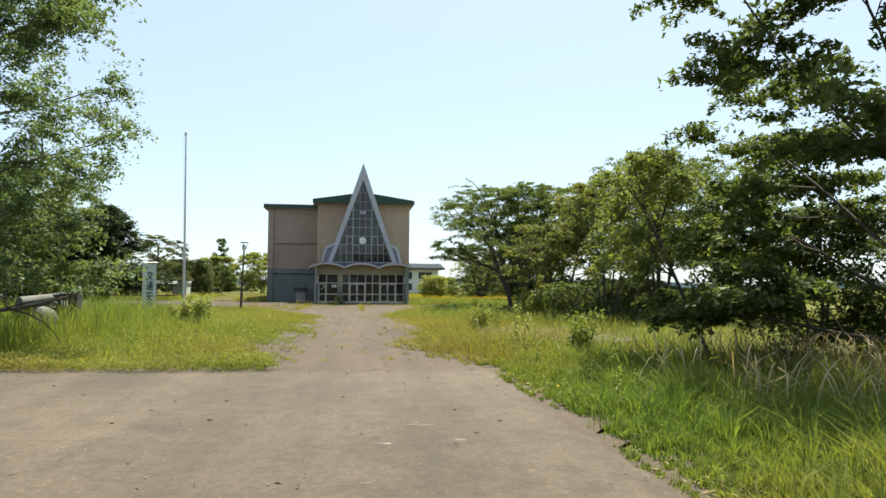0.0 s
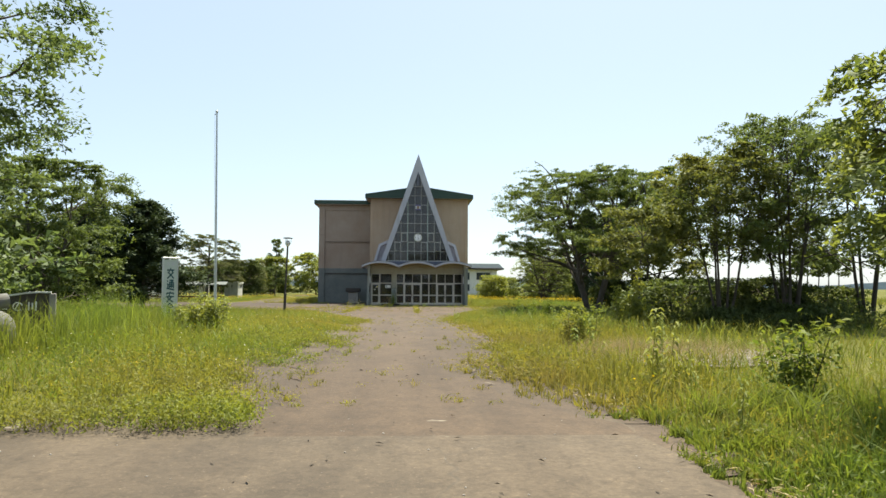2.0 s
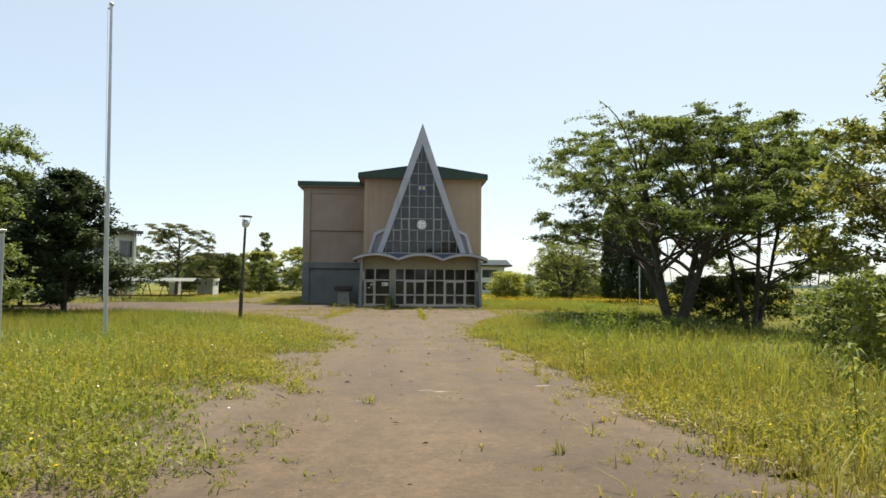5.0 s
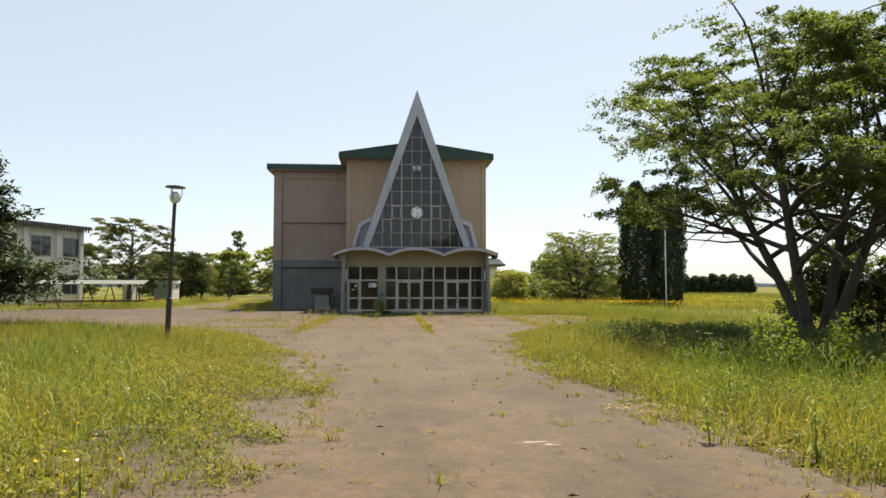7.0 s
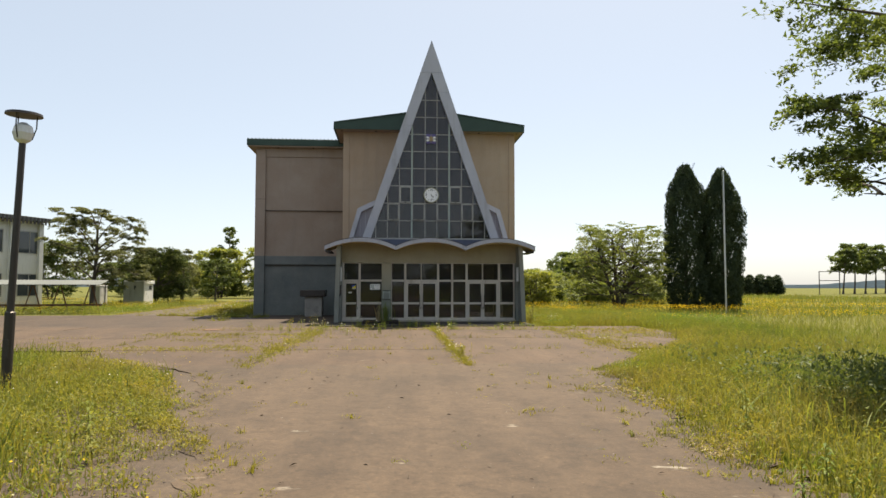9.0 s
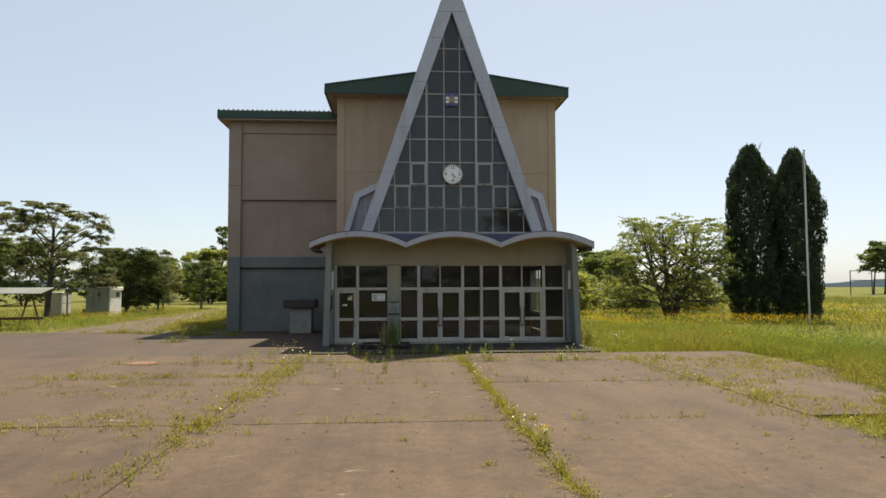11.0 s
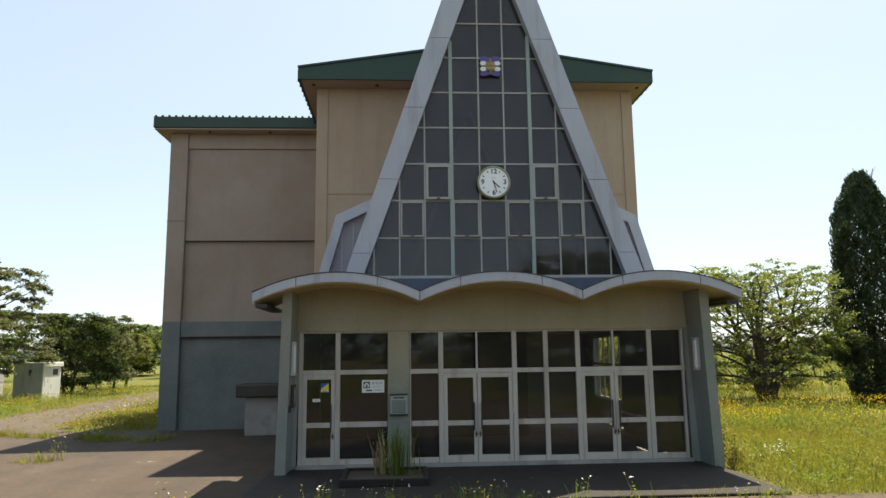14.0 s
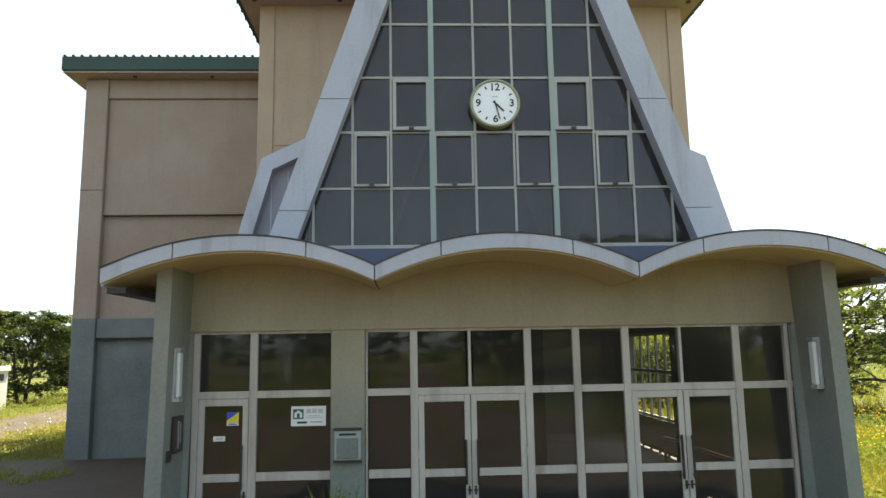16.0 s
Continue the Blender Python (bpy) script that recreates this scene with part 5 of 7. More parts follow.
def shelter(x, y, turn, half):
    """An open bicycle shelter: sloping sheet roof on slanting frames with a rail."""
    s = thing("bicycle_shelter", (x, y, 0.05), "open bicycle shelter, pale teal roof on slanting steel frames", "shelter", "bicycle shelters")
    s.rotation_euler = (0, 0, radians(turn))
    bm = bmesh.new()
    strip(bm, [(half * (k / 20 - 1), 1.96 + 0.02 * (k % 2)) for k in range(41)], [(half * (k / 20 - 1), 2.0 + 0.02 * (k % 2)) for k in range(41)], -1.0, 1.5)
    for v in bm.verts:
        v.co.z += 0.13 * v.co.y
    part("roof", bm, M["teal_sheet"], s)
    for k in (-1, 1):
        bm = bmesh.new()
        x0 = 0.55 * half * k
        beam(bm, (x0 - 0.55, 0.0, 0), (x0, 0.1, 2.0), 0.07, 0.07), beam(bm, (x0 + 0.55, 0.0, 0), (x0, 0.1, 2.0), 0.07, 0.07), beam(bm, (x0, -0.95, 1.82), (x0, 1.4, 2.12), 0.06, 0.08)
        part("frame", bm, M["rust"], s)
    bm = bmesh.new()
    beam(bm, (-half, -0.3, 0.5), (half, -0.3, 0.5), 0.07, 0.14)
    part("rail", bm, M["rust"], s)


shelter(-27.2, 12.6, 10, 2.4), shelter(-23.4, 13.4, 10, 1.75)

shed = thing("shed", (-24.58, 28.49, -0.1), "small shed, its front coloured dull grey for shade, with a white side wall", "shed")
shed.rotation_euler = (0, 0, radians(-6))
part("wall", boxes((-0.925, 0.895, -0.9, 0.9, 0, 2.34, 0.02)), M["shed_grey"], shed)
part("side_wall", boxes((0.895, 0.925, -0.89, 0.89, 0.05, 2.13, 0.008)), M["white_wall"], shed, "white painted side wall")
part("roof", boxes((-0.9, 1.0, -0.87, 0.98, 2.34, 2.40, 0.015)), M["white"], shed)
part("eaves_board", boxes((0.925, 1.02, -0.93, 0.98, 2.13, 2.38, 0.012)), M["white"], shed, "white eaves board")
part("vent", boxes((0.925, 0.94, 0.05, 0.55, 1.62, 1.98)), M["black"], shed)
part("vent", boxes((0.02, 0.20, -0.915, -0.9, 1.76, 1.96)), M["black"], shed)
part("pipe_bracket", boxes((0.06, 0.12, -0.96, -0.9, 1.62, 1.76)), M["dark_metal"], shed)
for y0, z0, z1 in ((-0.75, 0.95, 1.45), (-0.42, 1.15, 1.40), (-0.1, 0.8, 1.05)):
    part("paint_scab", boxes((0.925, 0.929, y0, y0 + 0.05, z0, z1)), M["shed_grey"], shed)
cab = thing("metal_cabinet", (-29.7, 32.5, -0.1), "white metal cabinet with panelled doors in the meadow", "cabinet")
cab.rotation_euler = (0, 0, radians(-8))
# body takes the shade-coloured paint, the sunlit door side stays white
part("body", boxes((-0.5, 0.5, -0.66, 0.66, 0, 1.9, 0.02)), M["shed_grey"], cab)
part("top", boxes((-0.53, 0.56, -0.69, 0.69, 1.9, 1.99, 0.015)), M["white"], cab)
for y0 in (-0.64, 0.01):
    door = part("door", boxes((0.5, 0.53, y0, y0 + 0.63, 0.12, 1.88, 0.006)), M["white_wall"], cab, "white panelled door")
    for z0, z1 in ((0.25, 0.95), (1.08, 1.78)):
        part("panel", boxes((0.528, 0.54, y0 + 0.1, y0 + 0.53, z0, z1, 0.004)), M["white"], door)
post = thing("post", (-28.55, 31.2, -0.1), "slim dark steel post with a round cap", "post")
part("shaft", tube(bmesh.new(), [(0, 0, 0), (0, 0, 2.2)], [0.05, 0.05], 10), M["dark_metal"], post)
part("cap", tube(bmesh.new(), [(0, 0, 2.17), (0, 0, 2.21), (0, 0, 2.28), (0, 0, 2.33)], [0.06, 0.10, 0.10, 0.04], 12), M["steel"], post)

goal = thing("goal_frame", (105, 126, 0), "distant dark goal frame on the sports field", "goal")
bm = bmesh.new()
for q in (((-2.6, 0, 0), (-2.6, 0, 5.6)), ((2.6, 0, 0), (2.6, 0, 5.6)), ((-2.6, 0, 5.6), (2.6, 0, 5.6)), ((-2.6, 0, 3.4), (2.6, 0, 3.4))):
    beam(bm, *q, 0.16, 0.16)
part("post", bm, M["dark_metal"], goal)

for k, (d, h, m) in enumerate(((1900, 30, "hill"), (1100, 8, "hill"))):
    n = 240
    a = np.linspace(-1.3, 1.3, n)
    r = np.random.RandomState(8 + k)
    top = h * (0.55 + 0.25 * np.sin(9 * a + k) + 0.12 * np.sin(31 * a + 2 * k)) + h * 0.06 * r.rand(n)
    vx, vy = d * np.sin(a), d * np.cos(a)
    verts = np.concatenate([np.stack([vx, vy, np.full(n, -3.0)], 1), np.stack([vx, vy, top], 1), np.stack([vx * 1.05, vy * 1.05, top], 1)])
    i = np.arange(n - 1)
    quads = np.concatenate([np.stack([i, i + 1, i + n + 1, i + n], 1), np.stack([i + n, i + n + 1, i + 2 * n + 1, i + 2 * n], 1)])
    tagged(new("backdrop", array_mesh("backdrop", verts, [quads], M[m])), "far low wooded ridge, blue haze put into its colour", "hills", kind="structure")


# ---- trees ----
def tubes_mesh(name, branches, material, n=5):
    """Joins tapering branches, each (points (k, 3), radii (k,)), into one mesh."""
    vs, fs, base, full = [], [], 0, n
    for pts, rad in branches:
        pts, k = np.asarray(pts), len(pts)
        d = np.gradient(pts, axis=0)
        d /= np.linalg.norm(d, axis=1)[:, None] + 1e-9
        x = np.cross(d, [0.13, 0.21, 0.97])
        bad = np.linalg.norm(x, axis=1) < 0.2
        x[bad] = np.cross(d[bad], [1.0, 0, 0])
        x /= np.linalg.norm(x, axis=1)[:, None]
        y = np.cross(d, x)
        n = full if np.max(rad) > 0.034 else 3
        a = 2 * np.pi * np.arange(n) / n
        ring = pts[:, None] + np.asarray(rad)[:, None, None] * (np.cos(a)[None, :, None] * x[:, None] + np.sin(a)[None, :, None] * y[:, None])
        vs.append(ring.reshape(-1, 3))
        i = (np.arange(k - 1)[:, None] * n + np.arange(n)[None]).ravel()
        j = (np.arange(k - 1)[:, None] * n + (np.arange(n)[None] + 1) % n).ravel()
        fs.append(base + np.stack([i, j, j + n, i + n], 1))
        base += k * n
    return array_mesh(name, np.concatenate(vs), [np.concatenate(fs)], material, True)


def leaves_mesh(name, centres, r, size, aspect, material, flat=0.55, droop=0.0, small=False):
    """One leaf at each centre, turned at random but lying more or less flat: folded, or a plain pointed one where small."""
    n = len(centres)
    az = r.rand(n) * 2 * np.pi
    el = r.randn(n) * flat - droop
    d = np.stack([np.cos(az) * np.cos(el), np.sin(az) * np.cos(el), np.sin(el)], 1)
    side = np.cross(d, [0, 0, 1.0])
    side /= np.linalg.norm(side, axis=1)[:, None] + 1e-9
    roll = r.randn(n) * 0.7
    up = np.cross(side, d)
    side = side * np.cos(roll)[:, None] + up * np.sin(roll)[:, None]
    s = (size * (0.6 + 0.8 * r.rand(n)))[:, None]
    a, b = centres - d * s * 0.5, centres + d * s * 0.5
    m = centres + up * s * 0.06
    if small:
        v = np.stack([b, a + d * s * 0.2 + side * s * aspect * 0.62, a - side * s * aspect * 0.55], 1).reshape(-1, 3)
        i = 3 * np.arange(n)
        return array_mesh(name, v, [np.stack([i, i + 1, i + 2], 1)], material)
    v = np.stack([a, m + side * s * aspect * 0.5, b, m - side * s * aspect * 0.5], 1).reshape(-1, 3)
    i = 4 * np.arange(n)
    return array_mesh(name, v, [np.stack([i, i + 1, i + 2, i + 3], 1)], material)


def bend(r, p, az, el, length, k, curl, wander):
    """A wandering branch line that starts at p; curl: radians by which it rises over its length."""
    pts = [np.array(p, float)]
    for s in range(k):
        az += r.randn() * wander
        el += curl / k + r.randn() * wander * 0.6
        pts.append(pts[-1] + length / k * np.array([math.cos(az) * math.cos(el), math.sin(az) * math.cos(el), math.sin(el)]))
    return np.array(pts)


def broad_tree(name, x, y, height, spread, seed, label, leaves=14000, size=0.16, mat="leaf", stems=1, low=0.25, trunk=0.16, layer=0.30, clump=0.75, lean=(0, 0), turn=0.0, aspect=0.45, group="", gaps=0.0, fan=0.28, limbs=0, floor=0.25):
    """A deciduous tree: stems, limbs, branches and twigs, with clumps of separate leaves along the twigs."""
    r = np.random.RandomState(seed)
    branches, tips = [], []
    rise = 1.25  # crowns are stretched about this much when the tree is brought to its height
    for st in range(stems):
        a0 = turn + 2 * math.pi * st / stems + r.rand() * 0.6
        tilt = 0.12 if stems == 1 else fan * (0.7 + 0.6 * r.rand())
        h = height * (0.62 + 0.12 * r.rand())
        b = np.array([0.18 * math.cos(a0), 0.18 * math.sin(a0), -0.1]) if stems > 1 else np.array([0, 0, -0.1])
        line = bend(r, b, a0, math.pi / 2 - tilt, h, 9, 0.10, 0.05)
        line[:, 0] += lean[0] * (np.maximum(line[:, 2], 0) / height) ** 1.3
        line[:, 1] += lean[1] * (np.maximum(line[:, 2], 0) / height) ** 1.3
        rad = trunk * (1.0 if stems == 1 else 0.75) * np.linspace(1, 0.35, len(line)) ** 1.0
        rad[0] *= 1.35
        branches.append((line, rad))
        nl = limbs or (11 if stems == 1 else 8)
        for q in range(nl):
            f = low + (1 - low) * (q + r.rand() * 0.7) / nl
            f = min(f, 0.99)
            i = f * (len(line) - 1)
            p = line[int(i)] + (i - int(i)) * (line[min(int(i) + 1, len(line) - 1)] - line[int(i)])
            az = a0 + q * 2.4 + r.randn() * 0.4
            prof = math.sin(math.pi * min(1.0, 0.28 + 0.62 * (f - low) / (1 - low))) ** 0.8
            ln = spread * (0.75 + 0.35 * r.rand()) * prof
            el = 0.30 + 0.75 * f * f + r.randn() * 0.12
            limb = bend(r, p, az, el, ln, 7, -0.25 + 0.15 * r.randn(), 0.13)
            rb = max(trunk * 0.42 * (1.1 - 0.6 * f), 0.02)
            if limb[-1, 2] * rise < 0.95 * floor and floor > 1:
                continue
            branches.append((limb, np.linspace(rb, 0.012, len(limb))))
            for w in range(6):
                g = 0.28 + 0.72 * (w + r.rand()) / 6
                j = min(g, 0.999) * (len(limb) - 1)
                pp = limb[int(j)] + (j - int(j)) * (limb[min(int(j) + 1, len(limb) - 1)] - limb[int(j)])
                d = limb[-1] - limb[0]
                saz = math.atan2(d[1], d[0]) + (-1) ** w * (0.6 + 0.5 * r.rand())
                sub = bend(r, pp, saz, 0.18 + 0.25 * r.randn(), ln * (0.55 - 0.25 * g) + 0.3, 5, -0.1, 0.2)
                branches.append((sub, np.linspace(max(rb * 0.4, 0.012), 0.006, len(sub))))
                tips += [sub[k] for k in (2, 3, 4, 5)]
            tips += [limb[-1], limb[-2]]
    tips = np.array(tips)
    if gaps:
        tips = tips[r.rand(len(tips)) > gaps]
    # short twigs at every tip carry the leaves in flat sprays
    tw = np.repeat(tips, 5, 0) + np.repeat(r.randn(len(tips), 3), 5, 0) * 0.04
    m = len(tw)
    out = np.arctan2(tw[:, 1], tw[:, 0]) + r.randn(m) * 1.1
    el = 0.12 + r.randn(m) * layer
    way = np.stack([np.cos(out) * np.cos(el), np.sin(out) * np.cos(el), np.sin(el)], 1)
    cross = np.stack([-np.sin(out), np.cos(out), np.zeros(m)], 1)
    long_ = clump * (0.45 + 0.9 * r.rand(m))
    per = np.clip(r.gamma(2.0, 0.5, m), 0.2, 2.5)
    pick = r.choice(m, leaves, p=per / per.sum())
    u, v = r.rand(leaves), np.clip(r.randn(leaves), -1.8, 1.8) * 0.22
    pos = tw[pick] + way[pick] * (u * long_[pick])[:, None] + cross[pick] * (v * long_[pick] * (1.15 - u))[:, None]
    pos[:, 2] += -0.22 * long_[pick] * u ** 2 + np.clip(r.randn(leaves), -1.5, 1.5) * 0.05
    pos = pos[pos[:, 2] > 0.25]
    # bring the whole tree to its height and crown radius
    fz = height * 0.94 / np.percentile(pos[:, 2], 95)
    fr = spread / np.percentile(np.hypot(pos[:, 0], pos[:, 1]), 96)
    fit_ = np.array([fr, fr, fz])
    pos = pos * fit_
    branches = [(b * fit_, rad) for b, rad in branches]

    def cap(z):
        k = 0.80 * height
        return np.where(z > k, k + 0.2 * height * (1 - np.exp(-(z - k) / (0.2 * height))), z)

    pos[:, 2] = cap(pos[:, 2])
    pos = pos[pos[:, 2] > floor]
    dome = (np.hypot(pos[:, 0], pos[:, 1]) / (1.08 * spread)) ** 2 + (np.maximum(pos[:, 2] - 0.5 * height, 0) / (0.52 * height)) ** 2
    pos = pos[dome + 0.08 * r.randn(len(pos)) < 1]
    branches = [(np.column_stack([b[:, :2], cap(b[:, 2])]), rad) for b, rad in branches]

    def within(b):
        return (np.hypot(b[-1, 0], b[-1, 1]) / spread) ** 2 + (max(b[-1, 2] - 0.5 * height, 0) / (0.5 * height)) ** 2 < 1

    branches = [(b, rad) for b, rad in branches if rad[0] > 0.06 or within(b)]
    t = thing(name, (x, y, gz(x, y) - 0.03), label, "tree", group)
    tr = new("trunk", tubes_mesh("trunk", branches, M["bark"]))
    cr = new("crown", leaves_mesh("crown", pos, r, size, aspect, M[mat], small=True))
    tr.parent = cr.parent = t
    return t


def conifer(name, x, y, height, radius, seed, label, sprays=9000, size=0.30, columnar=False, group=""):
    """A conifer: a straight trunk with whorls of drooping, feathered boughs, or a dense column."""
    r = np.random.RandomState(seed)
    branches = [(np.stack([np.zeros(8), np.zeros(8), np.linspace(-0.1, height * 0.97, 8)], 1), np.linspace(0.17, 0.02, 8))]
    if columnar:
        u = r.rand(sprays) ** 0.85
        prof = radius * np.minimum(1, (1.02 - u) * 3.4) ** 0.65 * np.minimum(1, 0.72 + u * 2)
        a = r.rand(sprays) * 2 * np.pi
        lump = 1 + 0.15 * np.sin(3 * a + 9 * u + seed) + 0.14 * np.sin(5 * a - 31 * u) + 0.08 * np.sin(11 * a + 57 * u)
        rr = prof * lump * (1 - 0.35 * r.rand(sprays) ** 2)
        pos = np.stack([rr * np.cos(a), rr * np.sin(a), 0.15 + u * height + 0.12 * r.randn(sprays)], 1)
        for k in range(30):
            z = height * (0.1 + 0.8 * r.rand())
            br = bend(r, (0, 0, z), r.rand() * 6.28, 1.15, radius * 1.3, 4, 0.1, 0.05)
            branches.append((br, np.linspace(0.03, 0.008, len(br))))
        flat, droop = 0.35, -1.15
    else:
        pts = []
        for k in range(110):
            u = (k + r.rand()) / 110
            z, ln = height * (0.06 + 0.92 * u), radius * (1.02 - u) ** 0.65 * (0.7 + 0.5 * r.rand())
            br = bend(r, (0, 0, z), r.rand() * 6.28, 0.15 + 0.2 * u, ln + 0.15, 6, 0.1, 0.08)
            branches.append((br, np.linspace(0.035, 0.008, len(br))))
            w = np.linspace(0.25, 1, 24)
            pts.append(np.stack([np.interp(w * 6, np.arange(7), br[:, c]) for c in range(3)], 1))
        pts = np.concatenate(pts)
        pos = pts[r.randint(len(pts), size=sprays)] + r.randn(sprays, 3) * np.array([0.22, 0.22, 0.14])
        flat, droop = 0.4, -0.1
    t = thing(name, (x, y, gz(x, y) - 0.03), label, "tree", group)
    tr = new("trunk", tubes_mesh("trunk", branches, M["bark"]))
    cr = new("crown", leaves_mesh("crown", pos, r, size, 0.4, M["needle"], flat, droop, True))
    tr.parent = cr.parent = t
    return t


def shrub(name, x, y, height, radius, seed, label, leaves=1500, size=0.10, mat="weed", category="bush"):
    """Upright leafy stems from one root."""
    r = np.random.RandomState(seed)
    branches, tips = [], []
    for k in range(9):
        br = bend(r, (r.randn() * radius * 0.35, r.randn() * radius * 0.35, -0.05), r.rand() * 6.28, 1.45 + 0.1 * r.randn(), height * (0.45 + 0.55 * r.rand()), 7, -0.2 * r.rand(), 0.08)
        br[:, :2] *= 0.6 + 0.9 * radius
        branches.append((br, np.linspace(0.012, 0.004, len(br))))
        tips += list(br[2:])
    tips = np.array(tips)
    pos = tips[r.randint(len(tips), size=leaves)] + np.clip(r.randn(leaves, 3), -1.7, 1.7) * np.array([0.10, 0.10, 0.08])
    t = thing(name, (x, y, gz(x, y) - 0.02), label, category)
    tr = tagged(new("stem", tubes_mesh("stem", branches, M["bark"], 5)), kind="stuff")
    cr = new("foliage", leaves_mesh("foliage", pos, r, size, 0.45, M[mat]))
    tr.parent = cr.parent = t
    return t


TREES = [  # x, y, height, crown radius, seed, leaves, size, material, stems, options: beside the drive
    (8.2, -62.3, 9.2, 4.6, 11, 150000, 0.13, "leaf_dark", 2, dict(low=0.08, clump=0.76, trunk=0.10, layer=0.15, fan=0.2, gaps=0.12, limbs=13)),
    (14.2, -59.6, 8.6, 4.2, 12, 22000, 0.14, "leaf_dark", 2, dict(low=0.12, clump=0.65, trunk=0.10, layer=0.15, gaps=0.35)),
    (9.2, -58.2, 3.4, 1.8, 18, 13000, 0.13, "leaf_deep", 3, dict(low=0.02, clump=0.6, trunk=0.06)),
    (9.6, -61.7, 3.4, 2.4, 17, 12000, 0.12, "leaf_dark", 3, dict(low=0.03, clump=0.6, trunk=0.06)),
    (10.2, -43.0, 6.7, 2.7, 13, 36000, 0.12, "leaf_olive", 5, dict(low=0.40, clump=0.5, trunk=0.07, layer=0.2, gaps=0.35, floor=1.9, fan=0.25)),
]
LAWN_TREES = [  # the same, near the forecourt
    (12.6, -43.0, 8.0, 3.7, 14, 34000, 0.115, "leaf", 6, dict(low=0.36, clump=0.58, trunk=0.09, layer=0.16, gaps=0.5, floor=2.3, fan=0.28)),
    (16.4, -41.6, 8.0, 4.0, 25, 23000, 0.15, "leaf", 4, dict(low=0.36, clump=0.6, trunk=0.10, layer=0.16, gaps=0.4, floor=1.0, fan=0.28)),
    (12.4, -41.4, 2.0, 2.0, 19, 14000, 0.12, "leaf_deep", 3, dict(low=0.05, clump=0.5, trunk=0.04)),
    (9.6, -40.6, 1.9, 2.2, 27, 11000, 0.13, "leaf_dark", 3, dict(low=0.05, clump=0.55, trunk=0.04)),
    (15.4, -39.8, 1.7, 2.4, 28, 11000, 0.13, "leaf_dark", 3, dict(low=0.05, clump=0.6, trunk=0.04)),
    (6.9, -43.8, 4.4, 1.7, 26, 9000, 0.13, "leaf_olive", 1, dict(low=0.45, clump=0.5, trunk=0.04, layer=0.2, floor=1.7)),
    (10.0, -26.7, 9.3, 6.3, 15, 200000, 0.10, "leaf", 4, dict(low=0.30, clump=0.65, layer=0.15, trunk=0.24, gaps=0.12, fan=0.44, limbs=13, floor=3.7)),
    (13.0, -27.2, 9.4, 5.0, 16, 60000, 0.13, "leaf", 3, dict(low=0.24, clump=0.6, layer=0.2, trunk=0.15, gaps=0.1, fan=0.35, floor=1.6)),
]
GROVE = [  # the same, on the meadow
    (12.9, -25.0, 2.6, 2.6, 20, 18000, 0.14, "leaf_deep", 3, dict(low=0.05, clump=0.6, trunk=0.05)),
    (-9.4, -57.0, 9.6, 4.1, 21, 105000, 0.10, "leaf_cool", 2, dict(low=0.10, clump=0.75, trunk=0.13, fan=0.15, limbs=15, layer=0.3, floor=1.3)),
    (-22.8, -23.5, 10.2, 5.6, 22, 80000, 0.17, "leaf", 2, dict(low=0.10, clump=0.9, trunk=0.2, limbs=14, layer=0.3)),
    (-30.5, -24.5, 10.4, 6.0, 23, 36000, 0.22, "leaf", 2, dict(low=0.06, clump=0.9, trunk=0.2, limbs=11, layer=0.3)),
]
for x, y, h, sp, seed, n, size, mat, stems, opt in TREES + LAWN_TREES + GROVE:
    broad_tree("tree", x, y, h, sp, seed, {"leaf_deep": "dense broadleaf tree beside the drive, shade put into its leaf colour", "leaf_dark": "dense dark green broadleaf tree in the meadow", "leaf": "broadleaf tree with layered foliage and visible limbs", "leaf_cool": "tall broadleaf tree with cool green foliage", "leaf_light": "slender young tree with bright yellow-green leaves", "leaf_olive": "many-stemmed broadleaf tree with olive green leaves"}[mat], n, size, mat, stems, **opt)
leaning = broad_tree("tree", 5.3, -60.9, 4.3, 1.35, 24, "slender leaning young tree with bright yellow-green leaves", 15000, 0.085, "leaf_mid", 1, low=0.42, clump=0.5, trunk=0.045, layer=0.12, gaps=0.35, floor=2.0)
leaning.rotation_euler = (radians(-4), radians(-26), 0)
conifer("conifer", -20.6, -14.0, 8.0, 4.6, 31, "dark spreading conifer with drooping boughs", 42000, 0.27)
conifer("conifer", -26.0, -11.5, 7.8, 4.4, 33, "dark spreading conifer with drooping boughs", 22000, 0.32)
conifer("conifer", -29.0, -3.0, 9.6, 3.6, 32, "dark pointed conifer with drooping boughs", 20000, 0.36)
for x, y, h, rad, seed in ((21.2, 17.3, 11.2, 1.5, 41), (23.7, 16.4, 10.8, 1.38, 42)):
    conifer("columnar_conifer", x, y, h, rad, seed, "tall narrow dark green columnar conifer", 52000, 0.17, True, "columnar conifer pair")
broad_tree("tree", 16.2, 18.6, 7.3, 4.5, 51, "round light green broadleaf tree with several dark stems", 34000, 0.15, "leaf_mid", 5, low=0.18, clump=0.55, trunk=0.24, layer=0.12, gaps=0.45, fan=0.42, limbs=12)
for x, y, h, sp, seed in ((12.4, 30.0, 3.4, 2.6, 53), (17.5, 31.5, 3.0, 2.8, 54), (22.0, 29.0, 3.2, 2.6, 55)):
    broad_tree("bush", x, y, h, sp, seed, "low green thicket behind the tree beside the hall", 9000, 0.24, "leaf_mid", 4, low=0.04, clump=0.9, trunk=0.05, layer=0.3)
broad_tree("tree", 10.4, 24.0, 3.6, 2.4, 52, "low light green broadleaf tree beside the hall", 9000, 0.22, "leaf_light", 3, low=0.08, clump=0.9, trunk=0.1)
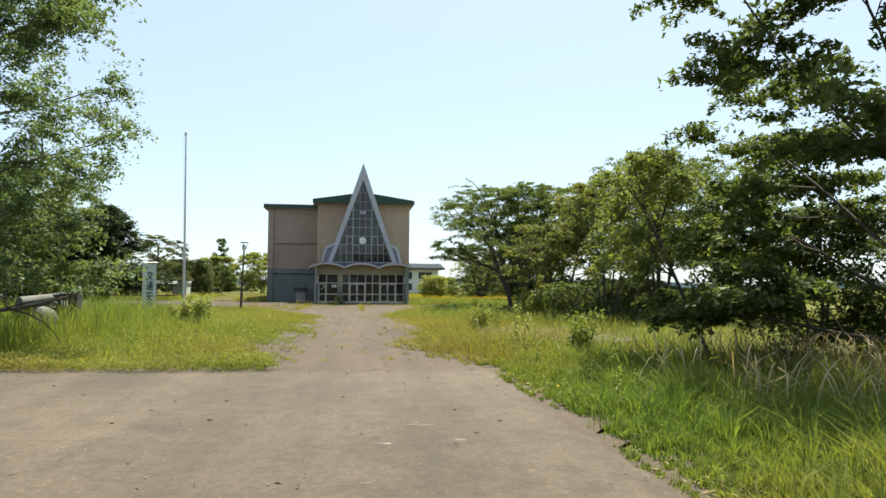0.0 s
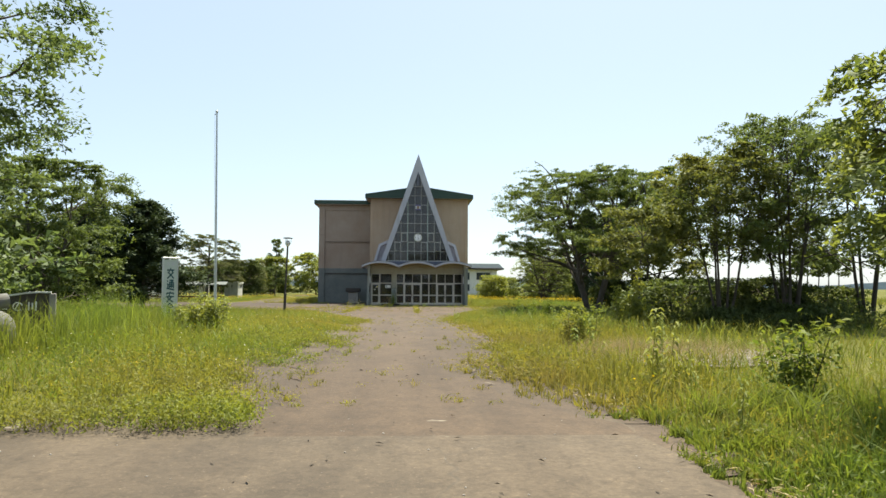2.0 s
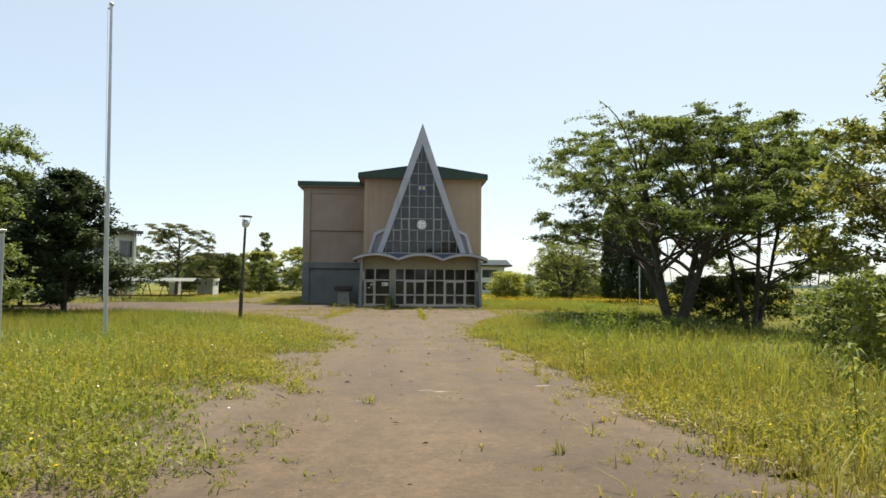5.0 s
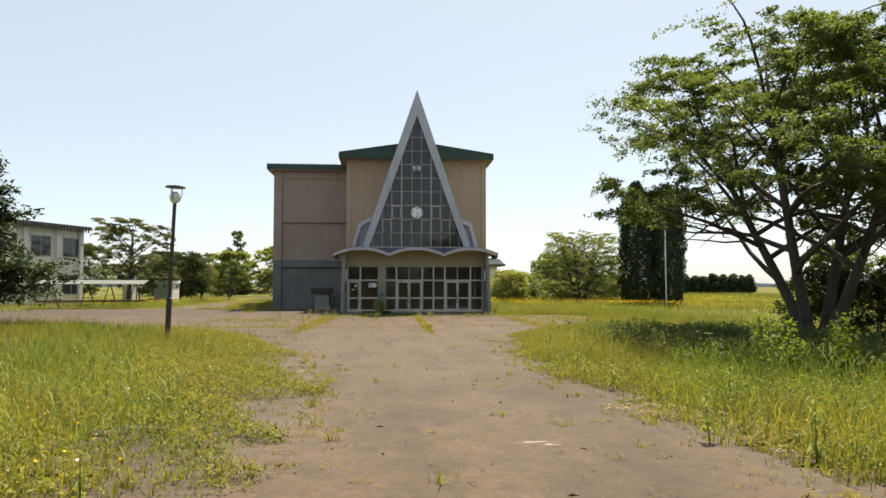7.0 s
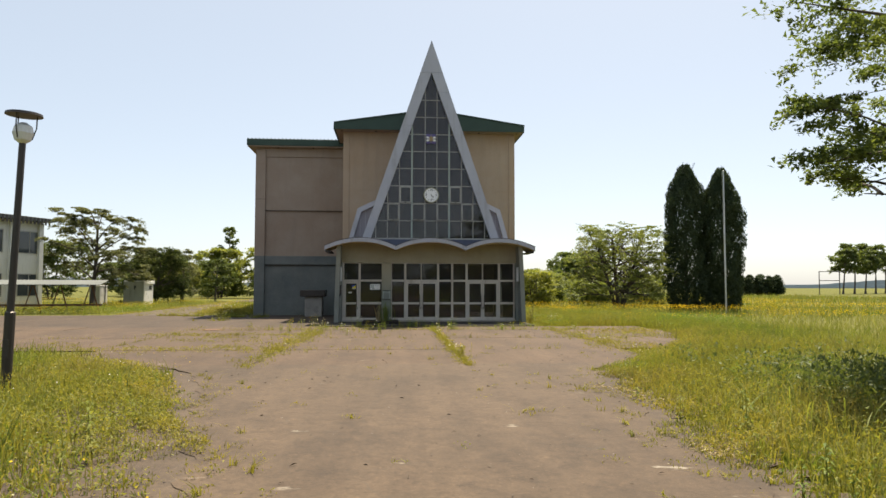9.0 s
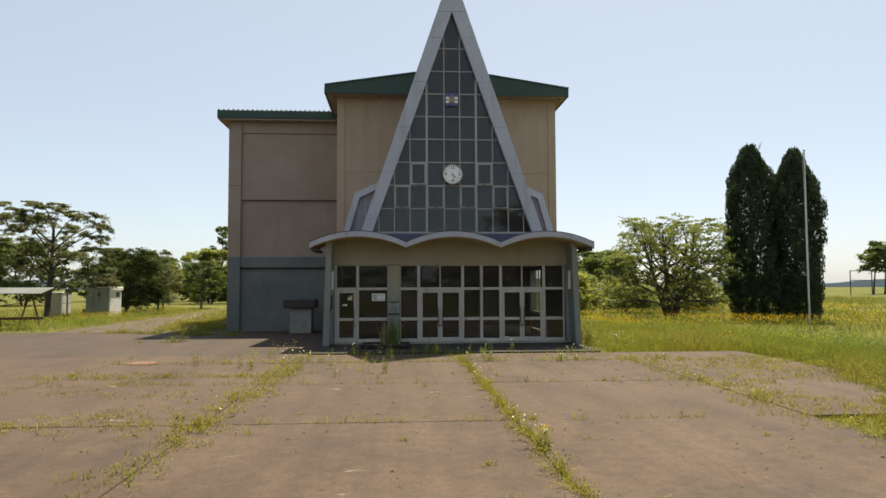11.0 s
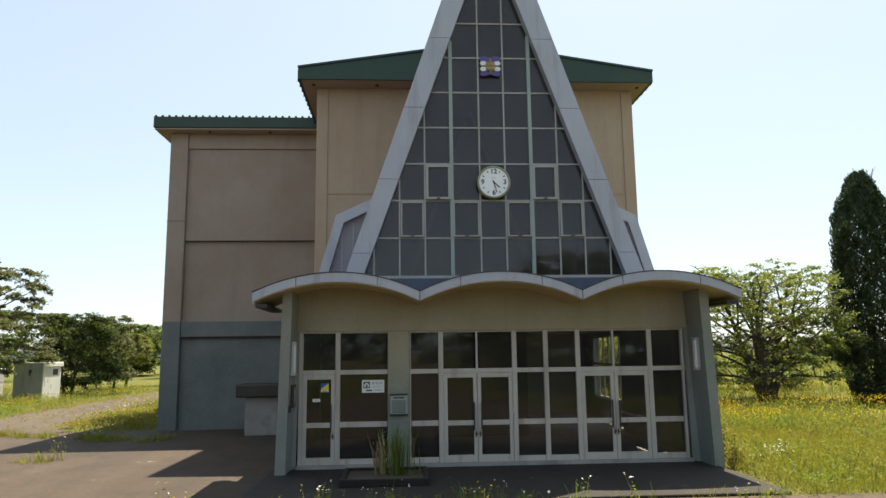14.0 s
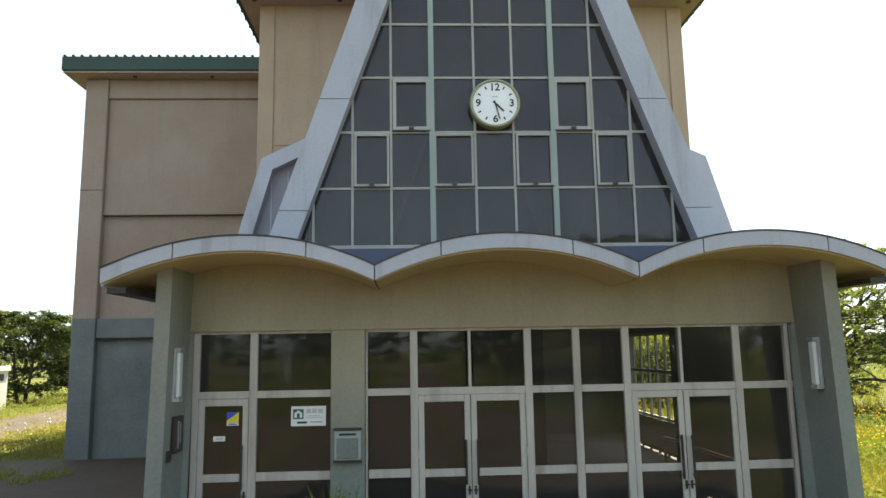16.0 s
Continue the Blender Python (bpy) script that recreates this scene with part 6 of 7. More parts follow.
far = [(-42, 86, 6.5, 5.0, 62, "leaf_dark"), (-34, 92, 6.0, 5.0, 63, "leaf_dark"), (-28, 72, 8.0, 4.2, 64, "leaf_light"), (-50, 66, 9.0, 6, 65, "leaf_dark"), (-19, 72, 9.0, 5.5, 66, "leaf_light"), (-13, 84, 9.0, 5.5, 67, "leaf_light"), (-50, 94, 6.5, 6.0, 69, "leaf_dark"), (-40, 82, 7.5, 6.0, 70, "leaf"), (-60, 70, 10, 6, 68, "leaf_dark"),
       (28, 74, 8.0, 5, 72, "leaf"), (27, 66, 7, 4.5, 73, "leaf"), (-33, -2, 9, 5.5, 74, "leaf"), (-38, -14, 10, 6, 75, "leaf_dark")]
for x, y, h, sp, seed, mat in far:
    broad_tree("tree", x, y, h, sp, seed, "distant rounded broadleaf tree at the edge of the grounds", 26000, 0.34, mat, 2, low=0.03, clump=1.2, trunk=0.16, layer=0.3, limbs=12)
broad_tree("pine", -27.4, 25.6, 9.2, 4.6, 61, "open feathery pine with a dark trunk beside the cabinet", 60000, 0.13, "leaf_grey", 1, low=0.30, clump=0.62, trunk=0.24, layer=0.10, gaps=0.35, limbs=18)
broad_tree("juniper", -24.9, 33.2, 5.9, 3.4, 60, "dark spiky spreading juniper behind the shed", 40000, 0.17, "leaf_deep", 2, low=0.14, clump=0.7, trunk=0.15, layer=0.3, limbs=15)
broad_tree("juniper", -23.2, 36.4, 6.0, 1.5, 59, "slim feathery grey-green juniper", 9000, 0.14, "leaf_grey", 1, low=0.2, clump=0.55, trunk=0.1, layer=0.2, gaps=0.3)
broad_tree("tree", -25.3, 44.0, 4.9, 2.1, 58, "small round olive green tree with a bare trunk", 16000, 0.17, "leaf_olive", 1, low=0.36, clump=0.6, trunk=0.14, layer=0.2, floor=1.5)
broad_tree("tree", -23.2, 50.0, 5.4, 2.5, 57, "small dark tree with a bare trunk on the lawn", 16000, 0.18, "leaf_dark", 1, low=0.32, clump=0.7, trunk=0.14, layer=0.2, floor=1.3)
broad_tree("tree", -30.0, 85.0, 13.0, 2.0, 56, "tall thin sparse tree far behind the grounds", 5000, 0.32, "leaf", 1, low=0.4, clump=0.7, trunk=0.16, layer=0.15, gaps=0.4)
# assumed tree row out of view, added so the panes reflect something dark
back = [broad_tree("tree", -80 + 152 * k, -118.0, 11, 6.5, 95 + k, "unseen broadleaf tree behind the view, added to darken reflections", 9000, 0.5, "leaf_dark", 2, low=0.02, clump=1.4, trunk=0.2, layer=0.4) for k in range(2)]
for k in range(12):
    copy_thing(back[k % 2], Matrix.Translation((-66 + 11.5 * k, -119.0 - 3 * (k % 3), 0.5)) @ Matrix.Rotation(1.3 * k, 4, "Z"))
protos = [conifer("distant_conifer", 63.0 + 16.5 * k, 104 + k, 4.0 + 0.3 * k, 1.5, 81 + k, "far dark conifer in a hedge row", 2500, 0.42, False, "conifer row") for k in range(2)]
rf = random.Random(9)
for k in range(22):
    x, y = 63.6 + 0.74 * k, 104 + 0.7 * (k % 3)
    copy_thing(protos[k % 2], Matrix.Translation((x, y, 0)) @ Matrix.Rotation(rf.random() * 6, 4, "Z") @ Matrix.Scale(rf.uniform(0.85, 1.05), 4))
for k in range(5):
    broad_tree("pine", 118 + 6 * k, 140 + 4 * k, 13 + 2 * (k % 2), 4.5, 90 + k, "far tall pine with a bare trunk", 3000, 0.8, "leaf_dark", 1, low=0.5, clump=1.4, trunk=0.25, layer=0.25, group="far pines")

shrub("bush", 2.95, -51.5, 1.0, 0.45, 101, "upright leafy weed bush beside the drive", 1400, 0.09)
shrub("bush", -6.4, -47.6, 1.15, 0.7, 102, "bushy light green weeds in the meadow", 5200, 0.075, "leaf_light")
shrub("sapling", 6.7, -44.1, 2.0, 1.0, 103, "young light green sapling at the edge of the trees", 1500, 0.15, "leaf_light", "tree")
shrub("bush", 3.3, -59.4, 1.1, 0.5, 104, "tall wayside weeds with pale leaves", 1000, 0.09)
shrub("bush", 5.9, -33.5, 1.2, 1.0, 105, "dark shaded undergrowth under the trees", 1800, 0.10)
shrub("daisy_plant", 6.5, 0.3, 0.46, 0.36, 107, "white flowering daisy clump in the grass beside the porch", 120, 0.08, "daisy", "plant")
shrub("weed_bush", 5.25, -0.5, 0.75, 0.22, 108, "dark leafy weeds at the foot of the porch column", 420, 0.07)
shrub("weed_bush", 5.4, 0.5, 0.95, 0.3, 109, "tall green weeds beside the porch", 520, 0.07)

# pipe on a stone and an arched board behind it, both deep in the grass
def boulder(name, x, y, z, sx, sy, sz, seed, label):
    q = np.random.RandomState(seed)
    bm = bmesh.new()
    bmesh.ops.create_icosphere(bm, subdivisions=3, radius=1.0)
    w = q.randn(6, 3) * 2.2
    for v in bm.verts:
        k = 1 + 0.10 * sum(math.sin(float(np.dot(u, v.co)) + i) for i, u in enumerate(w)) / 2.0
        v.co = Vector((v.co.x * k * sx, v.co.y * k * sy, max(v.co.z, -0.7) * k * sz))
    rock = part(name, bm, M["old_pipe"])
    rock.location = (x, y, z)
    return tagged(rock, label, "stone")


boulder("boulder", -9.3, -52.0, gz(0, -52) + 0.24, 0.42, 0.34, 0.56, 3, "rough grey stone block deep in tall grass")
log = thing("culvert_pipe", (-9.42, -52.05, gz(0, -52.2) + 0.92), "dull grey culvert pipe resting on a stone in tall grass", "pipe")
bm = bmesh.new()
tube(bm, [(-0.28, -0.34, -0.02), (0.22, 0.36, 0.06)], [0.17, 0.16], 20)
part("pipe", bm, M["old_pipe"], log)
bm = bmesh.new()
tube(bm, [(-0.276, -0.334, -0.02), (-0.29, -0.354, -0.02)], [0.15, 0.15], 20)
part("opening", bm, M["black"], log)

board = thing("name_board", (-9.62, -50.6, gz(0, -50.6)), "low dark arched board with pale rim and white characters", "sign")
board.rotation_euler = (0, 0, radians(24))
TOP = [(-1.0, 0.70), (-0.7, 0.86), (-0.4, 0.98), (-0.1, 1.06), (0.2, 1.11), (0.42, 1.13), (0.70, 1.13)]
part("panel", prism(bmesh.new(), [(0.66, 0.0), (-0.98, 0.0)] + TOP[:-1] + [(0.66, 1.12)], -0.05, 0.05), M["dark_metal"], board)
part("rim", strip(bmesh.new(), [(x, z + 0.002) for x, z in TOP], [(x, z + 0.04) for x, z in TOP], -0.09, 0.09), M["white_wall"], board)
part("end_post", boxes((0.66, 0.80, -0.10, 0.10, 0.0, 1.12, 0.01)), M["concrete"], board)
part("letter_bar", boxes((-0.34, -0.28, -0.056, -0.05, 0.74, 0.92), (-0.25, -0.15, -0.056, -0.05, 0.86, 0.91), (-0.25, -0.15, -0.056, -0.05, 0.76, 0.81)), M["white"], board)
bm = bmesh.new()
ring = [(0.09 * math.cos(0.2 + 5.2 * k / 14), 0.09 * math.sin(0.2 + 5.2 * k / 14)) for k in range(15)]
for k, ((x0, z0), (x1, z1)) in enumerate(zip(ring, ring[1:])):
    beam(bm, (0.05 + x0, -0.053 - 0.0002 * k, 0.83 + z0), (0.05 + x1, -0.053 - 0.0002 * k, 0.83 + z1), 0.026, 0.006, (0, 1, 0))
beam(bm, (0.07, -0.057, 0.91), (0.0, -0.057, 0.76), 0.026, 0.006, (0, 1, 0))
part("character", bm, M["white"], board)
part("letter_bar", boxes((0.25, 0.28, -0.056, -0.05, 0.74, 0.93), (0.32, 0.35, -0.056, -0.05, 0.77, 0.91), (0.39, 0.42, -0.056, -0.05, 0.73, 0.94)), M["white"], board)


# ---- grass ----
TUSSOCK = 0.26


def blades(name, label, pts, heights, width, material, seed, lean=0.35, plain=False):
    """Tapered, bent grass blades on the ground at pts (n, 2)."""
    r = np.random.RandomState(seed)
    n = len(pts)
    z = ground_z(pts[:, 0], pts[:, 1]) - 0.01
    base = np.column_stack([pts, z])
    # blades stand in tussocks and arch outwards from their middles; tussocks differ in height
    cell = np.floor(pts / TUSSOCK).astype(np.int64)
    key = (cell[:, 0] * 7349 + cell[:, 1] * 9151 + seed) % 4099
    table = np.random.RandomState(seed + 1).rand(4099, 3)
    middle = (cell + 0.2 + 0.6 * table[key, :2]) * TUSSOCK
    off = pts - middle
    base[:, :2] = middle + 0.62 * off
    az = np.arctan2(off[:, 1], off[:, 0]) + r.randn(n) * 0.8
    ang = r.rand(n) * 2 * np.pi
    side = np.stack([np.cos(ang), np.sin(ang), np.zeros(n)], 1) * (width * (0.6 + 0.8 * r.rand(n)))[:, None]
    tilt = np.abs(r.randn(n)) * lean * 1.25
    d = np.stack([np.cos(az) * tilt, np.sin(az) * tilt, np.ones(n)], 1)
    h = (np.asarray(heights) * (0.55 + 0.75 * table[key, 2]))[:, None]
    mid = base + d * h * 0.6 * np.array([0.5, 0.5, 1])
    tip = base + d * h * np.array([1.35, 1.35, 0.94])
    v = np.stack([base - side, base + side, mid + side * 0.75, mid - side * 0.75, tip], 1).reshape(-1, 3)
    i = 5 * np.arange(n)
    polys = [np.stack([i, i + 1, i + 2, i + 3], 1), np.stack([i + 3, i + 2, i + 4], 1)]
    if plain:
        v = np.stack([base - side, base + side, tip], 1).reshape(-1, 3)
        i = 3 * np.arange(n)
        polys = [np.stack([i, i + 1, i + 2], 1)]
    me = array_mesh(name, v, polys, M[material])
    return tagged(new(name, me), label, "grass", kind="stuff")


def scatter(n, x0, x1, y0, y1, seed, keep=None, margin=0.0):
    r = np.random.RandomState(seed)
    p = np.stack([r.uniform(x0, x1, n), r.uniform(y0, y1, n)], 1)
    ok = ~paved(p[:, 0], p[:, 1])
    inside = (p[:, 1] > -3.6) & (p[:, 1] < 34) & (p[:, 0] > -10.8) & (p[:, 0] < np.where(p[:, 1] < 0.2, 4.98, 5.5))
    ok &= ~inside
    if keep is not None:
        ok &= keep(p[:, 0], p[:, 1])
    return p[ok]


def clumpy(p, scale, seed):
    """Slow patchiness between 0 and 1 over the ground."""
    x, y = p[:, 0] / scale, p[:, 1] / scale
    return 0.5 + 0.25 * (np.sin(1.3 * x + 0.7 * y + seed) + np.sin(2.1 * y - 0.9 * x + 2.3 * seed) * 0.6 + np.sin(3.7 * x + 2.9 * y + seed) * 0.4)


rg = np.random.RandomState(77)


def rooted(p, width, q):
    """Growth thins out in ragged patches towards the bare edge of the drive."""
    d = edge_distance(p[:, 0], p[:, 1])
    patch = 0.65 * clumpy(p, 0.55, 2.0) + 0.35 * clumpy(p, 0.19, 5.0)
    stony = ((p[:, 0] - 4.3) / 2.2) ** 2 + ((p[:, 1] + 53.3) / 1.6) ** 2
    thin = q.rand(len(p)) < np.clip(stony - 0.35, 0.04, 1)
    ok = thin & (d / width + 1.25 * (patch - 0.5) + 0.35 * (q.rand(len(p)) - 0.5) > 0.22)
    return ok & (d > -0.5) & ((d > 0.02) | (p[:, 1] > -60.0)) & ~(paved(p[:, 0], p[:, 1]) & (d < -0.5))


def beside(n, side, y0, y1, reach, seed, far=14.0):
    """Points outside the paved edge on one side, thinning out with distance from it."""
    q = np.random.RandomState(seed)
    y = q.uniform(y0, y1, n)
    l, r_ = drive_edges(np.clip(y, -60.2, -3.7))
    r_ = np.where(y < -60.2, 1.38, r_)
    d = np.minimum(q.exponential(reach, n), far * q.rand(n)) - 0.30
    p = np.stack([l - d if side < 0 else r_ + d, y], 1)
    return p[rooted(p, 2.1 if side < 0 else 0.8, q)]


def heights_by_edge(p, low, high, ramp_m):
    """Low growth at the pavement, taller further in."""
    l, r_ = drive_edges(np.clip(p[:, 1], -60.2, -3.7))
    d = np.where(p[:, 0] < -1, np.minimum(l - p[:, 0], p[:, 1] + 60.4), p[:, 0] - np.where(p[:, 1] < -60.2, 1.38, r_))
    return low + (high - low) * np.clip(d / ramp_m, 0, 1)


p = beside(36000, -1, -60.1, -19, 2.6, 201)
blades("grass", "yellow-green uncut grass beside the drive", p, heights_by_edge(p, 0.05, 0.24, 2.5) * (0.5 + 0.9 * clumpy(p, 0.9, 1) * rg.rand(len(p))), 0.006, "dry", 301, 0.55)
p = beside(60000, -1, -60.1, -14, 5.0, 202, 20)
blades("grass", "green uncut grass on the lawn", p, heights_by_edge(p, 0.05, 0.40, 4.0) * (0.5 + 0.9 * clumpy(p, 1.6, 2) * rg.rand(len(p))), 0.008, "lush", 302, 0.45, True)
p = beside(46000, 1, -69.5, -59.5, 2.4, 203)
blades("grass", "tall green grass along the asphalt", p, heights_by_edge(p, 0.06, 0.55, 1.6) * (0.5 + 0.9 * clumpy(p, 1.3, 3) * rg.rand(len(p))), 0.006, "lush", 303, 0.45)
p = beside(50000, 1, -60.5, -14, 3.5, 213)
blades("grass", "green and yellow grass beside the drive", p, heights_by_edge(p, 0.05, 0.42, 2.5) * (0.5 + 0.9 * clumpy(p, 1.3, 3) * rg.rand(len(p))), 0.007, "grass", 313, 0.45, True)
p = beside(40000, 1, -62, -14, 1.5, 204)
blades("grass", "yellow weeds along the edge of the drive", p, heights_by_edge(p, 0.05, 0.30, 1.2) * (0.4 + rg.rand(len(p))), 0.006, "dry", 304, 0.55)
p = scatter(30000, 6, 36, -64, 30, 205)
blades("grass", "green meadow grass under and beyond the trees", p, (0.2 + 0.35 * clumpy(p, 3.0, 5) * rg.rand(len(p)) + 0.1), 0.014, "grass", 305, plain=True)
p = scatter(30000, -40, -9, -60, 45, 206)
blades("grass", "green meadow grass on the far lawn", p, (0.2 + 0.3 * clumpy(p, 3.0, 7) * rg.rand(len(p)) + 0.1), 0.016, "grass", 306, plain=True)
p = scatter(26000, -32, -6, -32, -8, 216)
p = p[edge_distance(p[:, 0], p[:, 1]) > 0.4]
blades("grass", "knee-high pale green grass before the forecourt", p, (0.25 + 0.35 * clumpy(p, 2.0, 4)) * (0.6 + 0.6 * rg.rand(len(p))), 0.012, "grass", 314, 0.4, True)
p = scatter(20000, 5, 80, 5, 100, 207)
blades("grass", "rough meadow grass of the open field", p, (0.3 + 0.4 * rg.rand(len(p))), 0.04, "grass", 307, plain=True)
p = scatter(52000, 4.8, 13, -6, 12, 208)
blades("grass", "uncut grass beside the hall", p, (0.15 + 0.4 * clumpy(p, 1.6, 8) * rg.rand(len(p)) + 0.1), 0.007, "dry", 308, plain=True)


p = np.stack([rg.uniform(-14.5, -6.0, 18000), rg.uniform(-59.5, -42, 18000)], 1)
p = p[np.hypot((p[:, 0] + 10.2) / 3.9, (p[:, 1] + 50.8) / 8.2) < 0.75 + 0.5 * clumpy(p, 1.8, 6) * rg.rand(len(p)) ** 0.5]
blades("tall_grass", "thigh-high pale green grass deep in the lawn", p, (0.70 + 0.50 * clumpy(p, 2.2, 3)) * (0.6 + 0.5 * rg.rand(len(p))) * np.clip((-5.4 - p[:, 0]) / 2.4, 0.4, 1), 0.007, "lush", 317, 0.35)


# taller seeding grass in loose drifts
for side, y0, y1, reach_m, tall, seed in ((-1, -60, -20, 5.0, 0.62, 251), (1, -69, -18, 3.5, 0.72, 252)):
    p = beside(26000, side, y0, y1, reach_m, seed)
    p = p[clumpy(p, 1.5, seed) > 0.62]
    blades("tall_grass", "taller pale seeding grass in loose drifts", p, heights_by_edge(p, 0.12, tall, 2.2) * (0.6 + 0.4 * rg.rand(len(p))), 0.004, ("dry", "grass")[side > 0], seed + 100, 0.3)


def leafy_cover(name, label, p, tall, size, material, seed):
    """Low broad-leaved weeds: small leaves at all heights up to tall."""
    q = np.random.RandomState(seed)
    c = np.column_stack([p, ground_z(p[:, 0], p[:, 1]) + 0.02 + np.asarray(tall) * q.rand(len(p)) ** 0.8])
    return tagged(new(name, leaves_mesh(name, c, q, size * 1.4, 0.36, M[material], 0.75, -0.35, True)), label, "weeds", kind="stuff")


def tufts(p, n, spread, seed):
    q = np.random.RandomState(seed)
    c = np.repeat(p, n, 0) + q.randn(len(p) * n, 2) * spread
    keep = clumpy(c, 0.8, seed) + 0.35 * q.rand(len(c)) > 0.55
    return c[keep & rooted(c, 1.6, q)]


p = tufts(beside(8200, -1, -60.2, -19, 1.8, 221), 20, 0.10, 1)
leafy_cover("ground_weeds", "low yellow-green broad-leaved weeds in the lawn", p, heights_by_edge(p, 0.10, 0.32, 2.0), 0.032, "dry", 331)
p = tufts(beside(3600, -1, -60.2, -19, 4.0, 222), 20, 0.14, 2)
leafy_cover("ground_weeds", "low green broad-leaved weeds in the lawn", p, heights_by_edge(p, 0.08, 0.40, 3.0), 0.034, "weed", 332)
p = tufts(beside(5200, 1, -62, -14, 1.5, 223), 20, 0.10, 3)
leafy_cover("ground_weeds", "yellow-green weeds at the edge of the drive", p, heights_by_edge(p, 0.08, 0.34, 1.5), 0.028, "dry", 333)
p = tufts(beside(2000, 1, -66, -14, 3.0, 224), 18, 0.14, 4)
leafy_cover("ground_weeds", "green broad-leaved weeds in the meadow", p, heights_by_edge(p, 0.10, 0.45, 2.0), 0.036, "weed", 334)


def flower_heads(name, label, p, heights, size, material, seed):
    r = np.random.RandomState(seed)
    c = np.column_stack([p, ground_z(p[:, 0], p[:, 1]) + heights])
    return tagged(new(name, leaves_mesh(name, c, r, size, 0.9, M[material], 0.4)), label, "flowers", kind="stuff")


p = scatter(26000, 6, 40, -8, 40, 210, lambda x, y: (np.sin(0.35 * x + 0.2 * y) + np.sin(0.5 * y - 0.21 * x + 1) > -0.3) & (y > -6 + 0.1 * x) & ((x > 10 + 2 * np.sin(0.8 * y)) | (y > 10)))
flower_heads("wild_flowers", "golden wild flowers over the meadow", p, 0.45 + 0.2 * rg.rand(len(p)), 0.042, "flower", 310)
p = scatter(5000, -40, -10, 8, 45, 211)
flower_heads("wild_flowers", "golden wild flowers along the lane", p, 0.4 + 0.2 * rg.rand(len(p)), 0.042, "flower", 311)
p = scatter(500, -9, -2, -58, -18, 212)
flower_heads("wild_flowers", "small yellow flowers in the lawn", p, 0.28 + 0.12 * rg.rand(len(p)), 0.022, "flower", 312)

p = scatter(220, -9, -2, -58, -18, 213)
flower_heads("wild_flowers", "small white flowers in the lawn", p, 0.26 + 0.14 * rg.rand(len(p)), 0.024, "daisy", 315)
p = scatter(400, 1, 9, -66, -18, 214)
flower_heads("wild_flowers", "small yellow flowers in the grass beside the drive", p, 0.28 + 0.14 * rg.rand(len(p)), 0.024, "flower", 316)

# weeds in the joints of the forecourt and over the drive
r = np.random.RandomState(55)
lines = []
for x0, y0, x1, y1, n, w in ((-0.15, -19.5, -0.15, -5.0, 5000, 0.07), (4.9, -19, 4.9, -5.5, 2100, 0.34), (-5.2, -19.5, -5.2, -6.0, 1900, 0.34), (-10.2, -15, -10.2, -4, 900, 0.1), (-10, -6.0, 9.4, -6.0, 2300, 0.16), (-15, -10.5, 4.9, -10.5, 1600, 0.06), (-10, -15, 4.9, -15, 1500, 0.07), (-10.5, -9.1, -4.9, -9.0, 1500, 0.30), (-4.9, -10.8, -4.8, -7.0, 1100, 0.34), (-9, -4.4, 5, -4.6, 1200, 0.25), (-5, -3.64, 4.8, -3.64, 1400, 0.06)):
    t = r.rand(n)
    gate = (np.sin(t * 37 + x0) + np.sin(t * 91 + y0) + 0.3) > 0
    q = np.stack([x0 + (x1 - x0) * t + r.randn(n) * w * 0.5, y0 + (y1 - y0) * t + r.randn(n) * w * 0.5], 1)
    lines.append(q[gate])
p = np.concatenate(lines)
blades("joint_weeds", "yellow-green weeds growing in the pavement joints", p, 0.04 + 0.20 * r.rand(len(p)) ** 2.5, 0.005, "dry", 321, 0.6)
n = 420
c = np.stack([r.uniform(-8, 6, n), r.uniform(-59, -4, n)], 1)
ye = r.uniform(-59, -20, 500)
le, re_ = drive_edges(ye)
c = np.concatenate([c, np.stack([np.where(np.arange(500) % 2, le + r.exponential(0.35, 500), re_ - r.exponential(0.3, 500)), ye], 1)])
c = c[paved(c[:, 0], c[:, 1])]
p = np.repeat(c, 16, 0) + r.randn(len(c) * 16, 2) * np.repeat(0.03 + 0.05 * r.rand(len(c)), 16)[:, None]
blades("drive_weeds", "scattered small weeds on the bare drive", p, np.repeat(0.03 + 0.13 * r.rand(len(c)) ** 3, 16) * (0.5 + 0.7 * r.rand(len(p))), 0.006, "dry", 322, 0.9)
c = c[r.rand(len(c)) < 0.5]
p = np.repeat(c, 12, 0) + r.randn(len(c) * 12, 2) * 0.07
cover = leafy_cover("drive_weeds", "low weed rosettes on the bare drive", p, np.full(len(p), 0.05), 0.024, "dry", 323)

# twigs and dead stalks lying on the drive
c = np.stack([r.uniform(-8, 5, 1500), r.uniform(-70, -5, 1500)], 1)
c = c[paved(c[:, 0], c[:, 1])]
q = np.random.RandomState(71)
me = leaves_mesh("litter", np.column_stack([c, ground_z(c[:, 0], c[:, 1]) + 0.025]), q, 0.07, 0.22, M["soil"], 0.08)
tagged(new("litter", me), "dead twigs and leaves scattered over the drive", "litter", kind="stuff")
p = tufts(beside(2600, 1, -70, -20, 0.24, 241), 14, 0.09, 5)
me = leaves_mesh("dead_grass", np.column_stack([p, ground_z(p[:, 0], p[:, 1]) + 0.03 + 0.03 * q.rand(len(p))]), q, 0.07, 0.14, M["straw"], 0.25)
tagged(new("dead_grass", me), "brown dead grass along the asphalt edge", "dead grass", kind="stuff")

